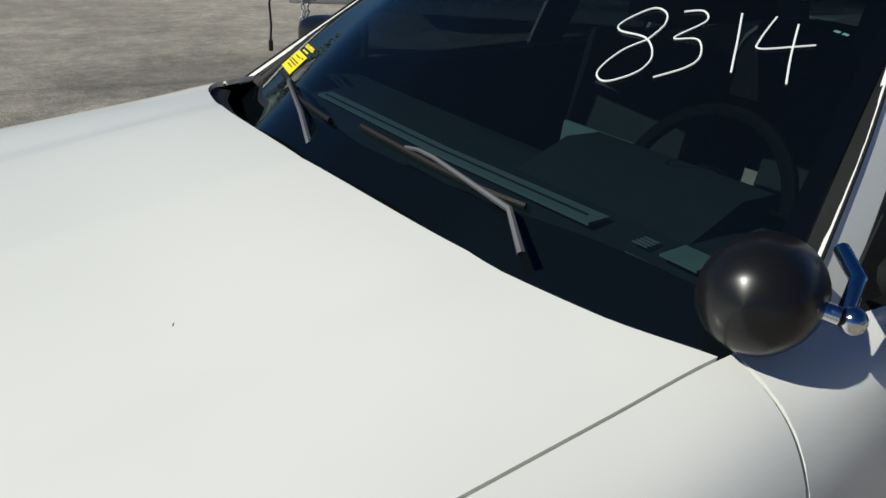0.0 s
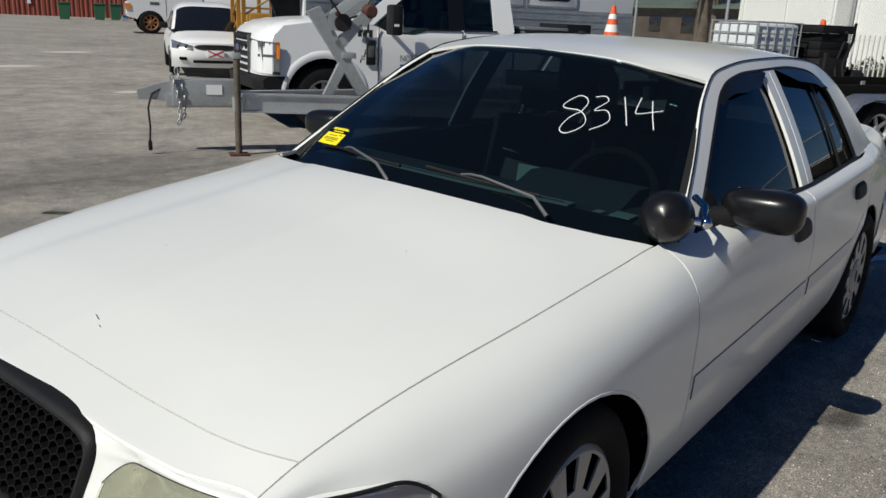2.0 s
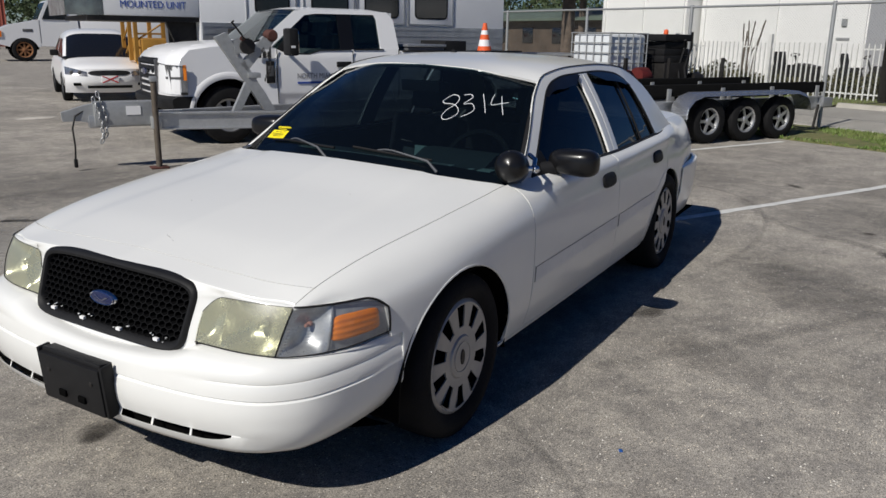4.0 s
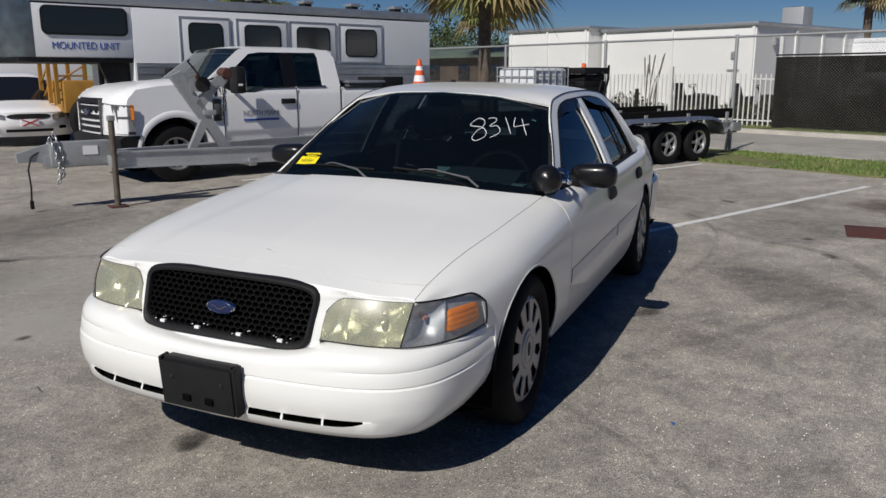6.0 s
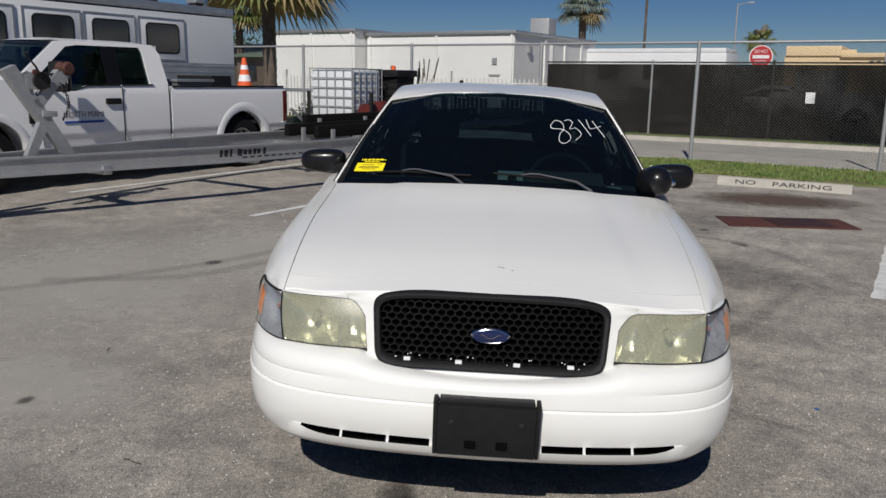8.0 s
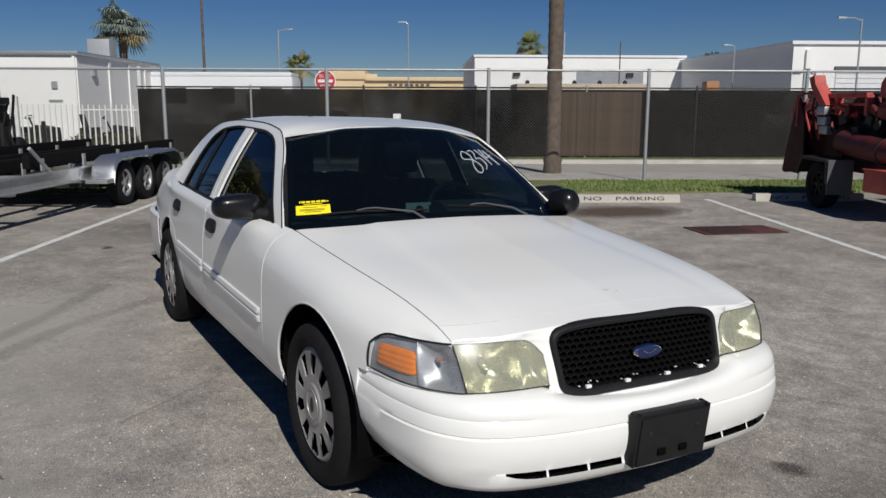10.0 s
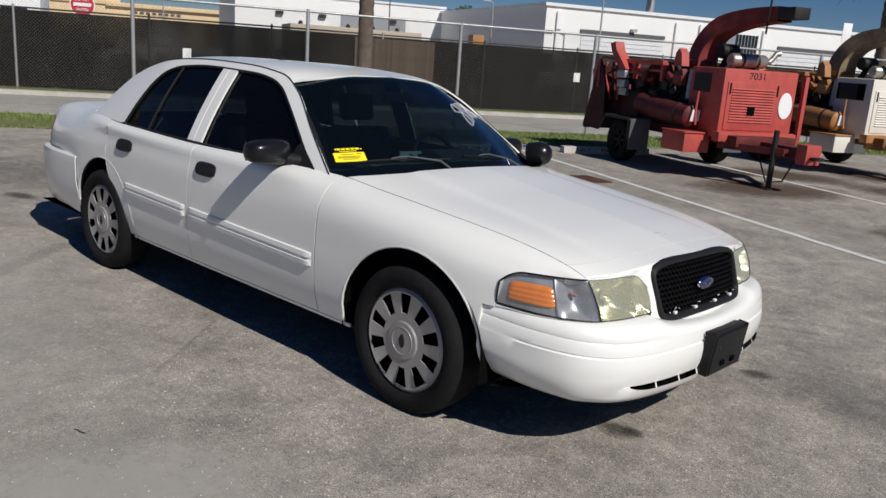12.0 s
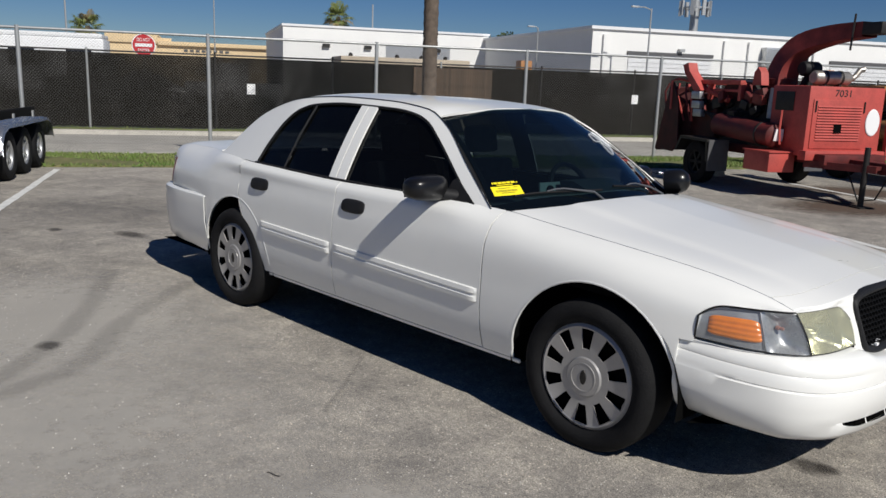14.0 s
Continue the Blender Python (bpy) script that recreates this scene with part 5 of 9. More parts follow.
grid(bk, lambda t, z: face(t, z, -0.14), span(-0.87, 0.87, 40), span(0.55, 0.70, 3))
part("radiator_support", bk, M_DARK, car)

# grille: frame, honeycomb, badge, clips
grille = part("grille", B(), M_TRIM, car, "black honeycomb radiator grille")


def grille_outline(k, o):
    pts = []
    for a in span(0, 2 * math.pi, 81)[:-1]:
        c, s = math.cos(a), math.sin(a)
        c, s = math.copysign(abs(c) ** 0.286, c), math.copysign(abs(s) ** 0.286, s)
        z = 0.661 + (0.117 + k) * s
        y = (0.384 + 0.10 * (z - 0.66) + k) * c
        pts.append(gr(y, z + 0.010 * (1 - (y / 0.4) ** 2), o))
    return pts


frm = B()
rings = [[frm.verts.new(p) for p in grille_outline(k, o)] for k, o in ((0.003, -0.03), (0.004, 0.004), (0.0, 0.013), (-0.006, 0.016), (-0.016, 0.011), (-0.021, 0.0), (-0.021, -0.03))]
for a, b2 in zip(rings, rings[1:]):
    for i in range(80):
        frm.faces.new((a[i], a[(i + 1) % 80], b2[(i + 1) % 80], b2[i]))
part("grille_frame", frm, M_TRIM, grille, "satin black grille surround")
M_COMB = mat("black grille plastic", (0.006, 0.006, 0.0065), 0.55, var=0.2, scale=30, spec=0.15)
hc = B()
HW, HH = 0.0300, 0.0260
for row in range(-6, 7):
    for colm in range(-14, 15):
        cy, cz = (colm + 0.5 * (row % 2)) * HW, 0.665 + row * HH * 0.76
        if grille_out(cy, cz, -0.018) > 1:
            continue
        ring = []
        for kk, o in ((1.0, 0.0), (0.90, 0.0), (0.90, -0.024)):
            ring.append([hc.verts.new(gr(cy + kk * HW * 0.56 * math.cos(math.radians(30 + 60 * i)), cz + kk * HH * 0.52 * math.sin(math.radians(30 + 60 * i)), o)) for i in range(6)])
        for a, b2 in zip(ring, ring[1:]):
            for i in range(6):
                hc.faces.new((a[i], a[(i + 1) % 6], b2[(i + 1) % 6], b2[i]))
part("honeycomb", hc, M_COMB, grille, smooth=None)
gbk = B()
grid(gbk, lambda y, z: gr(y, z, -0.045), span(-0.37, 0.37, 12), span(0.56, 0.765, 3))
part("grille_backing", gbk, M_DARK, grille)
em = B()
lathe(em, [(0.0, -0.006), (0.9, -0.004), (0.98, 0.0), (1.0, 0.006)], 32, "x")
bmesh.ops.scale(em, vec=(1, 0.066, 0.028), verts=em.verts)
badge = part("badge", em, M_CHROME, grille, "dark blue oval badge with silver rim", at=Matrix.Translation(gr(0, 0.668, 0.020)))
em = B()
lathe(em, [(0.0, -0.0085), (0.85, -0.0078), (0.955, -0.0062)], 32, "x")
bmesh.ops.scale(em, vec=(1, 0.064, 0.0265), verts=em.verts)
part("badge_enamel", em, M_EMBLEM, badge)
em = B()
tube(em, [(-0.0095, 0.030 * math.cos(a * 1.0) * 1.1, 0.006 * math.sin(a * 3.0)) for a in span(0.3, 2.9, 24)], 0.0016, 5)
part("badge_mark", em, M_CHROME, badge)
em = B()
tube(em, [(-0.008, 0.058 * math.cos(a), 0.0225 * math.sin(a)) for a in span(0, 2 * math.pi, 41)], 0.0012, 5, caps=False)
part("badge_ring", em, M_CHROME, badge)
grn = random.Random(21)
for y in (-0.265, -0.09, 0.10, 0.27):
    cl = abox(-0.006, 0.006, -0.011, 0.011, -0.0055, 0.0055, 0.002)
    ml = part("marker_light", cl, M_SIGNWHITE, grille, "small bright marker light", at=Matrix.Translation(gr(y, 0.578, 0.006)))
    # tiny white boxes stand in for glints scattered round the marker
    for i in range(4):
        g = abox(-0.003, 0.003, -grn.uniform(0.001, 0.004), 0.0015, -0.0012, 0.0012)
        part("wire_glint", g, M_SIGNWHITE, ml, at=pose(0.004, grn.uniform(-0.05, 0.05), grn.uniform(-0.006, 0.018), grn.uniform(-25, 25)))

# plate bracket
br = thing("plate_bracket", BODY @ pose(-1.045, 0, 0.40), "empty black plastic number plate bracket on bumper", "plate bracket")
pb = abox(-0.012, 0.012, -0.155, 0.155, -0.088, 0.088, 0.004)
part("backplate", pb, M_TRIM, br, at=pose(-0.005, 0, 0, 0, -6, 0))
for y in (-0.162, 0.162):
    part("side_flange", abox(-0.012, 0.035, -0.007, 0.007, -0.09, 0.100, 0.004), M_TRIM, br, at=pose(0, y, 0, 0, -6, 0))
part("top_flange", abox(-0.014, 0.04, -0.15, 0.15, -0.006, 0.010, 0.004), M_TRIM, br, at=pose(0.002, 0, 0.092, 0, 6, 0))
for y, z in ((-0.11, 0.03), (0.11, 0.03)):
    sc = lathe(B(), [(0, -0.004), (0.008, -0.003), (0.010, 0.002)], 10, "x")
    part("screw_boss", sc, M_STEELDARK, br, at=pose(-0.02, y, z))
for y in (-0.05, 0.05):
    part("clip_window", abox(-0.006, 0.004, -0.018, 0.018, -0.012, 0.012, 0.003), M_DARK, br, at=pose(-0.014, y, -0.045))

# wheels
def wheel(x, k, yc):
    w = part("wheel", B(), M_RUBBER, car, "black tyre with silver ten-slot wheel cover", at=LEAN.inverted() @ pose(x, k * yc, HUB_Z, 0, 0, 0 if k > 0 else 180))
    prof = [(0.225, 0.070), (0.243, 0.094), (0.262, 0.109), (0.288, 0.113), (0.312, 0.105), (0.328, 0.092), (0.336, 0.07), (0.338, 0.03), (0.338, -0.03), (0.336, -0.07), (0.328, -0.092), (0.30, -0.11), (0.24, -0.108), (0.205, -0.08)]
    part("tyre", lathe(B(), prof, 48), M_RUBBER, w)
    cov = B()
    N = 10
    rs = [(0.0, 0.100), (0.040, 0.101), (0.084, 0.099), (0.090, 0.092), (0.100, 0.092), (0.126, 0.094), (0.214, 0.090), (0.222, 0.094), (0.234, 0.086), (0.241, 0.078)]
    def fcov(a, i):
        r, y = rs[i]
        return (r * math.cos(a), y, r * math.sin(a))
    angs = []
    for i in range(N):
        for f in (0, 0.24, 0.26, 0.5, 0.74, 0.76):
            angs.append(2 * math.pi * (i + f) / N)
    grid(cov, fcov, angs, range(len(rs)), closed=True, skip=lambda i, j: j == 5 and i % 6 in (2, 3))
    part("wheel_cover", cov, M_COVER, w, "silver painted wheel cover", solid=0.006, hard=False)
    # dish behind the cover's slots, shade painted as near-black
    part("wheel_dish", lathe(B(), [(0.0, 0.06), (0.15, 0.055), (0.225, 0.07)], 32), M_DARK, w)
    ov = lathe(B(), [(0, 0.105), (0.030, 0.104), (0.034, 0.1)], 24)
    bmesh.ops.scale(ov, vec=(0.5, 1, 1), verts=ov.verts)
    part("centre_badge", ov, M_STEELDARK, w, "dark oval hub badge")
    part("hub_ring", tube(B(), [(0.062 * math.cos(a), 0.1005, 0.062 * math.sin(a)) for a in span(0, 2 * math.pi, 33)], 0.0022, 5, caps=False), M_COVER, w)


for x, yc in ((0.01, 0.832), (WB, 0.862)):
    for k in (1, -1):
        wheel(x, k, yc)

# door mirrors
for k in (1, -1):
    mz = B()
    bmesh.ops.create_uvsphere(mz, u_segments=24, v_segments=14, radius=1)
    for v in mz.verts:
        c = v.co
        q = lambda a, e: math.copysign(abs(a) ** e, a)
        x, y, z = q(c.x, 0.8) * 0.075, q(c.y, 0.60) * 0.125, q(c.z, 0.62) * 0.064
        x = min(x, 0.045)
        z *= 1 - 0.12 * (y / 0.12)
        v.co = (x, y, z)
    mir = part("door_mirror", mz, M_GLOSSBLACK, car, "black door mirror housing", at=pose(1.03, k * 0.958, 1.005, 0, 0, 0))
    arm = B()
    tube(arm, [(-0.10, -k * 0.165, -0.048), (-0.06, -k * 0.12, -0.040), (-0.02, -k * 0.07, -0.030)], [0.040, 0.038, 0.034], 12)
    part("mirror_arm", arm, M_TRIM, mir)
    gl = abox(0.046, 0.048, -0.10, 0.10, -0.048, 0.048)
    part("mirror_glass", gl, M_CHROME, mir)

# spotlight on the driver's pillar
sp = part("spotlight", lathe(B(), [(0.0, -0.098), (0.035, -0.092), (0.062, -0.072), (0.077, -0.04), (0.082, 0.0), (0.083, 0.035), (0.082, 0.055), (0.076, 0.06), (0.0, 0.062)], 32, "x"), M_GLOSSBLACK, car, "black pillar-mounted spotlight", at=pose(0.65, -0.803, 1.013, 0, 12, 18) @ Matrix.Scale(0.94, 4))
brk = B()
tube(brk, [(0.02, -0.075, 0.0), (0.02, -0.115, -0.002)], 0.014, 10)
tube(brk, [(0.02, -0.105, -0.002), (0.06, -0.105, 0.045), (0.12, -0.07, 0.07)], 0.012, 10)
bmesh.ops.create_uvsphere(brk, u_segments=12, v_segments=8, radius=0.02, matrix=Matrix.Translation((0.02, -0.115, -0.002)))
part("spotlight_bracket", brk, M_CHROME, sp, "chrome swivel bracket")

# wipers
for y0, y1, yb0, yb1 in ((0.14, 0.43, 0.12, 0.65), (-0.48, -0.17, -0.41, 0.01)):
    wp = part("wiper", B(), M_TRIM, car, "grey wiper arm with black blade")
    at_glass = lambda y, h, off=0.012: screen(y / (0.795 - 0.18 * h), h, off)
    arm = B()
    tube(arm, [Vector((0.505 + 0.07 * abs(y0), y0, 0.964)), at_glass(y0 + 0.25 * (y1 - y0), 0.015, 0.026), at_glass(y0 + 0.85 * (y1 - y0), 0.062, 0.028), at_glass(y1, 0.068, 0.022), at_glass(y1 + 0.04, 0.066, 0.014)], [0.007, 0.006, 0.0042, 0.004, 0.0035], 6)
    part("wiper_arm", arm, bpy.data.materials.get("faded grey arm paint") or mat("faded grey arm paint", (0.10, 0.105, 0.115), 0.5), wp)
    bl = B()
    tube(bl, [at_glass(yb0 + (yb1 - yb0) * t, 0.044 + 0.026 * t, 0.010) for t in span(0, 1, 10)], 0.006, 6)
    part("wiper_blade", bl, M_TRIM, wp)

# lot number written on the glass with a paint marker
STROKES = (
    [(0.508, 0.561), (0.517, 0.620), (0.496, 0.660), (0.454, 0.663), (0.412, 0.597), (0.425, 0.568), (0.501, 0.564), (0.546, 0.515), (0.541, 0.459), (0.491, 0.410), (0.456, 0.432), (0.470, 0.506), (0.508, 0.561)],
    [(0.535, 0.677), (0.577, 0.696), (0.600, 0.665), (0.561, 0.586), (0.613, 0.602), (0.642, 0.555), (0.629, 0.510), (0.581, 0.457)],
    [(0.662, 0.724), (0.692, 0.637), (0.722, 0.538)],
    [(0.737, 0.750), (0.735, 0.660), (0.746, 0.634), (0.813, 0.677), (0.850, 0.703)],
    [(0.791, 0.749), (0.815, 0.645), (0.838, 0.560)],
)
for st in STROKES:
    kb = B()
    path = [(catmull([p[0] for p in st], t), catmull([p[1] for p in st], t)) for t in span(0, len(st) - 1, 6 * len(st))]
    tube(kb, [screen(-q, h, 0.003) for q, h in path], 0.0018, 5)
    part("marker_stroke", kb, M_CHALK, windscreen, "white marker handwriting")
M_TEAL = mat("faint teal print", (0.10, 0.26, 0.28), 0.5)
for q in (0.862, 0.882):
    gm = B()
    grid(gm, lambda b, h: screen(-b - 0.004 * (h - 0.76) / 0.008, h, 0.001), (q, q + 0.014), (0.768, 0.776))
    part("glass_mark", gm, M_TEAL, windscreen, "small teal print on the glass")
# yellow sale sticker, inside corner
stk = B()
def tag(b, h, off):
    """A point on the sticker's place on the glass: h in its own heights, level with the ground."""
    return screen(b, 0.080 + 0.12 * (b - 0.745) + 0.084 * h, off)


grid(stk, lambda b, h: tag(b, h, 0.002), span(0.745, 0.953, 6), span(0, 1, 4))
sticker = part("sale_sticker", stk, M_YELLOW, windscreen, "yellow sale sticker with black bars")
for b0, b1, h0, h1 in ((0.750, 0.762, 1.30, 1.40), (0.768, 0.795, 1.28, 1.48), (0.801, 0.826, 1.28, 1.48), (0.832, 0.857, 1.28, 1.48), (0.863, 0.888, 1.28, 1.48), (0.894, 0.918, 1.28, 1.48), (0.923, 0.932, 1.28, 1.48), (0.790, 0.905, 1.10, 1.18)):
    ln = B()
    grid(ln, lambda b, h: tag(b, h, 0.002), span(b0, b1, 4), (h0, h1))
    part("sticker_lettering", ln, M_YELLOW, sticker)
for b0, b1, h in ((0.765, 0.80, 0.80), (0.82, 0.91, 0.74), (0.78, 0.93, 0.52), (0.78, 0.93, 0.40), (0.80, 0.90, 0.24)):
    ln = B()
    grid(ln, lambda b, h: tag(b, h, 0.0032), span(b0, b1, 4), (h, h + 0.05))
    part("sticker_print", ln, M_BLACKINK, sticker)

# roof aerial base
part("aerial_base", bevelled(prism(B(), [(-0.03, 0), (0.04, 0), (0.02, 0.018), (0.0, 0.024)], -0.012, 0.012), 0.004), M_TRIM, car, "small black aerial base", at=pose(1.94, 0.24, 1.448))

# cabin
db = B()
grid(db, lambda b, w: (0.60 + 0.43 * w + 0.14 * b * b * (1 - w), b * 0.76, 0.935 + 0.02 * math.sin(w * 3) - (0.05 if w == 1 else 0)), span(-1, 1, 15), span(0, 1, 8))
dash = part("dashboard", db, M_DASH, car, "dark grey dashboard")
dv = part("defroster_vent", bevelled(prism(B(), [(0.735, 0.50), (0.775, 0.50), (0.760, 0.0), (0.775, -0.445), (0.722, -0.445), (0.715, -0.05)], 0.958, 0.964, "xy"), 0.002), M_VENTGREY, dash, "pale grey defroster strip")
part("vent_slot", prism(B(), [(0.742, 0.48), (0.748, 0.48), (0.738, 0.0), (0.748, -0.42), (0.742, -0.42), (0.732, 0.0)], 0.9645, 0.966, "xy"), M_DASH, dv)
part("dash_label", abox(0.735, 0.80, -0.655, -0.585, 0.957, 0.961), M_LABELGREEN, dash, "pale green label")
for i in range(4):
    part("dash_mark", abox(0.740 + 0.010 * i, 0.745 + 0.010 * i, -0.555, -0.525, 0.957, 0.9585), M_VENTGREY, dash)
part("serial_plate", abox(0.692, 0.703, -0.60, -0.545, 0.950, 0.956), M_VENTGREY, dash, "small grey slot")
part("dash_face", abox(0.98, 1.02, -0.74, 0.74, 0.45, 0.90, 0.01), M_DASH, dash)
part("instrument_hood", bevelled(prism(B(), [(0.78, 0.94), (1.03, 0.94), (1.05, 1.0), (0.95, 1.005)], -0.58, -0.16), 0.012), M_DASH, dash)
swb = B()
ringpts = [(0, 0.19 * math.cos(a), 0.19 * math.sin(a)) for a in span(0, 2 * math.pi, 33)]
tube(swb, ringpts, 0.016, 8, caps=False)
for a in (0.1, math.pi - 0.1, -1.57):
    tube(swb, [(0, 0, 0), (0, 0.185 * math.cos(a), 0.185 * math.sin(a))], 0.018, 6)
lathe(swb, [(0, -0.03), (0.07, -0.02), (0.08, 0.01)], 16, "x")
ic = part("instrument_panel", bevelled(prism(B(), [(1.075, 0.90), (1.085, 0.90), (1.095, 0.985), (1.085, 0.985)], -0.22, -0.02), 0.002), M_LABELGREEN, dash, "pale radio and switch panel")
part("panel_knob", lathe(B(), [(0, -0.02), (0.022, -0.016), (0.026, 0.0)], 14, "x", (1.074, -0.10, 0.945)), M_TRIM, ic)
part("steering_wheel", swb, M_TRIM, car, "grey steering wheel", at=pose(1.12, -0.38, 0.905, 0, 24, 0))
for y in (-0.37, 0.37):
    st = part("front_seat", abox(-0.06, 0.12, -0.25, 0.25, 0.0, 0.62, 0.05), M_SEAT, car, "dark cloth seat", at=pose(1.75, y, 0.45, 0, 12, 0))
    part("headrest", abox(-0.04, 0.05, -0.13, 0.13, 0.66, 0.84, 0.035), M_SEAT, st)
    part("seat_cushion", abox(-0.55, 0.02, -0.25, 0.25, -0.14, 0.04, 0.05), M_SEAT, st)
part("rear_seat", abox(2.78, 3.0, -0.68, 0.68, 0.45, 1.02, 0.05), M_SEAT, car, "dark rear bench seat")
part("parcel_shelf", abox(2.9, 3.35, -0.72, 0.72, 0.955, 0.965), M_SEAT, car)
part("cabin_floor", abox(0.6, 3.0, -0.8, 0.8, 0.27, 0.29), M_SEAT, car)
hl = B()
grid(hl, lambda a, b: tuple(Vector(roof(0.03 + 0.94 * a, b * 0.97)) - Vector((0, 0, 0.03))), span(0, 1, 12), span(-1, 1, 13))
part("headliner", hl, M_SEAT, car)
part("rear_view_mirror", abox(-0.012, 0.012, -0.12, 0.12, -0.03, 0.03, 0.01), M_TRIM, car, at=pose(1.13, -0.02, 1.30, 0, -10, 0))

# ---- white pickup: x rearward from its front bumper, y from its near side inward ----
def arc_cut(xc, r, z0, n=14):
    """Points of a wheel opening, from its front foot over the top to its rear foot."""
    zc = 0.42
    a0 = math.asin(max(-1, min(1, (z0 - zc) / r)))
    return [(xc - r * math.cos(a), zc + r * math.sin(a)) for a in span(a0, math.pi - a0, n)]


def road_wheel(parent, x, y, r, w, side, rim_r, spokes, rim_mat):
    wh = part("wheel", B(), M_RUBBER, parent, "", at=pose(x, y, r, 0, 0, 0 if side > 0 else 180))
    h = w / 2
    part("tyre", lathe(B(), [(rim_r, h * 0.7), (rim_r * 1.08, h * 0.95), (r * 0.86, h), (r * 0.96, h * 0.85), (r, h * 0.5), (r, -h * 0.5), (r * 0.96, -h * 0.85), (r * 0.8, -h), (rim_r, -h * 0.7)], 36), M_RUBBER, wh)
    rimb = lathe(B(), [(rim_r * 1.02, h * 0.8), (rim_r * 0.92, h * 0.7), (rim_r * 0.86, h * 0.3)], 32)
    part("rim", rimb, rim_mat, wh)
    sp = B()
    for i in range(spokes):
        a = 2 * math.pi * i / spokes
        box(sp, rim_r * 0.22, rim_r * 0.92, h * 0.42, h * 0.62, -rim_r * 0.11, rim_r * 0.11, 0.0, Matrix.Rotation(a, 4, "Y"))
    lathe(sp, [(0, h * 0.75), (rim_r * 0.2, h * 0.72), (rim_r * 0.3, h * 0.55), (rim_r * 0.32, h * 0.3)], 20)
    part("spokes", sp, rim_mat, wh)
    part("hub_dish", lathe(B(), [(0, h * 0.2), (rim_r * 0.9, h * 0.25)], 24), M_DARK, wh)
    return wh


M_STEELRIM = mat("grey steel rim", (0.38, 0.38, 0.38), 0.4, metal=0.6, var=0.2, scale=12)


M_LAMPCHROME = mat("lamp bowl behind clear lens", (0.48, 0.48, 0.49), 0.20, metal=0.7, var=0.6, scale=12, coat=0.5)


def side_roll(b, W=2.0):
    """Rolls a flat body side in under its shoulder and above its sill, with a pressed line low on the door."""
    for z in (0.58, 0.66, 0.675, 0.72, 1.20, 1.24, 1.28):
        bmesh.ops.bisect_plane(b, geom=b.verts[:] + b.edges[:] + b.faces[:], plane_co=(0, 0, z), plane_no=(0, 0, 1))
    inset = smooth_curve(((0.40, 0.050), (0.58, 0.026), (0.66, 0.014), (0.675, 0.004), (0.72, 0.0), (1.20, 0.0), (1.24, 0.006), (1.28, 0.016), (1.40, 0.040)))
    for v in b.verts:
        d = inset(max(0.40, min(1.40, v.co.z)))
        if v.co.y < 0.09:
            v.co.y += max(0.0, d)
        elif v.co.y > W - 0.09:
            v.co.y -= max(0.0, d)
    return b


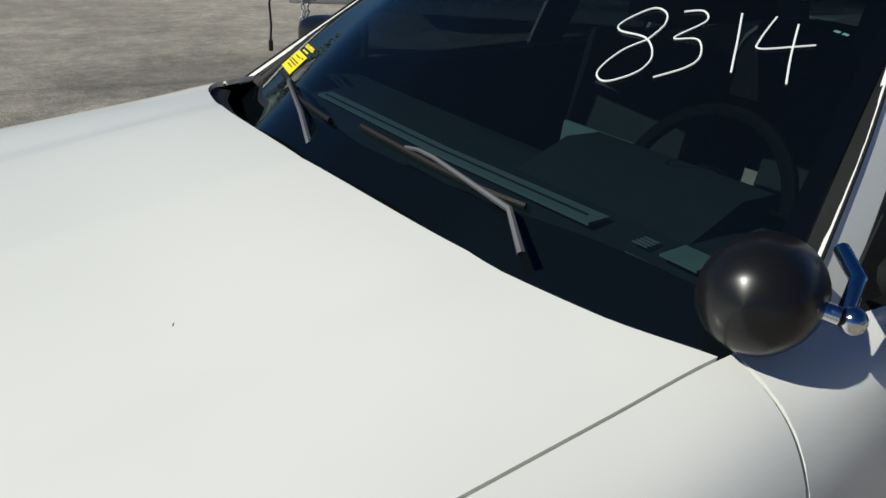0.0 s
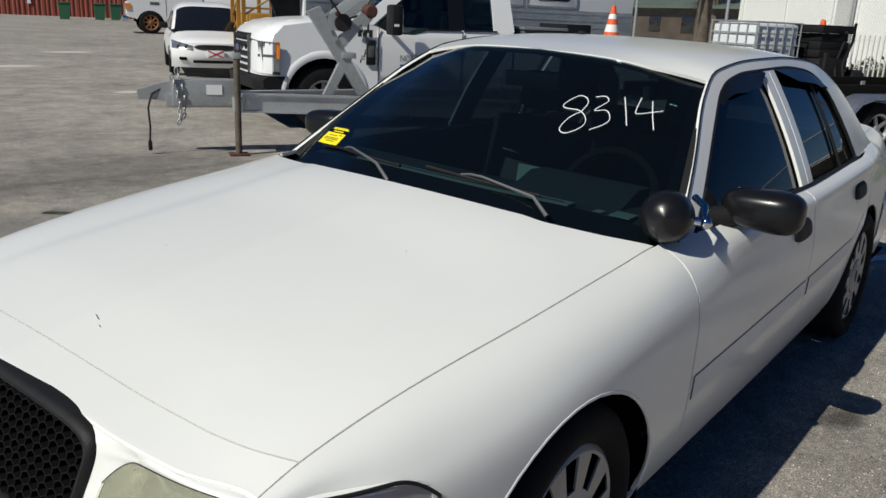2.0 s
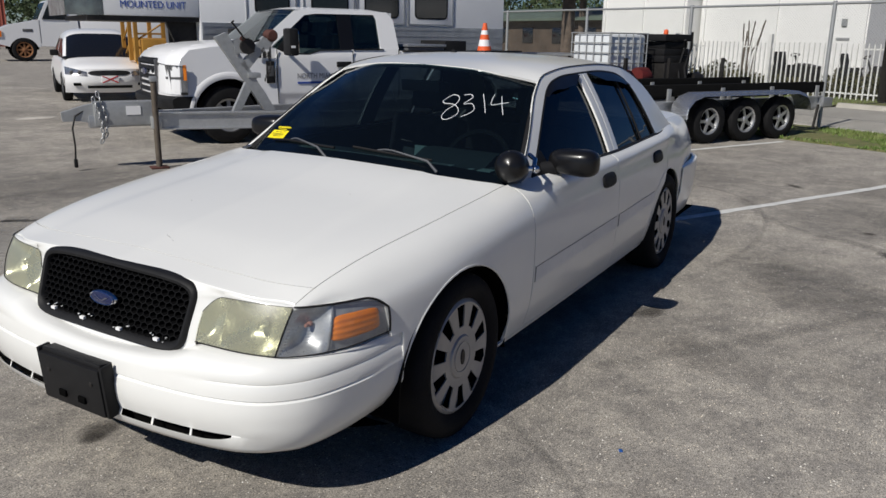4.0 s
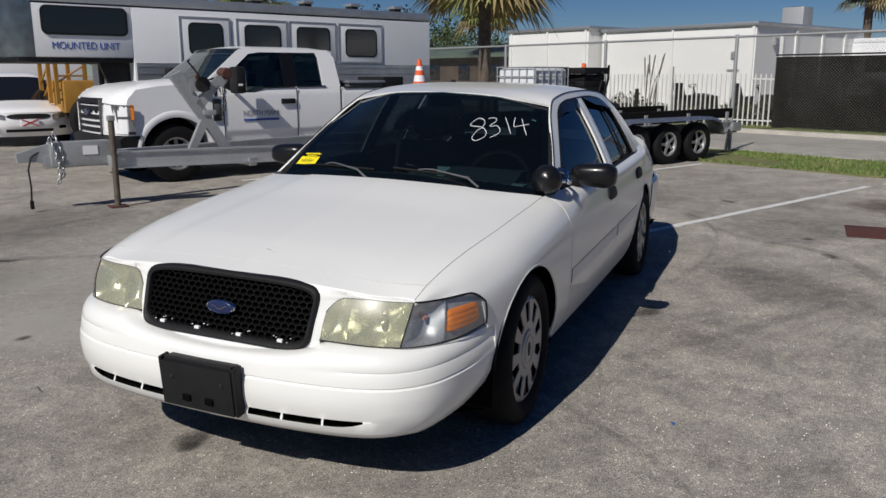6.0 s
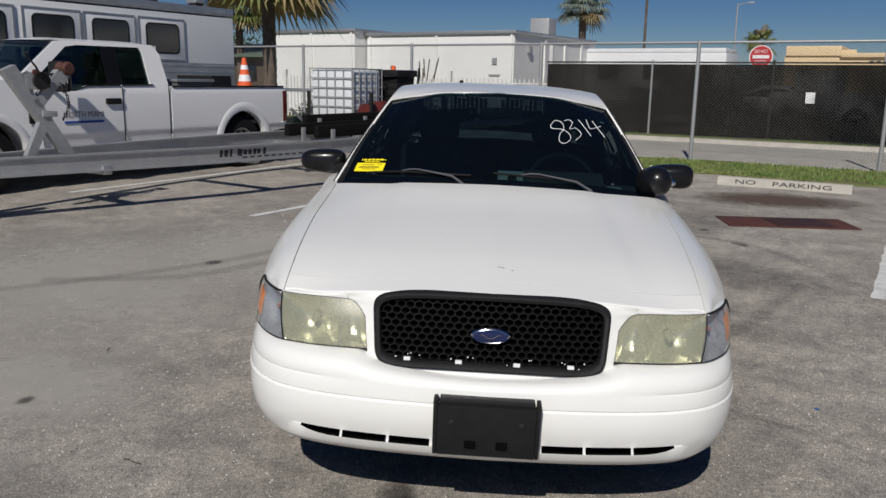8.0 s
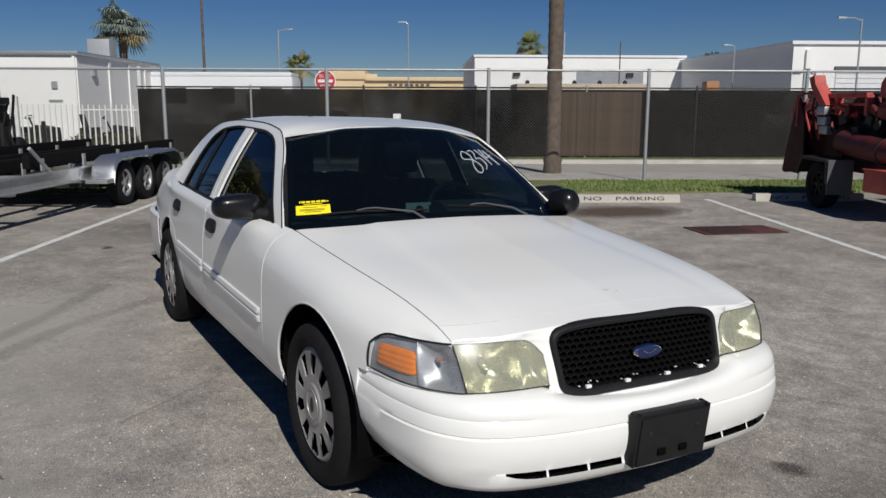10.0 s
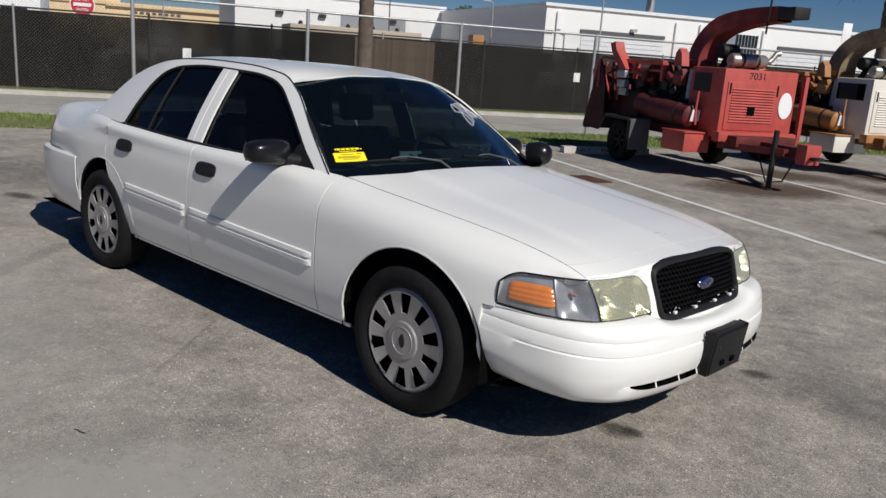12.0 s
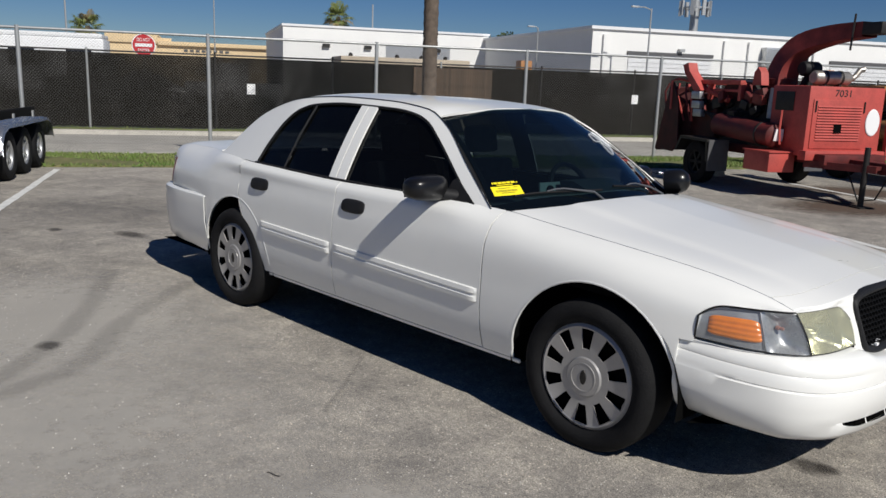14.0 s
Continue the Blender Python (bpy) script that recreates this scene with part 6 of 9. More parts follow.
def pickup(m, label):
    t = thing("pickup_truck", m, label, "truck")
    W = 2.0
    FX0, RX0 = 1.20, 5.48
    # front: bonnet and fenders, the nose bowed in plan
    def face_x(y):
        d = abs(y - 1)
        return 0.33 + 0.10 * d * d + 0.14 * (max(0.0, d - 0.8) / 0.2) ** 2

    o = [(0.30, 0.70), (0.31, 1.10), (0.33, 1.19), (0.40, 1.255), (0.60, 1.335), (1.0, 1.385), (1.55, 1.42), (1.72, 1.42), (1.93, 1.36), (1.93, 0.52)] + arc_cut(FX0, 0.52, 0.50)[::-1] + [(0.55, 0.60)]
    fr = bevelled(prism(B(), o, 0.02, W - 0.02), 0.03, 2, 40)
    for y in (0.07, 0.14, 0.25, 0.40, 0.60, 0.80, 1.0, 1.20, 1.40, 1.60, 1.75, 1.86, 1.93):
        bmesh.ops.bisect_plane(fr, geom=fr.verts[:] + fr.edges[:] + fr.faces[:], plane_co=(0, y, 0), plane_no=(0, 1, 0))
    for v in fr.verts:
        x, y, z = v.co
        d = abs(y - 1)
        if x < 0.72:
            v.co.x = x + (face_x(y) - 0.33) * max(0.0, min(1.0, (0.72 - x) / 0.34))
        if z > 1.02:
            f = (z - 1.02) / 0.38
            v.co.y = 1 + (y - 1) * (1 - 0.055 * f * f)
            if x > 0.38:
                v.co.z = z + 0.035 * f * (1 - d ** 3) - 0.03 * f * max(0.0, d - 0.85) / 0.15
    part("front_body", fr, M_PAINT_T, t)
    for k in (-1, 1):
        part("hood_crease", tube(B(), [(0.50, 1 + k * 0.70, 1.295), (0.80, 1 + k * 0.73, 1.372), (1.5, 1 + k * 0.76, 1.425)], 0.012, 6), M_PAINT_T, t)
    # doors and cab sides, the belt dipping at the front door's mirror
    cab = bevelled(prism(B(), [(1.93, 0.50), (1.93, 1.34), (2.10, 1.265), (2.44, 1.265), (2.62, 1.325), (3.98, 1.345), (3.98, 0.50)], 0.03, W - 0.03), 0.03, 2, 40)
    part("cab_body", side_roll(cab), M_PAINT_T, t)
    part("bulkhead", abox(1.58, 1.95, 0.10, W - 0.10, 1.0, 1.345, 0.02), M_DASH, t)
    for x, z1 in ((1.93, 1.34), (3.16, 1.32), (3.965, 1.34)):
        part("door_gap", abox(x - 0.004, x + 0.004, 0.021, 0.034, 0.56, z1), M_DARK, t)
    # cab: pillars, rails and roof round open windows
    def side_y(z):
        return 1 - 0.95 * (1 - 0.17 * (z - 1.30) / 0.63)

    def side_plate(name, poly, material, d0, d1, label="", bev=0.0):
        for side in (0, 1):
            b = prism(B(), poly, d0, d1)
            if bev:
                bevelled(b, bev)
            for v in b.verts:
                y = side_y(v.co.z) + v.co.y
                v.co.y = y if side == 0 else W - y
            part(name, b, material, t, label)
    side_plate("windscreen_pillar", [(1.62, 1.36), (1.86, 1.36), (2.44, 1.825), (2.42, 1.90), (2.30, 1.89)], M_PAINT_T, 0.0, 0.06, "", 0.008)
    side_plate("roof_rail", [(2.42, 1.90), (2.44, 1.825), (2.62, 1.85), (3.60, 1.855), (3.84, 1.90)], M_PAINT_T, 0.0, 0.06)
    side_plate("door_pillar", [(2.97, 1.30), (3.20, 1.30), (3.20, 1.853), (2.97, 1.853)], M_GLOSSBLACK, 0.004, 0.05, "black door pillar")
    side_plate("rear_pillar", [(3.66, 1.30), (3.99, 1.30), (3.94, 1.78), (3.84, 1.90), (3.60, 1.855), (3.64, 1.78)], M_PAINT_T, 0.0, 0.06, "", 0.008)
    side_plate("side_window", [(1.90, 1.36), (2.10, 1.25), (2.97, 1.25), (2.97, 1.853), (2.62, 1.853), (2.44, 1.828)], M_GLASS_T, 0.018, 0.022, "dark cab window")
    side_plate("rear_side_window", [(3.20, 1.30), (3.66, 1.30), (3.64, 1.78), (3.60, 1.856), (3.20, 1.856)], M_GLASS_T, 0.018, 0.022, "dark cab window")
    side_plate("mirror_sail", [(1.92, 1.31), (2.08, 1.25), (2.20, 1.25), (2.20, 1.50), (2.10, 1.50)], M_TRIM, 0.008, 0.016, "black mirror base")
    rf = B()
    grid(rf, lambda x, y: (x, 1 + y * (0.79 if abs(y) < 1 else 0.79), 1.898 + 0.06 * (1 - y * y) * min(1, (x - 2.2) / 0.3, (3.92 - x) / 0.2)), span(2.28, 3.87, 12), span(-1, 1, 13))
    part("cab_roof", rf, M_PAINT_T, t)
    part("headliner", abox(2.30, 3.78, 0.25, W - 0.25, 1.875, 1.89), M_SEAT, t)
    bkp = B()
    for y0, y1, z0, z1 in ((0.09, 1.91, 1.30, 1.40), (0.22, 1.78, 1.82, 1.89), (0.21, 0.40, 1.40, 1.82), (1.60, 1.79, 1.40, 1.82)):
        box(bkp, 3.87, 3.93, y0, y1, z0, z1)
    part("cab_back", bkp, M_PAINT_T, t)
    part("back_window", abox(3.89, 3.895, 0.40, 1.60, 1.40, 1.82), M_GLASS_T, t)
    part("cab_trim", abox(1.90, 3.80, 0.08, W - 0.08, 1.225, 1.245), M_DASH, t)
    ws = B()
    grid(ws, lambda y, h: (1.62 + 0.70 * h - 0.05 * (1 - (2 * y - 1) ** 2), 1 + (2 * y - 1) * (0.90 - 0.13 * h), 1.375 + 0.535 * h), span(0, 1, 9), span(0.0, 1, 5))
    part("windscreen", ws, M_GLASS_T, t, "pale blue reflecting windscreen")
    for y in (0.045, W - 0.045):
        for path in ([(2.06, y, 1.275), (2.44, y, 1.262), (2.62, y, 1.32), (3.14, y, 1.33)], [(3.18, y, 1.33), (3.70, y, 1.337)]):
            part("window_seal", tube(B(), path, 0.010, 6), M_TRIM, t)
    # load bed with thick sides
    for side in (0, 1):
        o = [(4.0, 0.54), (4.0, 1.315), (6.44, 1.315), (6.48, 1.26), (6.48, 0.60)] + arc_cut(RX0, 0.50, 0.54)[::-1]
        b = bevelled(prism(B(), o, 0.02, 0.13), 0.02, 2, 40)
        if side:
            for v in b.verts:
                v.co.y = W - v.co.y
        bs = part("bed_side", side_roll(b), M_PAINT_T, t)
        y0 = 0.02 if side == 0 else W - 0.02
        sgn = -1 if side == 0 else 1
        for owner, xc, r, wide, zs in ((bs, RX0, 0.50, 0.13, 1.04), (t, FX0, 0.515, 0.10, 0.98)):
            lip = B()
            rows = ((0.0, -0.03), (0.006, 0.006), (0.30, 0.012), (0.75, 0.010), (1.0, -0.006))
            grid(lip, lambda a, i: (xc - (r + wide * rows[i][0]) * math.cos(a), y0 + sgn * rows[i][1], 0.42 + (r + wide * rows[i][0]) * zs * math.sin(a)), span(0.16, math.pi - 0.16, 29), range(5))
            part("wheel_arch_flare", lip, M_PAINT_T, owner)
        part("tail_lamp", abox(6.41, 6.50, y0 - 0.015, y0 + 0.02, 0.72, 1.24, 0.006), M_TAILRED, t, "red tail lamp")
        part("bed_rail_cap", abox(4.04, 6.44, min(y0, y0 - sgn * 0.11), max(y0, y0 - sgn * 0.11), 1.30, 1.325, 0.006), M_TRIM, t)
    part("bed_floor", abox(4.02, 6.44, 0.12, W - 0.12, 0.70, 0.76), M_GREYDARK, t)
    part("bed_front", abox(4.02, 4.08, 0.12, W - 0.12, 0.74, 1.28), M_PAINT_T, t)
    part("tailgate", abox(6.40, 6.47, 0.13, W - 0.13, 0.72, 1.28, 0.01), M_PAINT_T, t)
    part("rear_bumper", abox(6.44, 6.62, 0.05, W - 0.05, 0.50, 0.68, 0.03), M_CHROME, t)
    part("chassis", abox(0.6, 6.3, 0.45, W - 0.45, 0.42, 0.62), M_DARK, t)
    part("underbody_lining", abox(0.62, 6.2, 0.32, W - 0.18, 0.5, 0.98), M_DARK, t)
    # nose
    gb2 = B()
    grid(gb2, lambda y, z: (face_x(y) - 0.022 + 0.02 * max(0, z - 1.1) / 0.1, y, z), span(0.50, 1.50, 15), (0.68, 0.80, 1.0, 1.12, 1.20))
    gp = part("grille", gb2, M_TRIM, t, "black slatted grille", solid=0.03)
    for z, h in ((0.76, 0.030), (0.85, 0.022), (0.94, 0.030), (1.06, 0.030), (1.15, 0.026)):
        sl = B()
        grid(sl, lambda y, i: (face_x(y) - (0.030, 0.052, 0.046, 0.030)[i], y, z + h * (-1, -0.7, 0.8, 1)[i]), span(0.52, 1.48, 15), range(4))
        part("slat", sl, M_TRIM, gp, solid=0.004)
    for y in (0.52, 1.48):
        part("grille_end", abox(face_x(y) - 0.05, face_x(y), y - 0.025, y + 0.025, 0.70, 1.18, 0.012), M_GREYDARK, gp)
    bd = lathe(B(), [(0, -0.012), (0.9, -0.01), (1, 0.0)], 24, "x")
    bmesh.ops.scale(bd, vec=(1, 0.12, 0.05), verts=bd.verts)
    part("badge", bd, M_EMBLEM, gp, at=pose(0.272, 1.0, 1.0))
    for side in (0, 1):
        def lens(y, x, off):
            return (x - off * 0.5, (y - off) if side == 0 else W - (y - off))

        def lamp_plan(a, off=0.0):
            """Across the face from the grille, then back along the fender."""
            y = 0.46 - 0.43 * min(1.0, a / 0.7)
            x = face_x(y) - 0.016
            if a > 0.7:
                f = (a - 0.7) / 0.3
                x, y = face_x(0.03) - 0.016 + 0.095 * f, 0.03 - 0.030 * math.sin(f * 1.57)
            return lens(y, x, off)

        hb2 = B()
        grid(hb2, lambda a, h: lamp_plan(a) + ((0.74 - 0.03 * a) + 0.40 * h - 0.012 * a * h,), span(0, 1, 23), span(0, 1, 6))
        hl = part("headlamp", hb2, M_LAMPCHROME, t, "tall chrome headlamp with dark bezel", solid=0.02)
        for a0, a1, z0, z1, m2, off, nm, lb in ((0.86, 1.0, 0.91, 1.115, M_AMBER, 0.004, "indicator", "amber side marker"), (0.0, 0.045, 0.75, 1.13, M_GREYDARK, 0.004, "bezel", ""), (0.50, 0.56, 0.78, 1.10, M_GREYDARK, 0.004, "lamp_rib", ""), (0.05, 0.86, 0.925, 0.955, M_GREYDARK, 0.005, "lamp_divider", ""), (0.0, 1.0, 0.715, 0.748, M_TRIM, 0.005, "bezel", "")):
            pb = B()
            grid(pb, lambda a, z: lamp_plan(a, off) + (z,), span(a0, a1, 12), (z0, z1))
            part(nm, pb, m2, hl, lb, solid=0.004)
    bp = B()
    prof = ((0.50, 0.02), (0.53, 0.09), (0.60, 0.11), (0.655, 0.10), (0.69, 0.03), (0.69, -0.06))

    def bumper_plan(a, off):
        y = 1 - 0.99 * math.copysign(min(1.0, abs(a) / 0.8) ** 0.9, a)
        x = face_x(max(0.05, min(1.95, y))) - off
        if abs(a) > 0.8:
            x = face_x(0.05) - off * (1 - (abs(a) - 0.8) / 0.2) + 0.20 * (abs(a) - 0.8) / 0.2
        return x, y
    grid(bp, lambda a, i: bumper_plan(a, prof[i][1]) + (prof[i][0],), span(-1, 1, 41), range(6))
    part("front_bumper", bp, M_TRIM, t, "black steel bumper", solid=0.02)
    part("air_dam", abox(0.40, 0.62, 0.15, W - 0.15, 0.36, 0.55, 0.03), M_DARK, t)
    # near-side details
    for i in range(3):
        part("number_bar", abox(1.64 + 0.075 * i, 1.69 + 0.075 * i, 0.016, 0.026, 1.21, 1.30), M_BLACKINK, t)
    vn = part("fender_vent", abox(1.755, 1.885, 0.004, 0.03, 0.85, 1.17, 0.014), M_TRIM, t, "dark fender vent with chrome edge")
    part("vent_badge", abox(1.775, 1.865, -0.002, 0.008, 0.95, 1.10, 0.006), M_GREYDARK, vn)
    part("vent_edge", abox(1.880, 1.895, 0.0, 0.03, 0.86, 1.16, 0.004), M_CHROME, vn)
    for x in (3.0,):
        part("door_handle", abox(x - 0.12, x + 0.12, -0.005, 0.035, 1.075, 1.155, 0.015), M_TRIM, t, "black door handle")
    part("rocker", abox(1.68, 3.95, 0.03, 0.10, 0.44, 0.52, 0.01), M_GREYDARK, t)
    for side in (0, 1):
        sg = -1 if side == 0 else 1
        y = 0.03 if side == 0 else W - 0.03
        mi = part("door_mirror", abox(-0.09, 0.06, -0.13, 0.13, -0.19, 0.19, 0.04), M_TRIM, t, "tall black towing mirror", at=pose(2.06, y + sg * 0.27, 1.44))
        part("mirror_badge", abox(-0.065, 0.0, -0.135, -0.128, -0.08, -0.05), M_SIGNWHITE, mi)
        part("mirror_glass", abox(0.058, 0.064, -0.10, 0.10, -0.15, 0.15, 0.01), M_CHROME, mi)
        part("mirror_arm", tube(B(), [(0, -sg * 0.1, -0.10), (0, -sg * 0.25, -0.12)], 0.03, 8), M_TRIM, mi)
    lg = text_part("door_lettering", "NORTH MIAMI", 0.115, M_DOORINK, t, pose(2.535, 0.024, 0.945, 90, 0, 0), 0.001, 0.59)
    part("door_lettering_bar", abox(2.24, 2.83, 0.020, 0.026, 0.835, 0.865), M_BLUEINK, t, "small blue bar lettering")
    for x, y in ((FX0, 0.17), (FX0, W - 0.17), (RX0, 0.19), (RX0, W - 0.19)):
        road_wheel(t, x, y, 0.41, 0.26, -1 if y < 1 else 1, 0.23, 8, M_STEELRIM)
    for y in (0.5, 1.5):
        s = part("seat", abox(-0.07, 0.09, -0.24, 0.24, 0, 0.55, 0.05), M_SEAT, t, at=pose(2.95, y, 1.0, 0, 8, 0))
        part("headrest", abox(-0.05, 0.05, -0.12, 0.12, 0.58, 0.76, 0.03), M_SEAT, s)
    return t


M_GLASS_T = glass("cab glass", (0.40, 0.46, 0.46), 0.035)
M_TAILRED = mat("dark red lens", (0.10, 0.006, 0.006), 0.25, var=0.2, scale=40, coat=0.4)
M_DOORINK = mat("grey vinyl lettering", (0.20, 0.20, 0.21), 0.6)
truck = pickup(lot(0.86, 9.36), "white extended-cab pickup truck parked beside boat trailer")

# load on the bed
cr = thing("tool_rack", lot(5.35, 10.2, 0.76), "black plastic crates and tool box in pickup bed", "tool box")
part("box", abox(-0.35, 0.35, -0.8, 0.7, 0, 0.62, 0.03), M_GREYDARK, cr)
part("crate", abox(0.42, 0.85, -0.7, 0.1, 0, 0.72, 0.02), M_TRIM, cr)
part("lid", abox(-0.37, 0.37, -0.82, 0.72, 0.62, 0.66, 0.01), M_ALU, cr)


def cone(m):
    c = thing("traffic_cone", m, "orange traffic cone with two white bands", "cone")
    part("base", abox(-0.16, 0.16, -0.16, 0.16, 0, 0.03, 0.01), M_CONE, c)
    r = lambda z: 0.115 - 0.09 * (z - 0.03) / 0.44
    for a, b, mt in ((0.03, 0.15, M_CONE), (0.15, 0.24, M_SIGNWHITE), (0.24, 0.31, M_CONE), (0.31, 0.37, M_SIGNWHITE), (0.37, 0.47, M_CONE)):
        part("band", lathe(B(), [(r(a), a), (r(b), b)] + ([(0.0, b)] if b > 0.46 else []), 20, "z"), mt, c, "orange band" if mt is M_CONE else "white reflective band")
    return c


solo("load_crate", abox(-0.22, 0.22, -0.22, 0.22, 0.0, 0.45, 0.02), M_TRIM, "black plastic crate under the traffic cone", "crate", lot(6.75, 9.75, 0.76))
cone(lot(6.75, 9.75, 1.21) @ Matrix.Scale(1.22, 4))

# ---- horse trailer: x rearward, y inward from its near side ----
ht = thing("horse_trailer", lot(0.45, 12.3), "long white and silver gooseneck horse trailer with dark windows", "trailer")
L, HW2, TOP = 8.6, 2.4, 2.82
part("body", abox(2.1, L, 0, HW2, 0.55, 2.64, 0.02), M_WHITE, ht)
part("gooseneck", abox(0.55, 2.098, 0, HW2, 1.80, 2.64, 0.02), M_WHITE, ht)
M_NOSE = mat("polished dark steel sheet", (0.36, 0.35, 0.34), 0.16, metal=0.9, var=0.5, scale=5, rvar=0.08)
nb = B()
grid(nb, lambda a, z: (0.549 - 0.5 * math.cos(a), (0.0 + 0.5 * (1 - math.sin(a))) if a < 1.58 else HW2, z), span(math.pi / 2, 0.0, 9), (1.80, 2.82))
part("nose", nb, M_NOSE, ht, "polished rounded nose")
part("nose_front", abox(0.049, 0.06, 0.5, HW2, 1.80, 2.82), M_NOSE, ht)
part("roof_rail", abox(0.4, L + 0.01, -0.012, HW2 + 0.012, 2.66, TOP, 0.02), M_ALU, ht, "dull grey roof rail")
part("silver_skirt", abox(2.13, L - 0.02, -0.01, 0.0, 0.55, 1.72), M_ALU, ht, "silver lower panel")
for z in span(0.7, 1.66, 9):
    part("rib", abox(2.15, L - 0.04, -0.018, -0.01, z - 0.008, z + 0.008), M_ALU, ht)
part("neck_brace", bevelled(prism(B(), [(1.55, 1.80), (2.13, 1.80), (2.13, 0.7), (2.0, 0.7)], 0.25, 0.35), 0.01), M_STEELDARK, ht)
part("neck_underside", abox(0.3, 2.1, 0.05, HW2 - 0.05, 1.72, 1.80), M_STEELDARK, ht)
part("loudspeaker_horn", abox(2.2, 2.5, 0.30, 0.6, 0.55, 1.45), M_WHITE, ht)


def slid_window(x0, x1, z0, z1, parent, frame=True):
    w = part("window", B(), M_TRIM, parent, "dark tinted window in rounded frame")
    r = 0.07
    def rounded(k):
        pts = []
        for cx, cz, a0 in ((x1 - r, z1 - r, 0), (x0 + r, z1 - r, 90), (x0 + r, z0 + r, 180), (x1 - r, z0 + r, 270)):
            for a in span(a0, a0 + 90, 5):
                pts.append((cx + (r + k) * math.cos(radians(a)), cz + (r + k) * math.sin(radians(a))))
        return pts
    part("frame", prism(B(), rounded(0.03), -0.020, -0.004), M_TRIM, w)
    part("pane", prism(B(), rounded(0.0), -0.024, -0.018), M_GLASSBLACK, w)
    return w


M_GLASSBLACK = mat("dark smoked glass", (0.010, 0.011, 0.013), 0.08, coat=0.5)
slid_window(0.70, 2.0, 2.18, 2.58, ht)
text_part("lettering", "MOUNTED UNIT", 0.16, M_BLUEINK, ht, pose(1.34, -0.006, 1.98, 90, 0, 0), 0.002, 1.06, "blue lettering")
for x0, x1, z0, z1 in ((2.95, 3.85, 0.75, 2.50), (4.03, 5.03, 1.78, 2.50), (5.13, 6.13, 1.78, 2.50), (6.25, 7.27, 1.78, 2.50)):
    d = part("side_door" if z0 < 1 else "drop_window", abox(x0, x1, -0.014, -0.001, z0, z1, 0.004), M_WHITE, ht)
    fr = B()
    for a, b2, c, e in ((x0 - 0.03, x0, z0 - 0.03, z1 + 0.03), (x1, x1 + 0.03, z0 - 0.03, z1 + 0.03), (x0, x1, z1, z1 + 0.03), (x0, x1, z0 - 0.03, z0)):
        box(fr, a, b2, -0.022, 0.0, c, e)
    part("door_trim", fr, M_ALU, d)
    slid_window(x0 + 0.16, x1 - 0.14, 1.90, 2.40, d)
for x in (3.4, 4.5, 5.6, 6.7, 7.8):
    v = part("roof_vent", abox(x - 0.12, x + 0.12, 0.05, 0.35, TOP + 0.06, TOP + 0.12, 0.02), M_ALU, ht)
    part("vent_neck", abox(x - 0.08, x + 0.08, 0.09, 0.31, TOP, TOP + 0.06), M_STEELDARK, v)
part("air_conditioner", abox(2.3, 3.0, 0.9, 1.6, TOP, TOP + 0.28, 0.08), M_WHITE, ht)
for x in (6.2, 7.2):
    road_wheel(ht, x, 0.12, 0.38, 0.22, -1, 0.2, 6, M_STEELRIM)
    road_wheel(ht, x, HW2 - 0.12, 0.38, 0.22, 1, 0.2, 6, M_STEELRIM)
part("landing_leg", tube(B(), [(1.9, 1.2, 0), (1.9, 1.2, 1.75)], 0.05, 8), M_STEELDARK, ht)

M_TREAD = mat("bright tread plate", (0.68, 0.69, 0.70), 0.25, metal=0.85, var=0.3, scale=30, bump=0.5, bscale=90)
# ---- boat trailer: x rearward from its coupler ----
M_JACK = mat("weathered brown steel", (0.16, 0.13, 0.10), 0.7, metal=0.2, var=0.5, scale=12)
bt = thing("boat_trailer", lot(-0.06, 7.97, 0, -3.2), "empty galvanised triple-axle boat trailer with black bunks", "trailer")


def ibeam(pts, z0, z1, flange=0.05, web=0.012):
    """A bent I-beam as one closed skin along plan points."""
    sec = [(-flange, z0), (flange, z0), (flange, z0 + 0.02), (web, z0 + 0.02), (web, z1 - 0.02), (flange, z1 - 0.02), (flange, z1), (-flange, z1), (-flange, z1 - 0.02), (-web, z1 - 0.02), (-web, z0 + 0.02), (-flange, z0 + 0.02)]
    b = B()
    P = [Vector((p[0], p[1], 0)) for p in pts]
    rows = []
    for i, p in enumerate(P):
        d = (P[min(i + 1, len(P) - 1)] - P[max(i - 1, 0)]).normalized()
        n = Vector((-d.y, d.x, 0))
        rows.append([b.verts.new(p + n * o + Vector((0, 0, z))) for o, z in sec])
    for r, q in zip(rows, rows[1:]):
        for k in range(12):
            b.faces.new((r[k], r[(k + 1) % 12], q[(k + 1) % 12], q[k]))
    b.faces.new(rows[0])
    b.faces.new(rows[-1][::-1])
    return b


for k in (-1, 1):
    part("side_rail", ibeam([(0.75, k * 0.12), (3.6, k * 0.72), (5.2, k * 0.90), (11.75, k * 0.90)], 0.44, 0.64), M_ALU, bt)
part("tongue", abox(0.0, 1.35, -0.07, 0.07, 0.48, 0.62, 0.008), M_ALU, bt)
part("tongue_box", abox(0.06, 0.72, -0.11, 0.11, 0.50, 0.77, 0.01), M_GALV, bt)
part("coupler", bevelled(prism(B(), [(-0.27, 0.56), (-0.28, 0.66), (-0.20, 0.68), (-0.08, 0.72), (0.10, 0.76), (0.10, 0.52), (-0.10, 0.56)], -0.05, 0.05), 0.015), M_GALV, bt)
part("data_plate", abox(0.40, 0.56, -0.118, -0.112, 0.62, 0.72), M_SIGNWHITE, bt)
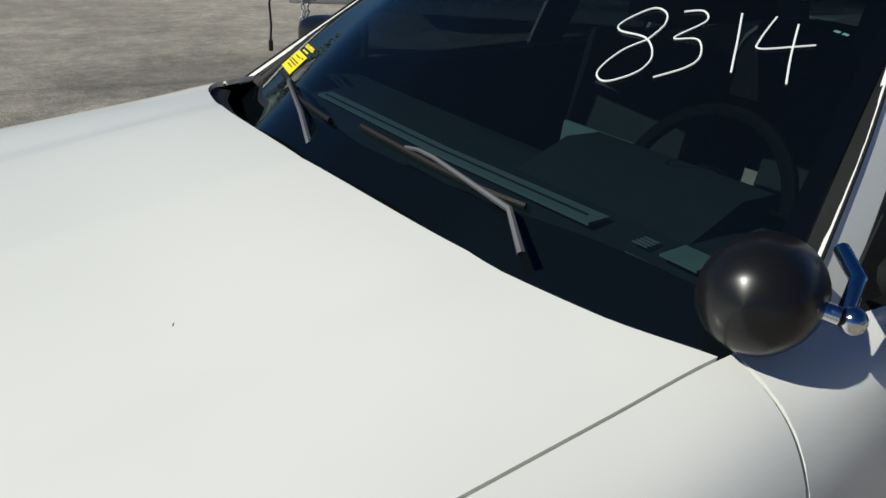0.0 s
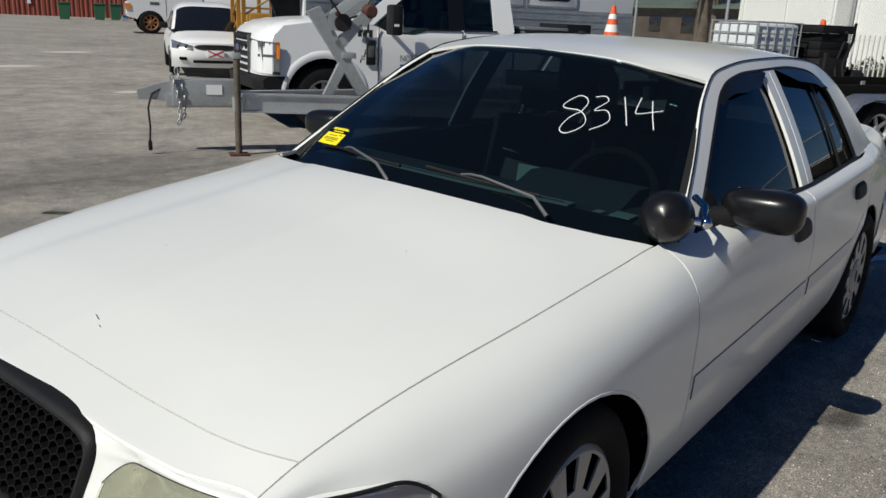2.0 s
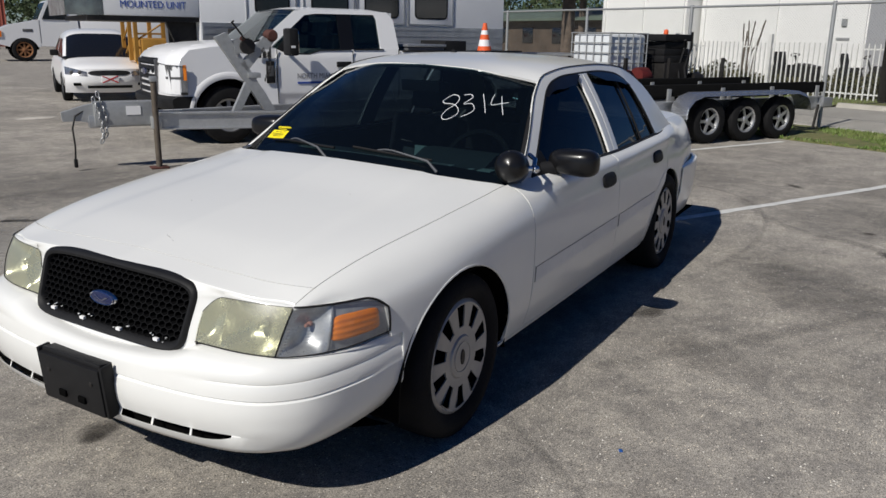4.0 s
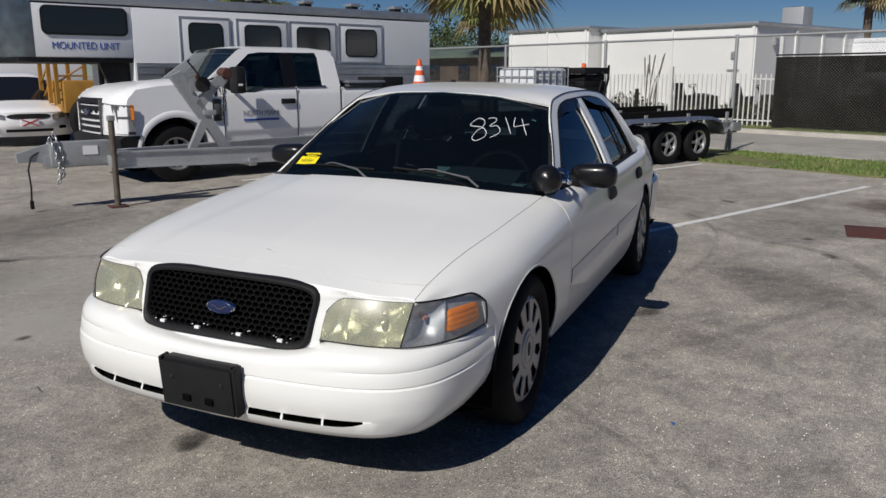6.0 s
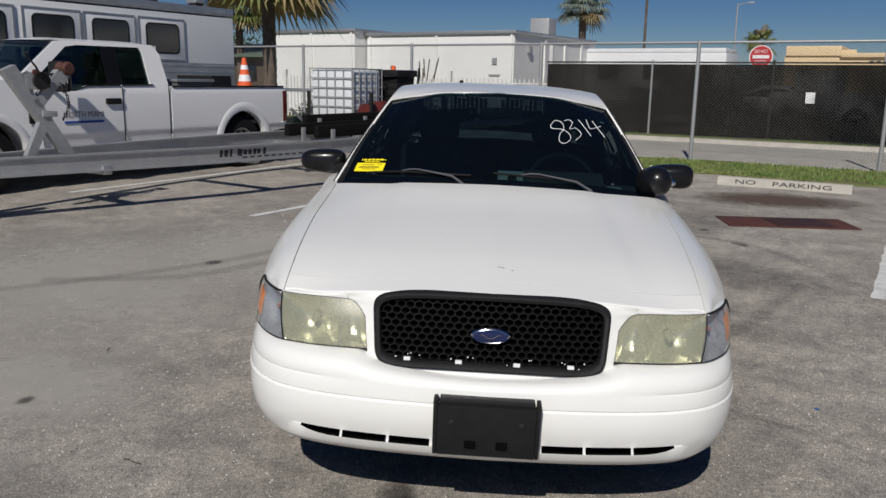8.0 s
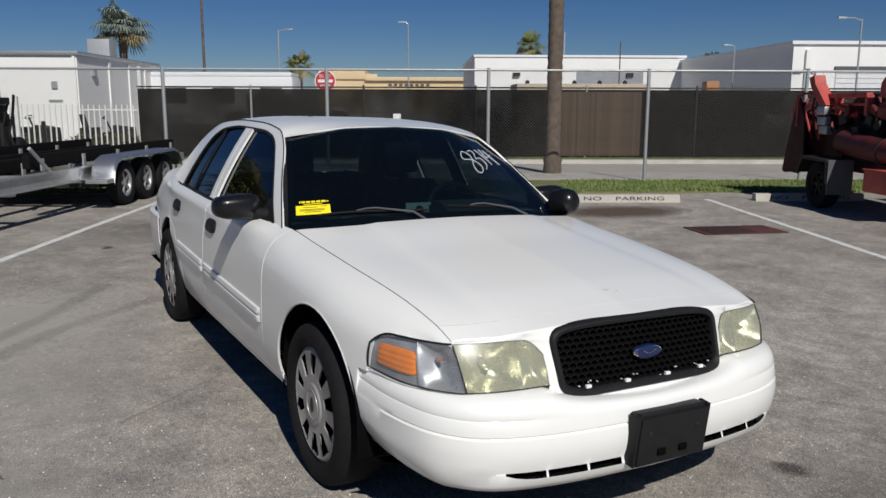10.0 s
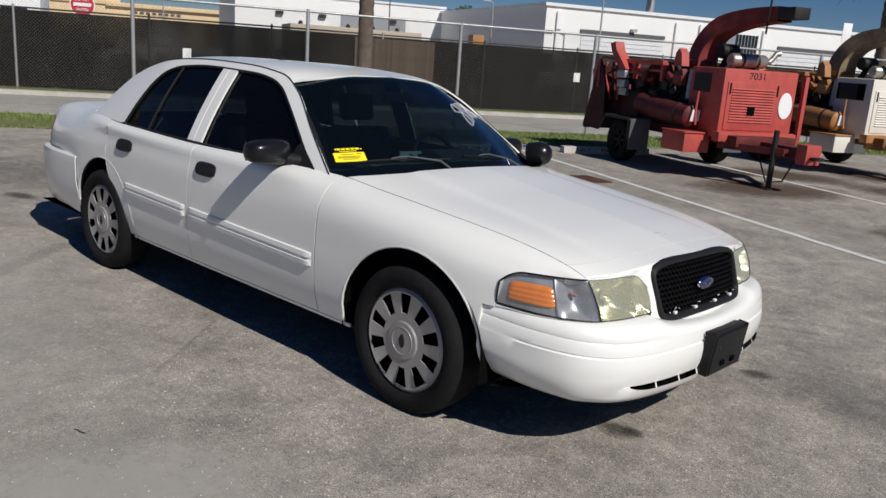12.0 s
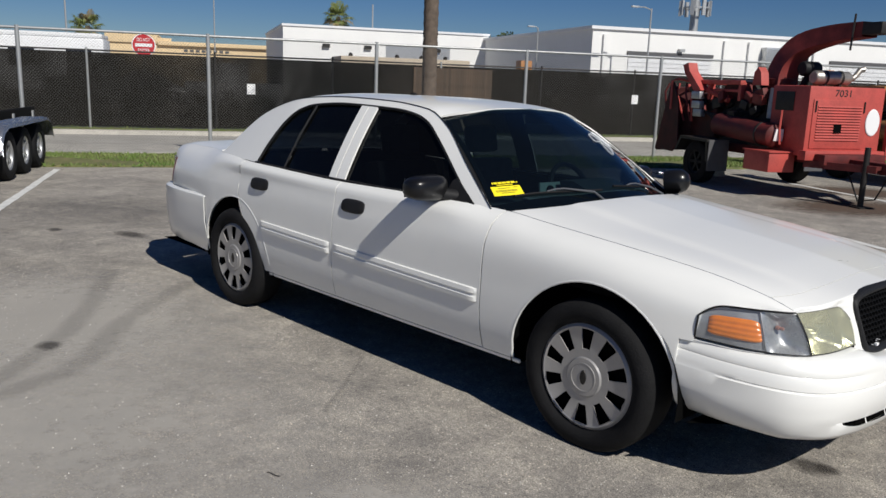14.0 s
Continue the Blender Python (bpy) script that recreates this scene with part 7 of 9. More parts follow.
jk = part("tongue_jack", tube(B(), [(0.70, -0.24, 0.02), (0.70, -0.24, 1.02)], 0.036, 10), M_JACK, bt, "weathered brown screw jack")
part("jack_foot", abox(0.60, 0.80, -0.33, -0.15, 0.0, 0.02, 0.005), M_RUST, jk)
part("jack_head", abox(0.66, 0.74, -0.28, -0.20, 1.00, 1.06, 0.01), M_GALV, jk)
part("jack_bracket", abox(0.66, 0.76, -0.26, -0.06, 0.46, 0.60, 0.01), M_GALV, jk)
ch = part("safety_chain", B(), M_GALV, bt, "loose safety chain")
for j, yy in ((0, -0.10), (1, 0.06)):
    for i in range(9):
        t = i / 8
        lk = B()
        ring = [(0.016 * math.cos(a), 0, 0.036 * math.sin(a)) for a in span(0, 2 * math.pi, 13)]
        tube(lk, ring, 0.008, 5, caps=False)
        part("link", lk, M_GALV, ch, at=pose(0.06 + 0.07 * math.sin(t * 2.2) + 0.05 * j, -0.13 + 0.02 * j, 0.80 - 0.46 * t + 0.06 * j, 0, 25 * math.sin(i), 90 * (i % 2)))
part("light_cable", tube(B(), [(0.0, -0.03, 0.70), (-0.14, -0.06, 0.62), (-0.18, -0.08, 0.48), (-0.17, -0.08, 0.28), (-0.18, -0.08, 0.14)], 0.011, 6), M_TRIM, bt, "black trailer light cable")
part("cable_plug", abox(-0.20, -0.16, -0.10, -0.06, 0.04, 0.14, 0.008), M_TRIM, bt)
# winch stand: two crossed members, a winch and a bow stop
wn2 = part("winch_stand", B(), M_GALV, bt, "galvanised winch post with hand winch")
part("winch_post", prism(B(), [(2.06, 0.62), (2.20, 0.62), (1.62, 1.56), (1.48, 1.50)], -0.05, 0.05), M_GALV, wn2)
part("winch_brace", prism(B(), [(1.66, 0.62), (1.76, 0.62), (1.98, 1.02), (1.88, 1.06)], -0.04, 0.04), M_GALV, wn2)
part("bow_stop_arm", prism(B(), [(1.78, 1.18), (1.86, 1.10), (2.16, 1.44), (2.08, 1.52)], -0.05, 0.05), M_GALV, wn2)
for y in (-0.045, 0.045):
    part("roller_cheek", prism(B(), [(2.04, 1.40), (2.14, 1.36), (2.24, 1.50), (2.18, 1.58)], y - 0.006, y + 0.006), M_GALV, wn2)
part("bow_roller", lathe(B(), [(0, -0.10), (0.055, -0.10), (0.075, -0.07), (0.045, 0), (0.075, 0.07), (0.055, 0.10), (0, 0.10)], 16, "y", (2.18, 0, 1.53)), M_RUST, wn2, "rusty bow roller")
part("winch_plate", prism(B(), [(1.70, 1.32), (1.96, 1.30), (1.98, 1.42), (1.80, 1.50), (1.70, 1.46)], -0.075, -0.066), M_GALV, wn2)
part("winch_plate", prism(B(), [(1.70, 1.32), (1.96, 1.30), (1.98, 1.42), (1.80, 1.50), (1.70, 1.46)], 0.066, 0.075), M_GALV, wn2)
part("winch_drum", lathe(B(), [(0, -0.065), (0.075, -0.064), (0.075, -0.056), (0.035, -0.05), (0.052, -0.02), (0.050, 0.02), (0.035, 0.05), (0.075, 0.056), (0.075, 0.064), (0, 0.065)], 18, "y", (1.86, 0, 1.40)), M_STEELDARK, wn2)
part("winch_gear", lathe(B(), [(0, -0.012), (0.09, -0.012), (0.095, -0.008), (0.095, 0.008), (0.09, 0.012), (0, 0.012)], 22, "y", (1.86, -0.095, 1.40)), M_STEELDARK, wn2)
part("winch_pinion", lathe(B(), [(0, -0.02), (0.028, -0.018), (0.028, 0.018), (0, 0.02)], 12, "y", (1.80, -0.095, 1.49)), M_RUST, wn2)
part("winch_crank", tube(B(), [(1.80, -0.10, 1.49), (1.80, -0.16, 1.49), (1.77, -0.17, 1.54), (1.66, -0.17, 1.68), (1.66, -0.25, 1.69)], 0.012, 6), M_STEELDARK, wn2)
part("winch_strap", tube(B(), [(1.90, -0.03, 1.43), (2.02, -0.02, 1.47), (2.12, -0.01, 1.48), (2.16, -0.04, 1.40), (2.15, -0.06, 1.30)], 0.012, 6), M_TRIM, wn2)
part("winch_bolt", tube(B(), [(1.93, -0.11, 1.34), (1.93, 0.11, 1.34)], 0.014, 6), M_STEELDARK, wn2)
for i in range(12):
    f = i / 11
    ring = [(0.011 * math.cos(a), 0, 0.024 * math.sin(a)) for a in span(0, 2 * math.pi, 11)]
    part("chain_link", tube(B(), ring, 0.005, 5, caps=False), M_STEELDARK, wn2, at=pose(2.05 + 0.09 * math.sin(3.0 * f), -0.10, 1.36 - 0.36 * f, 0, 30 * math.cos(3 * f), 90 * (i % 2)))
part("clamp", abox(1.86, 2.02, -0.07, 0.07, 1.02, 1.08, 0.005), M_GALV, wn2)
for x in (2.3, 4.2, 6.2, 8.0, 10.6, 11.6):
    part("cross_member", abox(x - 0.05, x + 0.05, -min(0.9, 0.14 + 0.15 * x), min(0.9, 0.14 + 0.15 * x), 0.40, 0.50, 0.005), M_ALU, bt)
for k in (-1, 1):
    for y, z, x0, x1 in ((k * 0.80, 0.79, 6.7, 11.9), (k * 0.30, 0.70, 5.8, 11.6)):
        bk2 = part("bunk", abox(x0, x1, y - 0.05, y + 0.05, z - 0.09, z + 0.09, 0.02), M_CARPET, bt, "black carpeted bunk board")
        for x in span(x0 + 0.3, x1 - 0.2, 5):
            part("bunk_post", abox(x - 0.04, x + 0.04, y - 0.075, y - 0.052, 0.50, z + 0.03, 0.004), M_GALV, bk2)
    brc = part("guide_brace", tube(B(), [(7.05, k * 0.95, 0.62), (6.55, k * 0.95, 0.98)], 0.025, 8), M_GALV, bt)
    # triple fender
    fd = B()
    ps = [(8.10, 0.42), (8.13, 0.60), (8.25, 0.72), (8.45, 0.78), (10.6, 0.78), (10.82, 0.72), (10.93, 0.60), (10.96, 0.46)]
    grid(fd, lambda i, y: (ps[i][0], k * y, ps[i][1]), range(len(ps)), (0.99, 1.32, 1.34))
    for v in fd.verts:
        if abs(v.co.y) > 1.33:
            v.co.z -= 0.05
    fdo = part("fender", fd, M_TREAD, bt, "diamond-plate aluminium fender")
    part("fender_step", abox(7.87, 8.15, k * 1.16 - 0.16, k * 1.16 + 0.16, 0.40, 0.46, 0.005), M_ALU, fdo)
    for x in (8.68, 9.505, 10.33):
        road_wheel(bt, x, k * 1.17, 0.345, 0.215, k, 0.20, 5, M_ALU)
    part("rear_guard", abox(11.70, 11.95, k * 0.96 - 0.06, k * 0.96 + 0.06, 0.46, 0.62, 0.01), M_ALU, bt)
    part("corner_post", tube(B(), [(11.55, k * 0.98, 0.1), (11.62, k * 0.98, 0.5)], 0.025, 6), M_STEELDARK, bt)
for x, w, h in ((3.66, 0.035, 0.085), (3.73, 0.05, 0.08), (3.80, 0.03, 0.09), (3.93, 0.07, 0.085), (4.01, 0.05, 0.06), (4.08, 0.05, 0.06), (4.15, 0.04, 0.07), (4.21, 0.05, 0.06), (4.30, 0.04, 0.085)):
    part("lettering_bar", abox(-w / 2, w / 2, -0.0015, 0.0015, -h / 2, h / 2), M_BLACKINK, bt, at=pose(x, -(0.72 + 0.1125 * (x - 3.6)) - 0.0145, 0.555, 0, 12, -6.4))
for i in range(11):
    x = 4.00 + 0.11 * i
    part("lettering_bar", abox(-0.034, 0.034, -0.0015, 0.0015, -0.009, 0.009), M_BLACKINK, bt, at=pose(x, -(0.72 + 0.1125 * (x - 3.6)) - 0.0145, 0.493, 0, 0, -6.4))
part("axle", abox(8.3, 10.4, -1.0, 1.0, 0.30, 0.40), M_STEELDARK, bt)

# ---- utility trailer with water tank and gear behind the pickup ----
ut = thing("utility_trailer", lot(9.6, 9.2), "dark steel utility trailer frame with machine parts", "trailer")
part("deck", abox(0.0, 3.0, 0.0, 1.7, 0.55, 0.66, 0.01), M_STEELDARK, ut)
for x in (0.1, 1.3, 2.9):
    for y in (0.05, 1.65):
        part("stake", abox(x - 0.03, x + 0.03, y - 0.03, y + 0.03, 0.0 if x in (0.1, 2.9) else 0.5, 1.2), M_STEELDARK, ut)
wt = thing("work_table", lot(10.35, 11.2), "grey metal work table behind pickup truck", "table")
part("tabletop", abox(0.0, 1.2, 0.0, 2.1, 1.16, 1.21, 0.005), M_ALU, wt)
for x in (0.05, 1.15):
    for y in (0.05, 2.05):
        part("leg", abox(x - 0.025, x + 0.025, y - 0.025, y + 0.025, 0, 1.16, 0.004), M_STEELDARK, wt)
part("table_brace", tube(B(), [(0.05, 0.06, 0.7), (0.5, 0.06, 1.16)], 0.02, 6), M_ALU, wt)
for x, y, z, r in ((0.25, 0.22, 0.82, 0.16), (0.75, 0.24, 0.84, 0.18), (2.5, 0.40, 0.78, 0.12)):
    part("engine", lathe(B(), [(0, -0.15), (r, -0.15), (r, 0.1), (r * 0.6, 0.2), (0, 0.2)], 12, "x", (x, y, z)), M_REDDARK if r > 0.15 else M_STEELDARK, ut)
for y in (0.15, 1.55):
    road_wheel(ut, 1.9, y - 0.35 if y < 1 else y + 0.35, 0.33, 0.2, -1 if y < 1 else 1, 0.19, 5, M_STEELRIM)
tank = thing("water_tank", lot(9.72, 9.72, 0.66), "white plastic bulk water tank in wire cage", "tank")
M_TANK = mat("translucent white plastic", (0.72, 0.75, 0.77), 0.4, var=0.06, scale=3)
part("bottle", abox(0.03, 1.0, 0.03, 1.1, 0.02, 0.98, 0.07), M_TANK, tank)
for z in span(0.05, 1.0, 6):
    part("cage_rail", tube(B(), [(0, 0, z), (1.03, 0, z), (1.03, 1.13, z), (0, 1.13, z), (0, 0, z)], 0.012, 5, caps=False), M_GALV, tank)
for i in range(6):
    part("cage_bar", tube(B(), [(0, 0.02 + 1.09 * i / 5, 0), (0, 0.02 + 1.09 * i / 5, 1.0)], 0.012, 5), M_GALV, tank)
    part("cage_bar", tube(B(), [(0.02 + 0.99 * i / 5, 0, 0), (0.02 + 0.99 * i / 5, 0, 1.0)], 0.012, 5), M_GALV, tank)
gear = thing("equipment_stack", lot(11.10, 9.55, 0.0), "black equipment cases and hoses with orange beacon", "equipment")
part("stand", abox(0.0, 0.70, 0.0, 0.7, 0.66, 1.10, 0.02), M_STEELDARK, gear)
grnd = random.Random(3)
for i, z in enumerate((1.10, 1.24, 1.38, 1.52)):
    a = grnd.uniform(-0.04, 0.08)
    part("case", abox(a - 0.02, 0.72 - 2 * a, 0.02 + a, 0.74, z, z + 0.138, 0.025), M_TRIM, gear, at=pose(0, 0, 0, 0, 0, grnd.uniform(-4, 4)))
for i in range(5):
    x, y = grnd.uniform(-0.25, 0.0), grnd.uniform(-0.3, 0.7)
    part("hose", tube(B(), [(x + 0.6, y, 0.66), (x + 0.62, y + 0.1, 1.0), (x + 0.72, y + 0.05, 1.4), (x + 0.6, y - 0.05, 1.55 + 0.05 * i)], 0.026, 7), M_TRIM, gear)
part("beacon", lathe(B(), [(0.05, 0), (0.05, 0.06), (0.035, 0.09), (0, 0.1)], 12, "z", (0.4, 0.4, 1.66)), M_CONE, gear)
tk = thing("white_crate", lot(12.6, 12.3), "white lidded crate on dark stand", "crate")
part("crate", abox(0, 0.5, 0, 0.9, 1.2, 1.45, 0.02), M_WHITE, tk)
for x in (0.03, 0.47):
    for y in (0.03, 0.87):
        part("leg", abox(x - 0.025, x + 0.025, y - 0.025, y + 0.025, 0, 1.2, 0.004), M_STEELDARK, tk)
part("shelf", abox(0, 0.5, 0, 0.9, 0.5, 0.54, 0.004), M_STEELDARK, tk)

# ---- picket fence ----
pf = thing("picket_fence", lot(19.6, 9.7), "white metal picket fence in front of lawn", "fence")
PK = mesh_of(abox(-0.012, 0.012, -0.019, 0.019, 0.05, 1.52), "picket", M_PICKET, None)
for i in range(67):
    p = new("picket", PK)
    p.parent, p.location = pf, (0, 0.08 + 0.159 * i, 0)
for z in (0.2, 1.38):
    part("rail", abox(0.012, 0.04, 0, 10.7, z - 0.02, z + 0.02), M_PICKET, pf)
for v in (0.0, 3.55, 7.1, 10.65):
    part("post", abox(-0.05, 0.05, v - 0.05, v + 0.05, 0, 2.6 if v == 0 else 1.75), M_PICKET, pf)

M_SCRUB = mat("dark scrub leaves", (0.045, 0.060, 0.018), 0.8, var=0.6, scale=3, color2=(0.11, 0.09, 0.035))


def scrub(name, u0, u1, v0, v1, h, n, seed, label):
    """A ragged row of low brush made of many small leaves."""
    rnd = random.Random(seed)
    vs, fs = [], []
    for _ in range(n):
        u, v = rnd.uniform(u0, u1), rnd.uniform(v0, v1)
        top = h * (0.55 + 0.6 * noise.noise((u * 0.8, v * 0.8, seed)) + 0.25 * noise.noise((u * 3, v * 3, seed)))
        z = max(0.03, rnd.uniform(0, max(0.08, top)))
        a, e, r = rnd.uniform(0, 6.28), rnd.uniform(-0.9, 0.9), rnd.uniform(0.05, 0.11)
        d = Vector((math.cos(a) * math.cos(e), math.sin(a) * math.cos(e), math.sin(e)))
        w = d.cross(Vector((rnd.uniform(-1, 1), rnd.uniform(-1, 1), 1))).normalized() * r * 0.35
        i, p = len(vs), Vector((u, v, z))
        vs += [tuple(p - d * r), tuple(p + w), tuple(p + d * r), tuple(p - w)]
        fs.append((i, i + 1, i + 2, i + 3))
    me = bpy.data.meshes.new(name)
    me.from_pydata(vs, [], fs)
    me.materials.append(M_SCRUB)
    o = new(name, me)
    o.matrix_world = LOT
    return tagged(o, label, "bush", kind="stuff")


scrub("brush", 20.0, 21.6, 9.9, 20.5, 0.95, 9000, 31, "dark scrubby brush behind white picket fence")
scrub("brush", 13.2, 18.5, 21.0, 30.0, 1.0, 7000, 32, "dark scrubby brush beyond chain-link fence")


def mower(m):
    t = thing("riding_mower", m, "dark ride-on mower behind white picket fence", "mower", "mowers")
    part("body", bevelled(prism(B(), [(0, 0.35), (0.05, 0.80), (0.65, 0.88), (0.80, 0.55), (1.5, 0.50), (1.5, 0.30)], 0.0, 0.55), 0.03), M_STEELDARK, t)
    part("rear_cover", bevelled(prism(B(), [(1.05, 0.45), (1.15, 0.80), (1.65, 0.80), (1.7, 0.40)], -0.05, 0.60), 0.03), M_TRIM, t)
    part("seat", bevelled(prism(B(), [(1.05, 0.82), (1.45, 0.80), (1.56, 1.22), (1.64, 1.22), (1.55, 0.74), (1.05, 0.76)], 0.06, 0.50), 0.02), M_TRIM, t)
    part("steering_column", tube(B(), [(0.75, 0.28, 0.70), (0.92, 0.28, 1.12)], 0.03, 8), M_TRIM, t)
    part("steering_wheel", tube(B(), [(0.92 + 0.06 * math.cos(a), 0.28 + 0.18 * math.sin(a), 1.13 - 0.05 * math.cos(a)) for a in span(0, 2 * math.pi, 17)], 0.016, 6, caps=False), M_TRIM, t)
    for x, r in ((0.25, 0.20), (1.40, 0.27)):
        for y in (-0.08, 0.63):
            road_wheel(t, x, y, r, 0.16, -1 if y < 0.3 else 1, r * 0.5, 5, M_STEELDARK)
    return t


mw = mower(lot(22.3, 13.2, 0, 80))
copy_thing(mw, lot(22.6, 10.9, 0, 100))
sk = thing("stick_pile", lot(21.2, 15.3), "bare brown palm stalks leaning upright", "sticks")
skr = random.Random(9)
for i in range(9):
    y, ly = skr.uniform(-0.35, 0.35), skr.uniform(-0.5, 0.35)
    part("stalk", tube(B(), [(skr.uniform(-0.1, 0.1), y, 0.0), (0, y + ly * 0.4, 1.2), (0.05, y + ly, skr.uniform(1.6, 2.25))], 0.022, 6), M_JACK, sk)
M_MUFFLER = mat("heat-stained steel", (0.46, 0.43, 0.38), 0.4, metal=0.7, var=0.5, scale=8)
M_REDMID = mat("dusty dark red paint", (0.26, 0.035, 0.03), 0.65, var=0.6, scale=5)
# red-black: the shade on the red chipper's feed end is in this colour
M_REDSHADE = mat("red paint darkened as in shade", (0.075, 0.012, 0.011), 0.7, var=0.7, scale=4)
M_CREAMDIRTY = mat("dirty cream paint", (0.34, 0.25, 0.14), 0.65, var=0.7, scale=3, color2=(0.10, 0.07, 0.045))
M_ORANGEDK = mat("dirty ochre machine paint", (0.34, 0.15, 0.03), 0.65, var=0.6, scale=4)
# ---- machines: two brush chippers, nose towards -x ----
def chipper(m, c_main, c_dark, c_box, label, number):
    t = thing("wood_chipper", m, label, "wood chipper", "chippers")
    eb = part("engine_box", abox(0.0, 0.80, -0.68, 0.68, 0.65, 1.67, 0.03), c_box, t)
    lv = part("louvre_door", abox(-0.014, 0.0, -0.35, 0.60, 0.77, 1.48, 0.006), c_box, eb)
    for z in span(0.90, 1.38, 13):
        part("louvre", bevelled(prism(B(), [(-0.030, z - 0.010), (-0.012, z + 0.012), (-0.012, z - 0.012)], -0.27, 0.52), 0.002), c_box, lv)
    part("vent_hole", abox(-0.034, -0.028, 0.08, 0.21, 1.0, 1.13), M_DARK, lv)
    plate = lathe(B(), [(0, -0.02), (0.95, -0.02), (1, -0.012)], 28, "x")
    bmesh.ops.scale(plate, vec=(1, 0.13, 0.20), verts=plate.verts)
    part("oval_plate", plate, M_SIGNWHITE, eb, "white oval plate", at=pose(0.005, -0.50, 1.16))
    if number:
        text_part("number", number, 0.14, M_BLACKINK, eb, pose(-0.004, 0.08, 1.57, 90, 0, -90), 0.001, 0.28)
    else:
        part("radiator_screen", abox(0.15, 0.75, 0.676, 0.69, 1.3, 1.58), M_DARK, eb)
    for y in (0.56, -0.31):
        part("latch", tube(B(), [(-0.02, y, 1.30), (-0.02, y, 1.46)], 0.012, 6), M_STEELDARK, eb)
    # frame and tongue
    part("frame", abox(-0.3, 3.2, -0.55, 0.55, 0.55, 0.70, 0.01), c_dark, t)
    part("bumper_beam", abox(-0.10, 0.06, -0.72, 0.72, 0.60, 0.74, 0.01), c_main, t)
    part("tongue", abox(-1.1, 0.2, -0.10, 0.10, 0.48, 0.64, 0.01), c_dark, t)
    part("tongue_arm", prism(B(), [(-0.9, 0.10), (0.0, 0.55), (0.0, 0.65), (-0.9, 0.2)], 0.50, 0.60, "xy"), c_dark, t)
    part("tongue_arm", prism(B(), [(-0.9, -0.10), (0.0, -0.55), (0.0, -0.65), (-0.9, -0.2)], 0.50, 0.60, "xy"), c_dark, t)
    part("hitch_head", abox(-1.25, -1.05, -0.13, 0.13, 0.42, 0.70, 0.02), c_main, t)
    part("hitch_eye", lathe(B(), [(0.05, -0.02), (0.09, -0.02), (0.09, 0.02), (0.05, 0.02), (0.05, -0.02)], 16, "z", (-1.33, 0, 0.52)), M_STEELDARK, t)
    jk3 = part("jack", tube(B(), [(-0.75, 0.24, 0.0), (-0.75, 0.24, 0.85)], 0.04, 10), M_STEELDARK, t)
    part("jack_foot", abox(-0.85, -0.65, 0.14, 0.34, 0, 0.02), M_STEELDARK, jk3)
    part("cable", tube(B(), [(-1.0, 0.05, 0.5), (-0.9, 0.15, 0.14), (-0.75, 0.3, 0.1), (-0.5, 0.3, 0.5)], 0.012, 6), M_TRIM, t)
    part("side_post", abox(0.0, 0.07, -0.90, -0.83, 0.6, 1.62, 0.008), c_main, t)
    # engine, muffler
    part("engine_rear", abox(0.81, 1.4, -0.60, 0.60, 0.70, 1.60, 0.03), M_STEELDARK, t)
    mf = part("muffler", lathe(B(), [(0, -0.33), (0.085, -0.33), (0.105, -0.30), (0.105, 0.30), (0.085, 0.33), (0, 0.33)], 20, "y", (0.50, -0.10, 1.80)), M_MUFFLER, t, "silver round muffler with dark clamps")
    for y in (-0.24, 0.04):
        part("clamp", lathe(B(), [(0.10, -0.022), (0.112, -0.02), (0.112, 0.02), (0.10, 0.022)], 20, "y", (0.50, y, 1.80)), M_STEELDARK, mf)
        part("saddle", abox(0.44, 0.56, y - 0.02, y + 0.02, 1.66, 1.72), M_STEELDARK, mf)
    part("exhaust_pipe", tube(B(), [(0.50, -0.42, 1.80), (0.50, -0.50, 1.80), (0.50, -0.56, 1.85), (0.49, -0.62, 1.94), (0.48, -0.68, 1.95)], 0.045, 10), M_MUFFLER, mf)
    part("air_filter", lathe(B(), [(0, -0.15), (0.10, -0.15), (0.115, -0.12), (0.115, 0.12), (0.10, 0.15), (0, 0.15)], 18, "y", (0.80, 0.05, 1.93)), M_TRIM, t, "black round air filter")
    part("filter_duct", tube(B(), [(0.80, 0.05, 1.85), (0.82, 0.10, 1.72), (0.86, 0.16, 1.60)], 0.05, 10), M_TRIM, t)
    # fuel and hydraulic tanks
    tn = part("fuel_tank", lathe(B(), [(0, -0.02), (0.13, -0.01), (0.175, 0.03), (0.18, 1.42), (0.15, 1.46), (0, 1.48)], 24, "x"), c_dark if number else c_main, t, at=pose(0.46, 0.80, 0.91, 0, -4, 0))
    part("tank_label", abox(-0.024, -0.019, -0.10, 0.06, -0.07, 0.11, 0.002), M_SIGNWHITE, tn, "white tank label")
    part("tank_band", lathe(B(), [(0.178, -0.02), (0.186, -0.018), (0.186, 0.018), (0.178, 0.02)], 24, "x", (0.30, 0, 0)), M_STEELDARK, tn)
    part("filler_pipe", tube(B(), [(0.30, 0.86, 0.80), (0.36, 0.84, 1.02), (0.40, 0.80, 1.30)], 0.016, 6), c_main, t)
    part("tool_box", abox(0.22, 0.80, 0.62, 1.08, 0.39, 0.68, 0.012), c_main if number else M_CREAMPAINT, t)
    part("tool_box_lid", abox(0.20, 0.82, 0.60, 1.10, 0.68, 0.70, 0.006), c_main, t)
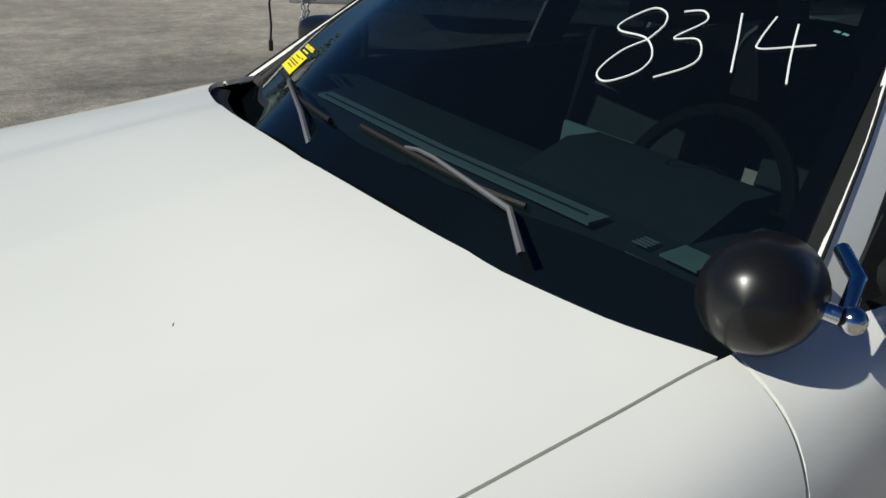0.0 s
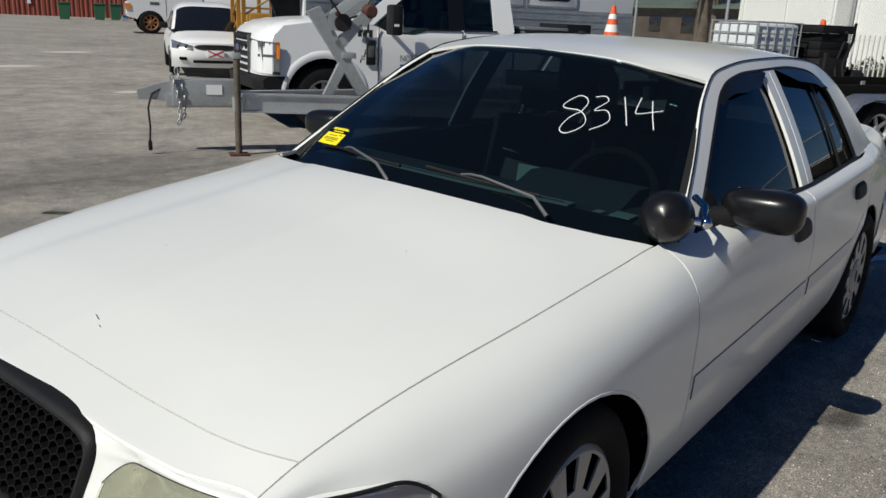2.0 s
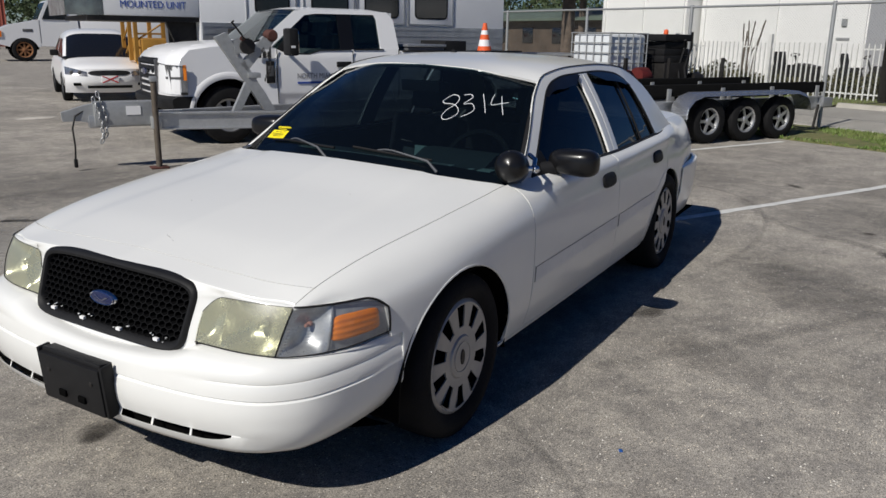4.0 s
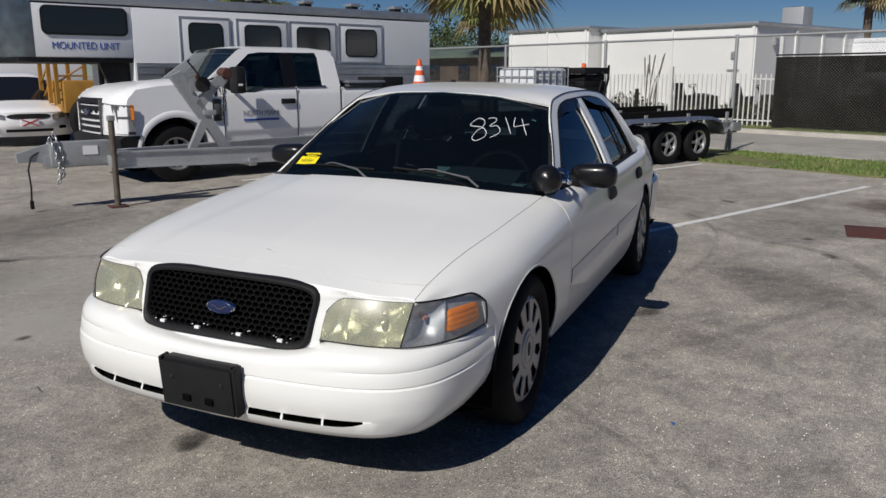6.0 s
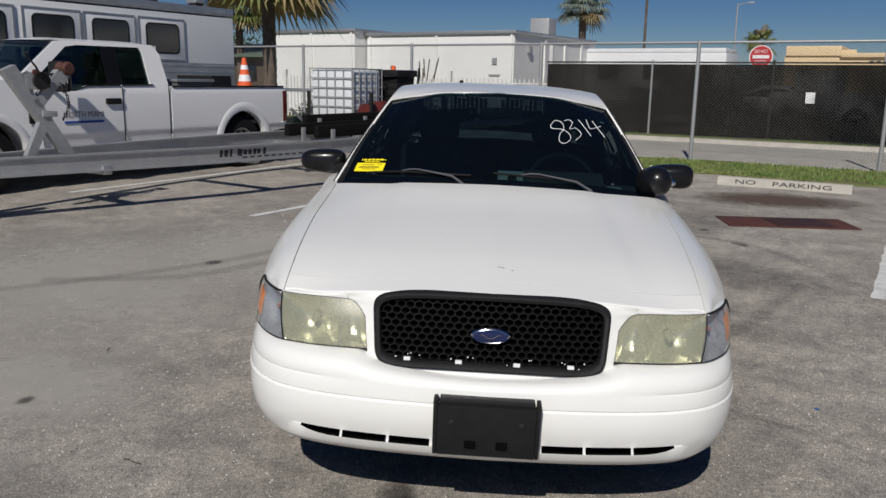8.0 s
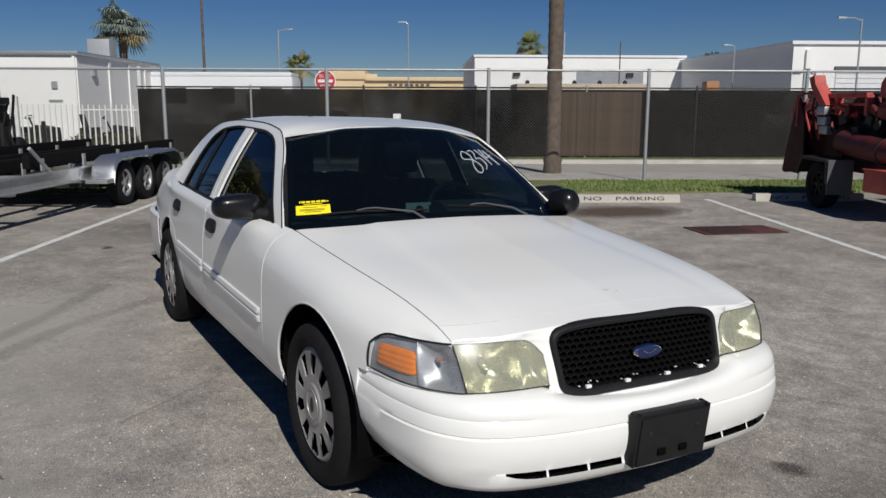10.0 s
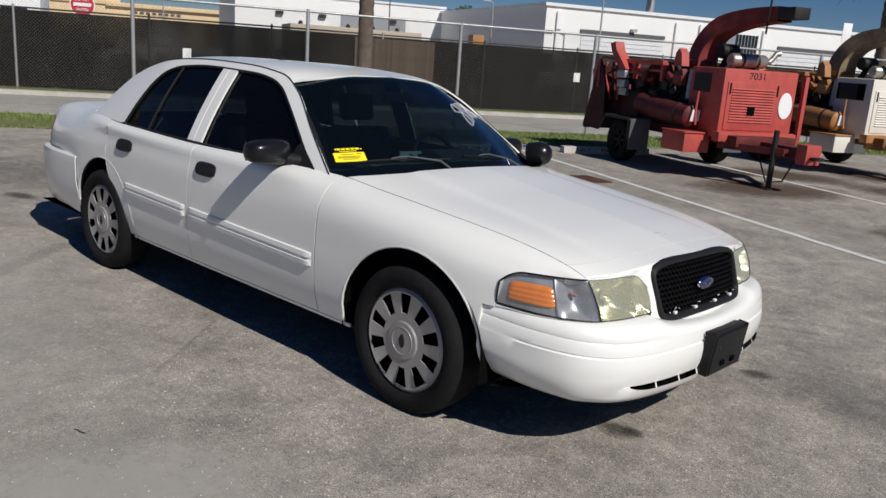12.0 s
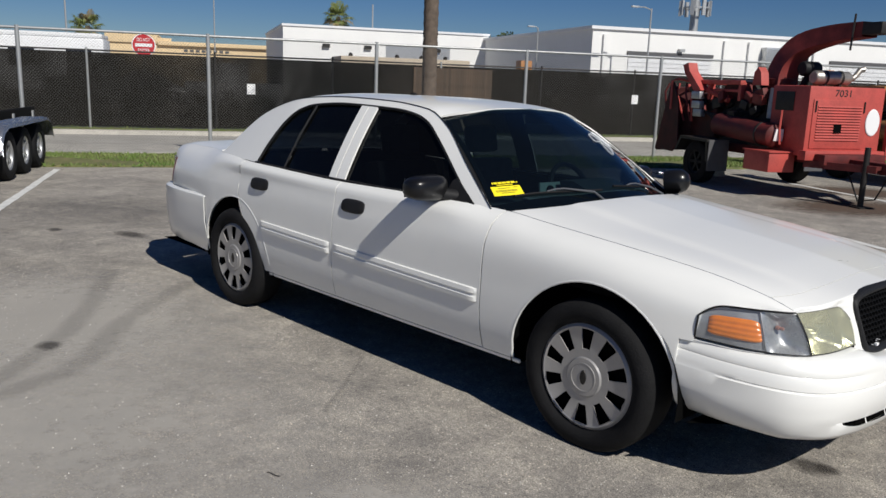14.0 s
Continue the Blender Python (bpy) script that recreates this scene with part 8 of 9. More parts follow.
    # feed house, drum and infeed hopper; the red machine's shadow side is painted darker
    part("oil_pipe", tube(B(), [(0.86, 0.62, 1.62), (0.86, 0.64, 1.40), (0.84, 0.66, 1.16)], 0.045, 10), M_GALV, t, "dull silver upright pipe")
    part("drum_house", bevelled(prism(B(), [(1.3, 0.70), (1.25, 1.45), (1.5, 1.70), (2.1, 1.75), (2.4, 1.5), (2.4, 0.70)], -0.5, 0.5), 0.02), M_STEELDARK if number else c_dark, t)
    part("feed_house", abox(2.25, 3.0, -0.62, 0.62, 0.75, 1.50, 0.03), M_REDSHADE if number else c_dark, t)
    part("feed_rail", abox(1.55, 2.75, 0.62, 0.72, 1.66, 1.73, 0.01), c_main, t)
    part("feed_rail", abox(1.55, 2.45, 0.62, 0.68, 1.54, 1.58, 0.008), c_main, t)
    part("feed_rail_post", abox(1.55, 1.62, 0.60, 0.70, 1.40, 1.70, 0.008), c_main, t)
    part("feed_rail_post", abox(2.38, 2.45, 0.60, 0.70, 1.40, 1.70, 0.008), c_main, t)
    part("feed_cylinder", tube(B(), [(1.9, 0.66, 1.40), (2.7, 0.70, 1.62)], 0.04, 8), c_main, t)
    part("control_bar", tube(B(), [(3.0, 0.62, 1.45), (3.1, 0.66, 1.62), (3.2, 0.4, 1.68), (3.2, -0.4, 1.68), (3.1, -0.66, 1.62)], 0.03, 8), c_main, t)
    part("cutter_lid", bevelled(prism(B(), [(1.14, 1.66), (1.18, 1.86), (1.26, 1.94), (1.34, 1.86), (1.36, 1.66)], 0.50, 0.64), 0.02), c_main, t)
    hp = B()
    grid(hp, lambda a, s: (2.95 + 0.40 * s, (0.58 + 0.24 * s) * math.copysign(abs(math.cos(a)) ** 0.4, math.cos(a)), 1.0 + (0.38 + 0.16 * s) * math.copysign(abs(math.sin(a)) ** 0.4, math.sin(a))), span(0, 2 * math.pi, 33)[:-1], span(0, 1, 4), closed=True)
    part("infeed_hopper", hp, M_REDSHADE if number else c_dark, t)
    part("side_screen", abox(0.30, 0.70, 0.681, 0.692, 1.30, 1.58, 0.006), M_STEELDARK, eb, "dark radiator screen")
    crnd = random.Random(7)
    for i in range(26):
        x, y, z = crnd.uniform(0.95, 3.0), crnd.uniform(0.50, 0.80), crnd.uniform(1.1, 1.66)
        part("bracket", abox(-crnd.uniform(0.04, 0.14), 0.10, -0.05, 0.05, -crnd.uniform(0.03, 0.10), 0.07, 0.012), (c_dark, M_STEELDARK, M_REDMID if number else c_main, M_TRIM)[i % 4], t, at=pose(x, y, z, crnd.uniform(-20, 20), crnd.uniform(-40, 40), 0))
    for i in range(5):
        x = crnd.uniform(2.6, 3.7)
        part("lever", tube(B(), [(x, 0.70, 1.0), (x + crnd.uniform(-0.1, 0.2), 0.78, 1.5), (x + crnd.uniform(-0.1, 0.2), 0.72, 1.66)], 0.018, 6), c_main if i % 2 else c_dark, t)
    part("guard_plate", bevelled(prism(B(), [(2.95, 0.60), (3.02, 1.30), (3.22, 1.66), (3.30, 1.70), (3.68, 0.46), (3.1, 0.44)], 0.86, 0.89), 0.006), M_REDSHADE if number else c_dark, t)
    part("guard_tube", tube(B(), [(3.24, 0.90, 1.20), (3.26, 0.90, 1.70), (3.20, 0.80, 1.74), (3.0, 0.70, 1.70)], 0.022, 8), c_main, t)
    part("feed_tray", bevelled(prism(B(), [(3.66, 0.42), (3.71, 0.44), (3.36, 1.60), (3.31, 1.58)], -0.85, 0.86), 0.01), M_REDSHADE if number else c_dark, t)
    part("lift_arm", bevelled(prism(B(), [(2.45, 1.55), (2.62, 1.50), (2.98, 1.84), (3.06, 1.98), (2.90, 2.02), (2.84, 1.88)], 0.66, 0.84), 0.02), c_main, t)
    for y, z in ((0.74, 1.24), (0.76, 1.40), (0.70, 1.10)):
        part("hydraulic_valve", abox(2.45, 2.70, y, y + 0.10, z, z + 0.13, 0.02), M_ALU, t)
    for i in range(4):
        part("hydraulic_hose", tube(B(), [(2.4 + 0.08 * i, 0.70, 1.2), (2.0, 0.78, 1.0 + 0.05 * i), (1.5, 0.70, 1.15 + 0.06 * i), (1.2, 0.64, 1.3)], 0.018, 6), M_TRIM, t)
    # discharge chute, a bent square duct
    cp = [(1.30, 0.14, 1.58), (1.29, 0.14, 1.86), (1.20, 0.09, 2.12), (0.98, 0.0, 2.33), (0.52, -0.12, 2.45), (0.02, -0.25, 2.50)]
    cv = B()
    rows = []
    path = [Vector([catmull([c[j] for c in cp], q) for j in range(3)]) for q in span(0, 5, 21)]
    for i, p in enumerate(path):
        d = (path[min(i + 1, 20)] - path[max(i - 1, 0)]).normalized()
        s = Vector((0.14, 0.99, 0)).normalized()
        n = s.cross(d).normalized()
        w, h = 0.18 - 0.003 * i, 0.20 - 0.0045 * i
        rows.append([cv.verts.new(p + s * (w * a) + n * (h * b)) for a, b in ((-1, -1), (1, -1), (1, 1), (-1, 1))])
    for a, b in zip(rows, rows[1:]):
        for k in range(4):
            cv.faces.new((a[k], a[(k + 1) % 4], b[(k + 1) % 4], b[k]))
    ch2 = part("discharge_chute", bevelled(cv, 0.012, 2, 30), M_REDMID if number else M_CREAMDIRTY, t)
    part("chute_deflector", abox(-0.32, 0.04, -0.40, -0.12, 2.42, 2.59, 0.01), M_STEELDARK, ch2)
    part("chute_crank", tube(B(), [(0.15, -0.06, 2.20), (0.15, -0.08, 2.72)], 0.015, 6), M_STEELDARK, ch2)
    part("chute_collar", lathe(B(), [(0.22, -0.04), (0.25, -0.03), (0.25, 0.05), (0.22, 0.06)], 24, "z", (1.32, 0.14, 1.72)), c_dark, ch2)
    for k in (1, -1):
        road_wheel(t, 2.10, k * 0.96, 0.36, 0.24, k, 0.19, 6, c_main if not number else M_TRIM)
        fd = part("mudguard", bevelled(prism(B(), [(1.62, 0.40), (1.66, 0.76), (2.45, 0.78), (2.60, 0.52), (2.55, 0.52), (2.42, 0.73), (1.71, 0.72), (1.67, 0.40)], k * 0.78, k * 1.16), 0.005), M_STEELDARK, t)
        part("mud_flap", abox(1.60, 1.618, k * 0.97 - 0.19, k * 0.97 + 0.19, 0.25, 0.76), M_GREYDARK, fd)
    return t


chipper(lot(6.0, -5.43), M_REDPAINT, M_REDDARK, M_REDPAINT, "faded red towable wood chipper on asphalt", "7031")
chipper(lot(6.6, -8.95), M_ORANGE, M_ORANGEDK, M_CREAMPAINT, "orange and cream towable wood chipper", "")

# ---- palms ----
def palm(m, height, trunk_r, crown_r, n, label, seed, droop=1.0, dry=0.12, silver=None):
    rnd = random.Random(seed)
    t = thing("palm_tree", m, label, "palm tree")
    zs = span(0, height, int(height / 0.11))
    tr = B()
    prof = [(trunk_r * (1.25 if z < 0.4 else 1.0) * (1 + 0.035 * ((i % 2) * 2 - 1) + rnd.uniform(-0.02, 0.02)), z) for i, z in enumerate(zs)]
    lathe(tr, prof, 14, "z")
    part("trunk", tr, M_TRUNK, t)
    if n:
        vs, fs, mats = [], [], []
        for f in range(n):
            el = math.asin(rnd.uniform(-0.62, 0.98))
            az = rnd.uniform(0, 2 * math.pi)
            L = crown_r * rnd.uniform(0.75, 1.05)
            stem = L * 0.52
            d = Vector((math.cos(az) * math.cos(el), math.sin(az) * math.cos(el), math.sin(el)))
            tip = Vector((0, 0, height)) + d * stem + Vector((0, 0, -0.12 * stem))
            old = el < -0.25 and rnd.random() < 0.7 or rnd.random() < dry
            side = d.cross(Vector((0, 0, 1))).normalized()
            up = side.cross(d).normalized()
            i = len(vs)
            a = Vector((0, 0, height - 0.1))
            vs += [tuple(a + side * 0.02), tuple(a - side * 0.02), tuple(tip)]
            fs.append((i, i + 1, i + 2))
            mats.append(1 if old else 0)
            for k in range(22):
                ang = radians(-135 + 270 * k / 21)
                ld = (d * math.cos(ang) + side * math.sin(ang) + up * 0.18).normalized()
                ll = (L - stem) * (0.72 + 0.28 * math.cos(ang * 0.6)) * rnd.uniform(0.9, 1.1)
                w = ld.cross(up).normalized() * 0.045 * crown_r / 2
                mid = tip + ld * ll * 0.55
                end = tip + ld * ll + Vector((0, 0, -0.42 * ll * droop * rnd.uniform(0.6, 1.2)))
                i = len(vs)
                vs += [tuple(tip), tuple(mid + w), tuple(mid - w), tuple(end)]
                fs += [(i, i + 1, i + 2), (i + 1, i + 3, i + 2)]
                mats += [1 if old else 0] * 2
        me = bpy.data.meshes.new("crown")
        me.from_pydata(vs, [], fs)
        me.materials.append(silver or M_LEAF)
        me.materials.append(M_LEAFDRY)
        me.polygons.foreach_set("material_index", mats)
        o = new("crown", me)
        o.parent = t
    return t


palm(lot(14.2, 16.1), 4.55, 0.19, 2.5, 190, "fan palm with hanging fronds behind the fence", 4)
palm(lot(60, 24.6), 7.4, 0.30, 2.7, 46, "silvery fan palm far behind white buildings", 8, 1.3, 0.05, mat("silver palm leaf", (0.22, 0.27, 0.22), 0.6, var=0.3, scale=2))
palm(lot(14.15, -1.31), 7.2, 0.165, 2.3, 60, "tall palm with bare grey trunk beside the drive", 9)
palm(lot(13.6, -15.95), 5.6, 0.20, 2.2, 60, "fan palm behind the chippers", 10)
palm(lot(70, 12.5), 5.0, 0.2, 1.9, 24, "small distant fan palm against the sky", 12, 1.3)
palm(lot(72, -8.6), 7.0, 0.22, 1.9, 26, "small distant fan palm above white roof", 14, 1.3)
palm(lot(30, 33), 5.2, 0.2, 2.4, 60, "fan palm beside distant trees", 15)
palm(lot(12, 27), 4.0, 0.2, 2.0, 50, "fan palm behind the horse trailer", 16)


def leafy_tree(m, height, r, label, seed, n=2600):
    rnd = random.Random(seed)
    t = thing("tree", m, label, "tree")
    tr = B()
    tube(tr, [(0, 0, 0), (0.05, 0.02, height * 0.3), (0, 0.1, height * 0.55)], [0.03 * height, 0.022 * height, 0.012 * height], 8)
    for k in range(5):
        a = k * 1.3
        tube(tr, [(0, 0.05, height * 0.35), (math.cos(a) * r * 0.35, math.sin(a) * r * 0.35, height * 0.6), (math.cos(a) * r * 0.6, math.sin(a) * r * 0.6, height * 0.75)], [0.014 * height, 0.009 * height, 0.004 * height], 6)
    part("trunk", tr, M_TRUNK, t)
    clumps = [(Vector((rnd.gauss(0, 0.42) * r, rnd.gauss(0, 0.42) * r, height * rnd.uniform(0.38, 0.9))), r * rnd.uniform(0.22, 0.42)) for _ in range(22)]
    vs, fs = [], []
    for _ in range(n):
        c, cr2 = clumps[rnd.randrange(22)]
        d = Vector((rnd.gauss(0, 1), rnd.gauss(0, 1), rnd.gauss(0, 0.8))).normalized() * cr2 * rnd.uniform(0.5, 1.0)
        p = c + d
        s = 0.035 * height * rnd.uniform(0.5, 1.2)
        a = Vector((rnd.gauss(0, 1), rnd.gauss(0, 1), rnd.gauss(0, 1))).normalized() * s
        b = a.cross(Vector((rnd.gauss(0, 1), rnd.gauss(0, 1), rnd.gauss(0, 1)))).normalized() * s * 0.6
        i = len(vs)
        vs += [tuple(p - a), tuple(p + b), tuple(p + a), tuple(p - b)]
        fs.append((i, i + 1, i + 2, i + 3))
    me = bpy.data.meshes.new("crown")
    me.from_pydata(vs, [], fs)
    me.materials.append(M_TREELEAF)
    o = new("crown", me)
    o.parent = t
    return t


M_TREELEAF = mat("tree leaf", (0.055, 0.085, 0.03), 0.7, var=0.4, scale=0.8)
for i, (u, v, h, r) in enumerate(((48, 52, 5.0, 5), (52, 62, 5.6, 6), (44, 66, 6, 5), (36, 76, 7, 6), (22, 84, 9, 7), (10, 92, 8, 6), (0, 100, 9, 7), (-12, 104, 9, 7), (92, -33, 7.5, 4), (-26, 110, 9, 7), (-42, 116, 9, 8), (55, 72, 8, 6))):
    leafy_tree(lot(u, v), h, r, "broad green tree in the distance", 40 + i)

# ---- buildings ----
def block(name, m, u, v, z, material, label, trims=True):
    t = thing(name, m, label, "building")
    part("wall", abox(0, u, 0, v, 0, z - 0.001), material, t)
    part("roof", abox(-0.10, u + 0.1, -0.10, v + 0.1, z, z + 0.14, 0.02), M_ALU if trims else material, t)
    return t


sh = thing("low_shed", lot(30, 30.8), "low brown shed with green metal roof", "building")
part("wall", abox(0, 6, 0, 12, 0, 2.62), mat("dark brown boards", (0.10, 0.075, 0.055), 0.85, var=0.5, scale=1.2), sh)
part("roof", bevelled(prism(B(), [(-0.5, 2.62), (3, 3.35), (6.5, 2.62), (6.5, 2.5), (-0.5, 2.5)], -0.3, 12.3), 0.02), mat("faded green roof sheet", (0.13, 0.17, 0.13), 0.6, var=0.3, scale=1.0), sh)
for v in (1.5, 4.2, 7.0, 9.8):
    part("window", abox(-0.04, 0.0, v - 0.5, v + 0.5, 1.2, 2.1, 0.01), M_GLASSBLACK, sh)
wb = block("office_cabin", lot(25.2, 21.4), 8, 4.9, 3.42, M_BUILD, "white flat-roofed modular cabin behind the fence")
for v in (0.15, 2.4, 4.7):
    part("downpipe", abox(-0.06, 0.0, v - 0.05, v + 0.05, 0.3, 3.4), M_BUILD, wb)
wb2 = block("office_cabin", lot(26.0, 14.1), 9, 7.2, 3.28, M_BUILD, "long white flat-roofed modular cabin with grey side")
for v in (0.1, 3.6, 7.0):
    part("downpipe", abox(-0.06, 0.0, v - 0.05, v + 0.05, 0.3, 3.26), M_BUILD, wb2)
part("vent_grille", abox(-0.03, 0.0, 0.6, 1.1, 1.62, 1.7), M_GALV, wb2)
part("electric_box", abox(-0.06, 0.0, 0.75, 0.95, 2.1, 2.35), M_GALV, wb2)
part("wall_lamp", abox(1.2, 1.5, -0.12, 0.0, 2.6, 2.85), M_GALV, wb2)
for u in (3.0, 5.2, 7.2):
    part("side_pier", abox(u - 0.1, u + 0.1, -0.06, 0.0, 0, 3.2), M_BUILD, wb2)
ac = thing("roof_air_unit", lot(30, 14.4, 3.42), "grey rooftop air conditioning unit", "air conditioner")
part("case", abox(0, 0.8, 0, 0.9, 0.0, 0.75, 0.03), M_GALV, ac)
part("fan_grille", lathe(B(), [(0, 0.02), (0.32, 0.02), (0.34, 0.0)], 20, "z", (0.4, 0.45, 0.75)), M_STEELDARK, ac)
rv = thing("motorhome", lot(34, 7.6), "long white motorhome behind dark fence", "motorhome")
part("body", abox(0, 2.6, 0, 8.4, 0.6, 2.82, 0.10), M_WHITE, rv)
part("roof", abox(0.05, 2.55, 0.05, 8.35, 2.82, 3.02, 0.08), M_WHITE, rv)
for v in (1.0, 3.2, 5.4, 7.2):
    part("window", abox(-0.02, 0.0, v - 0.5, v + 0.5, 1.6, 2.3, 0.008), M_GLASSBLACK, rv)
for v in (1.4, 7.0):
    road_wheel(rv, 0.2, v, 0.42, 0.25, -1, 0.22, 6, M_STEELRIM).rotation_euler.z += radians(90)
yb = thing("cream_building", lot(90, -6.0), "cream-painted workshop with flat roof far off", "building")
part("wall", abox(0, 14, 0, 19.4, 0, 4.45), M_CREAM, yb)
part("parapet", abox(-0.2, 14, 14.0, 19.3, 4.45, 5.45, 0.02), M_CREAM, yb)
part("cornice", abox(-0.35, 0, 0, 14.0, 4.30, 4.72, 0.03), M_CREAM, yb)
part("step_parapet", abox(-0.1, 0, 12.6, 14.0, 4.72, 5.05, 0.02), M_CREAM, yb)
for i in range(8):
    part("sign_bar", abox(-0.08, -0.02, 6.6 + 0.62 * i, 7.0 + 0.62 * i, 3.72, 3.95), M_GREYDARK, yb)
w2 = thing("white_warehouse", lot(66, -21.2), "white flat-roofed warehouse far behind fences", "building")
part("wall", abox(0, 18, 0, 18.2, 0, 5.62), M_BUILD, w2)
part("roof", abox(-0.1, 18, -0.1, 18.3, 5.62, 5.80), M_WHITE, w2)
for v in (4.8, 11.0, 14.6):
    part("wall_lamp", abox(-0.25, 0, v - 0.3, v + 0.3, 4.0, 4.3), M_STEELDARK, w2)
part("shutter", abox(-0.05, 0, 3.6, 9.4, 1.0, 4.4), M_ALU, w2)
part("rooftop_pipe", tube(B(), [(3, 10.0, 5.7), (3, 10.0, 8.0)], 0.07, 6), M_GALV, w2)
w3 = thing("white_warehouse", lot(45, -66), "large white warehouse with roller doors", "building")
part("wall", abox(0, 26, 0, 45.1, 0, 5.22), M_BUILD, w3)
part("roof", abox(-0.15, 26, -0.1, 45.25, 5.22, 5.42), M_WHITE, w3)
for v0, v1 in ((36.0, 42.4), (20, 26)):
    d = part("roller_door", abox(-0.06, 0, v0, v1, 0, 3.7), M_WHITE, w3)
    part("door_head", abox(-0.12, 0, v0 - 0.1, v1 + 0.1, 3.7, 3.92), M_GREYDARK, d)
    for z in span(0.3, 3.5, 12):
        part("slat_joint", abox(-0.075, -0.06, v0, v1, z - 0.015, z + 0.015), M_GALV, d)
for v in (44.2, 35.0, 33.0, 27.5, 19.0):
    part("pilaster", abox(-0.18, 0, v - 0.15, v + 0.15, 0, 4.9), M_BUILD, w3)
for v in (38.5, 30.5):
    part("flood_lamp", abox(-0.35, 0, v - 0.18, v + 0.18, 4.0, 4.2), M_GALV, w3)
wd = part("window", abox(-0.05, 0, 28.0, 30.0, 3.2, 4.5), M_GLASSBLACK, w3, "barred dark window")
for v in span(28.0, 30.0, 8):
    part("bar", abox(-0.09, -0.05, v - 0.02, v + 0.02, 3.2, 4.5), M_GALV, wd)
ac2 = part("air_conditioner", abox(-0.6, 0, 30.4, 32.0, 3.3, 4.6, 0.03), M_ALU, w3, "louvred wall air conditioner")
for z in span(3.45, 4.45, 9):
    part("louvre", abox(-0.63, -0.6, 30.5, 31.9, z - 0.03, z + 0.02), M_GALV, ac2)
part("skirting", abox(-0.03, 0, 0, 45, 0, 2.2), M_GREYDARK, w3)
de = thing("bin_enclosure", lot(40, -10.8), "brown slatted bin enclosure with beige lid", "enclosure")
for i in range(21):
    part("slat", abox(-0.03, 0.0, 0.02 + 0.34 * i, 0.33 + 0.34 * i, 0.1, 2.22), M_BROWN, de)
part("core", abox(0.0, 3.0, 0, 7.2, 0.05, 2.2), M_BROWN, de)
part("lid", abox(-0.1, 3.1, -0.05, 7.25, 2.24, 2.70, 0.04), M_BEIGE, de)
for v in (1.2, 2.6, 4.0, 6.6):
    part("lid_vent", lathe(B(), [(0.12, 0), (0.12, 0.12), (0.05, 0.2), (0, 0.2)], 10, "z", (0.6, v, 2.70)), M_STEELDARK, de)
for i, (u, v, c) in enumerate(((23.5, -7.6, M_STEELDARK), (24.0, 6.8, M_GREYDARK), (23.0, -11.5, M_GALV), (24.5, 2.6, M_WHITE))):
    mc = thing("parked_machine", lot(u, v), "dark machine parked behind the mesh fence", "machine")
    part("body", abox(0, 1.8, -1.6, 1.6, 0.5, 1.25, 0.08), c, mc)
    part("cab", abox(0.2, 1.6, -0.5, 0.9, 1.25, 1.9, 0.10), c, mc)
    for v2 in (-1.0, 1.0):
        road_wheel(mc, 0.05, v2, 0.40, 0.24, -1, 0.2, 6, M_STEELRIM).rotation_euler.z += radians(90)
bk3 = thing("bucket_lift", lot(40, -13.6), "orange lift bucket above the fence", "lift")
part("boom", tube(B(), [(0, 0, 0), (0, 0, 2.0), (0, -0.6, 2.4)], 0.12, 8), M_GREYDARK, bk3)
part("bucket", abox(-0.4, 0.4, -0.9, -0.2, 2.25, 2.85, 0.05), M_ORANGE, bk3)

# ---- poles and masts ----
def pole(m, h, r, label, arm=0.0, lamp=False):
    t = thing("lamp_post" if lamp else "utility_pole", m, label, "pole")
    part("mast", tube(B(), [(0, 0, 0), (0, 0, h)], [r, r * 0.7], 8), M_GALV if lamp else M_TRUNK, t)
    if arm:
        part("arm", tube(B(), [(0, 0, h - 0.1), (0, arm * 0.5, h + 0.05), (0, arm, h + 0.05)], r * 0.5, 6), M_GALV, t)
    if lamp:
        part("lamp_head", abox(-0.1, 0.1, min(arm, arm + 0.5), max(arm, arm + 0.5), h, h + 0.1, 0.02), M_GALV, t)
    return t


pole(lot(40, 13.2), 7.5, 0.09, "grey steel light pole behind white cabins")
pole(lot(42, -23.3), 6.4, 0.07, "steel street lamp before white warehouse", 0.9, True)
pole(lot(62, 13.0), 7.4, 0.08, "thin grey street lamp in the distance", -1.2, True)
pole(lot(60, 2.6), 7.8, 0.06, "thin grey light pole in the distance", 0.3, True)
pole(lot(52, -20.0), 5.6, 0.07, "short lamp pole between the warehouses", 0.3, True)
pole(lot(16, 39.9), 12, 0.24, "wooden utility pole behind the horse trailer")
pole(lot(46, -10.6), 5.4, 0.05, "thin pole beside white warehouse")
tw = thing("phone_mast", lot(80, -51.4), "distant phone mast with antenna panels", "mast")
part("mast", tube(B(), [(0, 0, 0), (0, 0, 11.8)], [0.6, 0.45], 10), M_GALV, tw)
for i in range(8):
    a = i * math.pi / 4
    part("antenna", abox(-0.12, 0.12, -0.2, 0.2, 9.9, 11.6), M_GALV, tw, at=pose(1.7 * math.cos(a), 1.7 * math.sin(a), 0, 0, 0, math.degrees(a)))
part("ring", lathe(B(), [(1.5, 10.7), (1.7, 10.7), (1.7, 10.85), (1.5, 10.85)], 24, "z"), M_GALV, tw)
sp2 = thing("parking_sign", lot(13.2, -14.1), "small white metal sign on steel post", "sign")
part("post", tube(B(), [(0, 0, 0), (0, 0, 2.9)], 0.03, 8), M_GREYDARK, sp2)
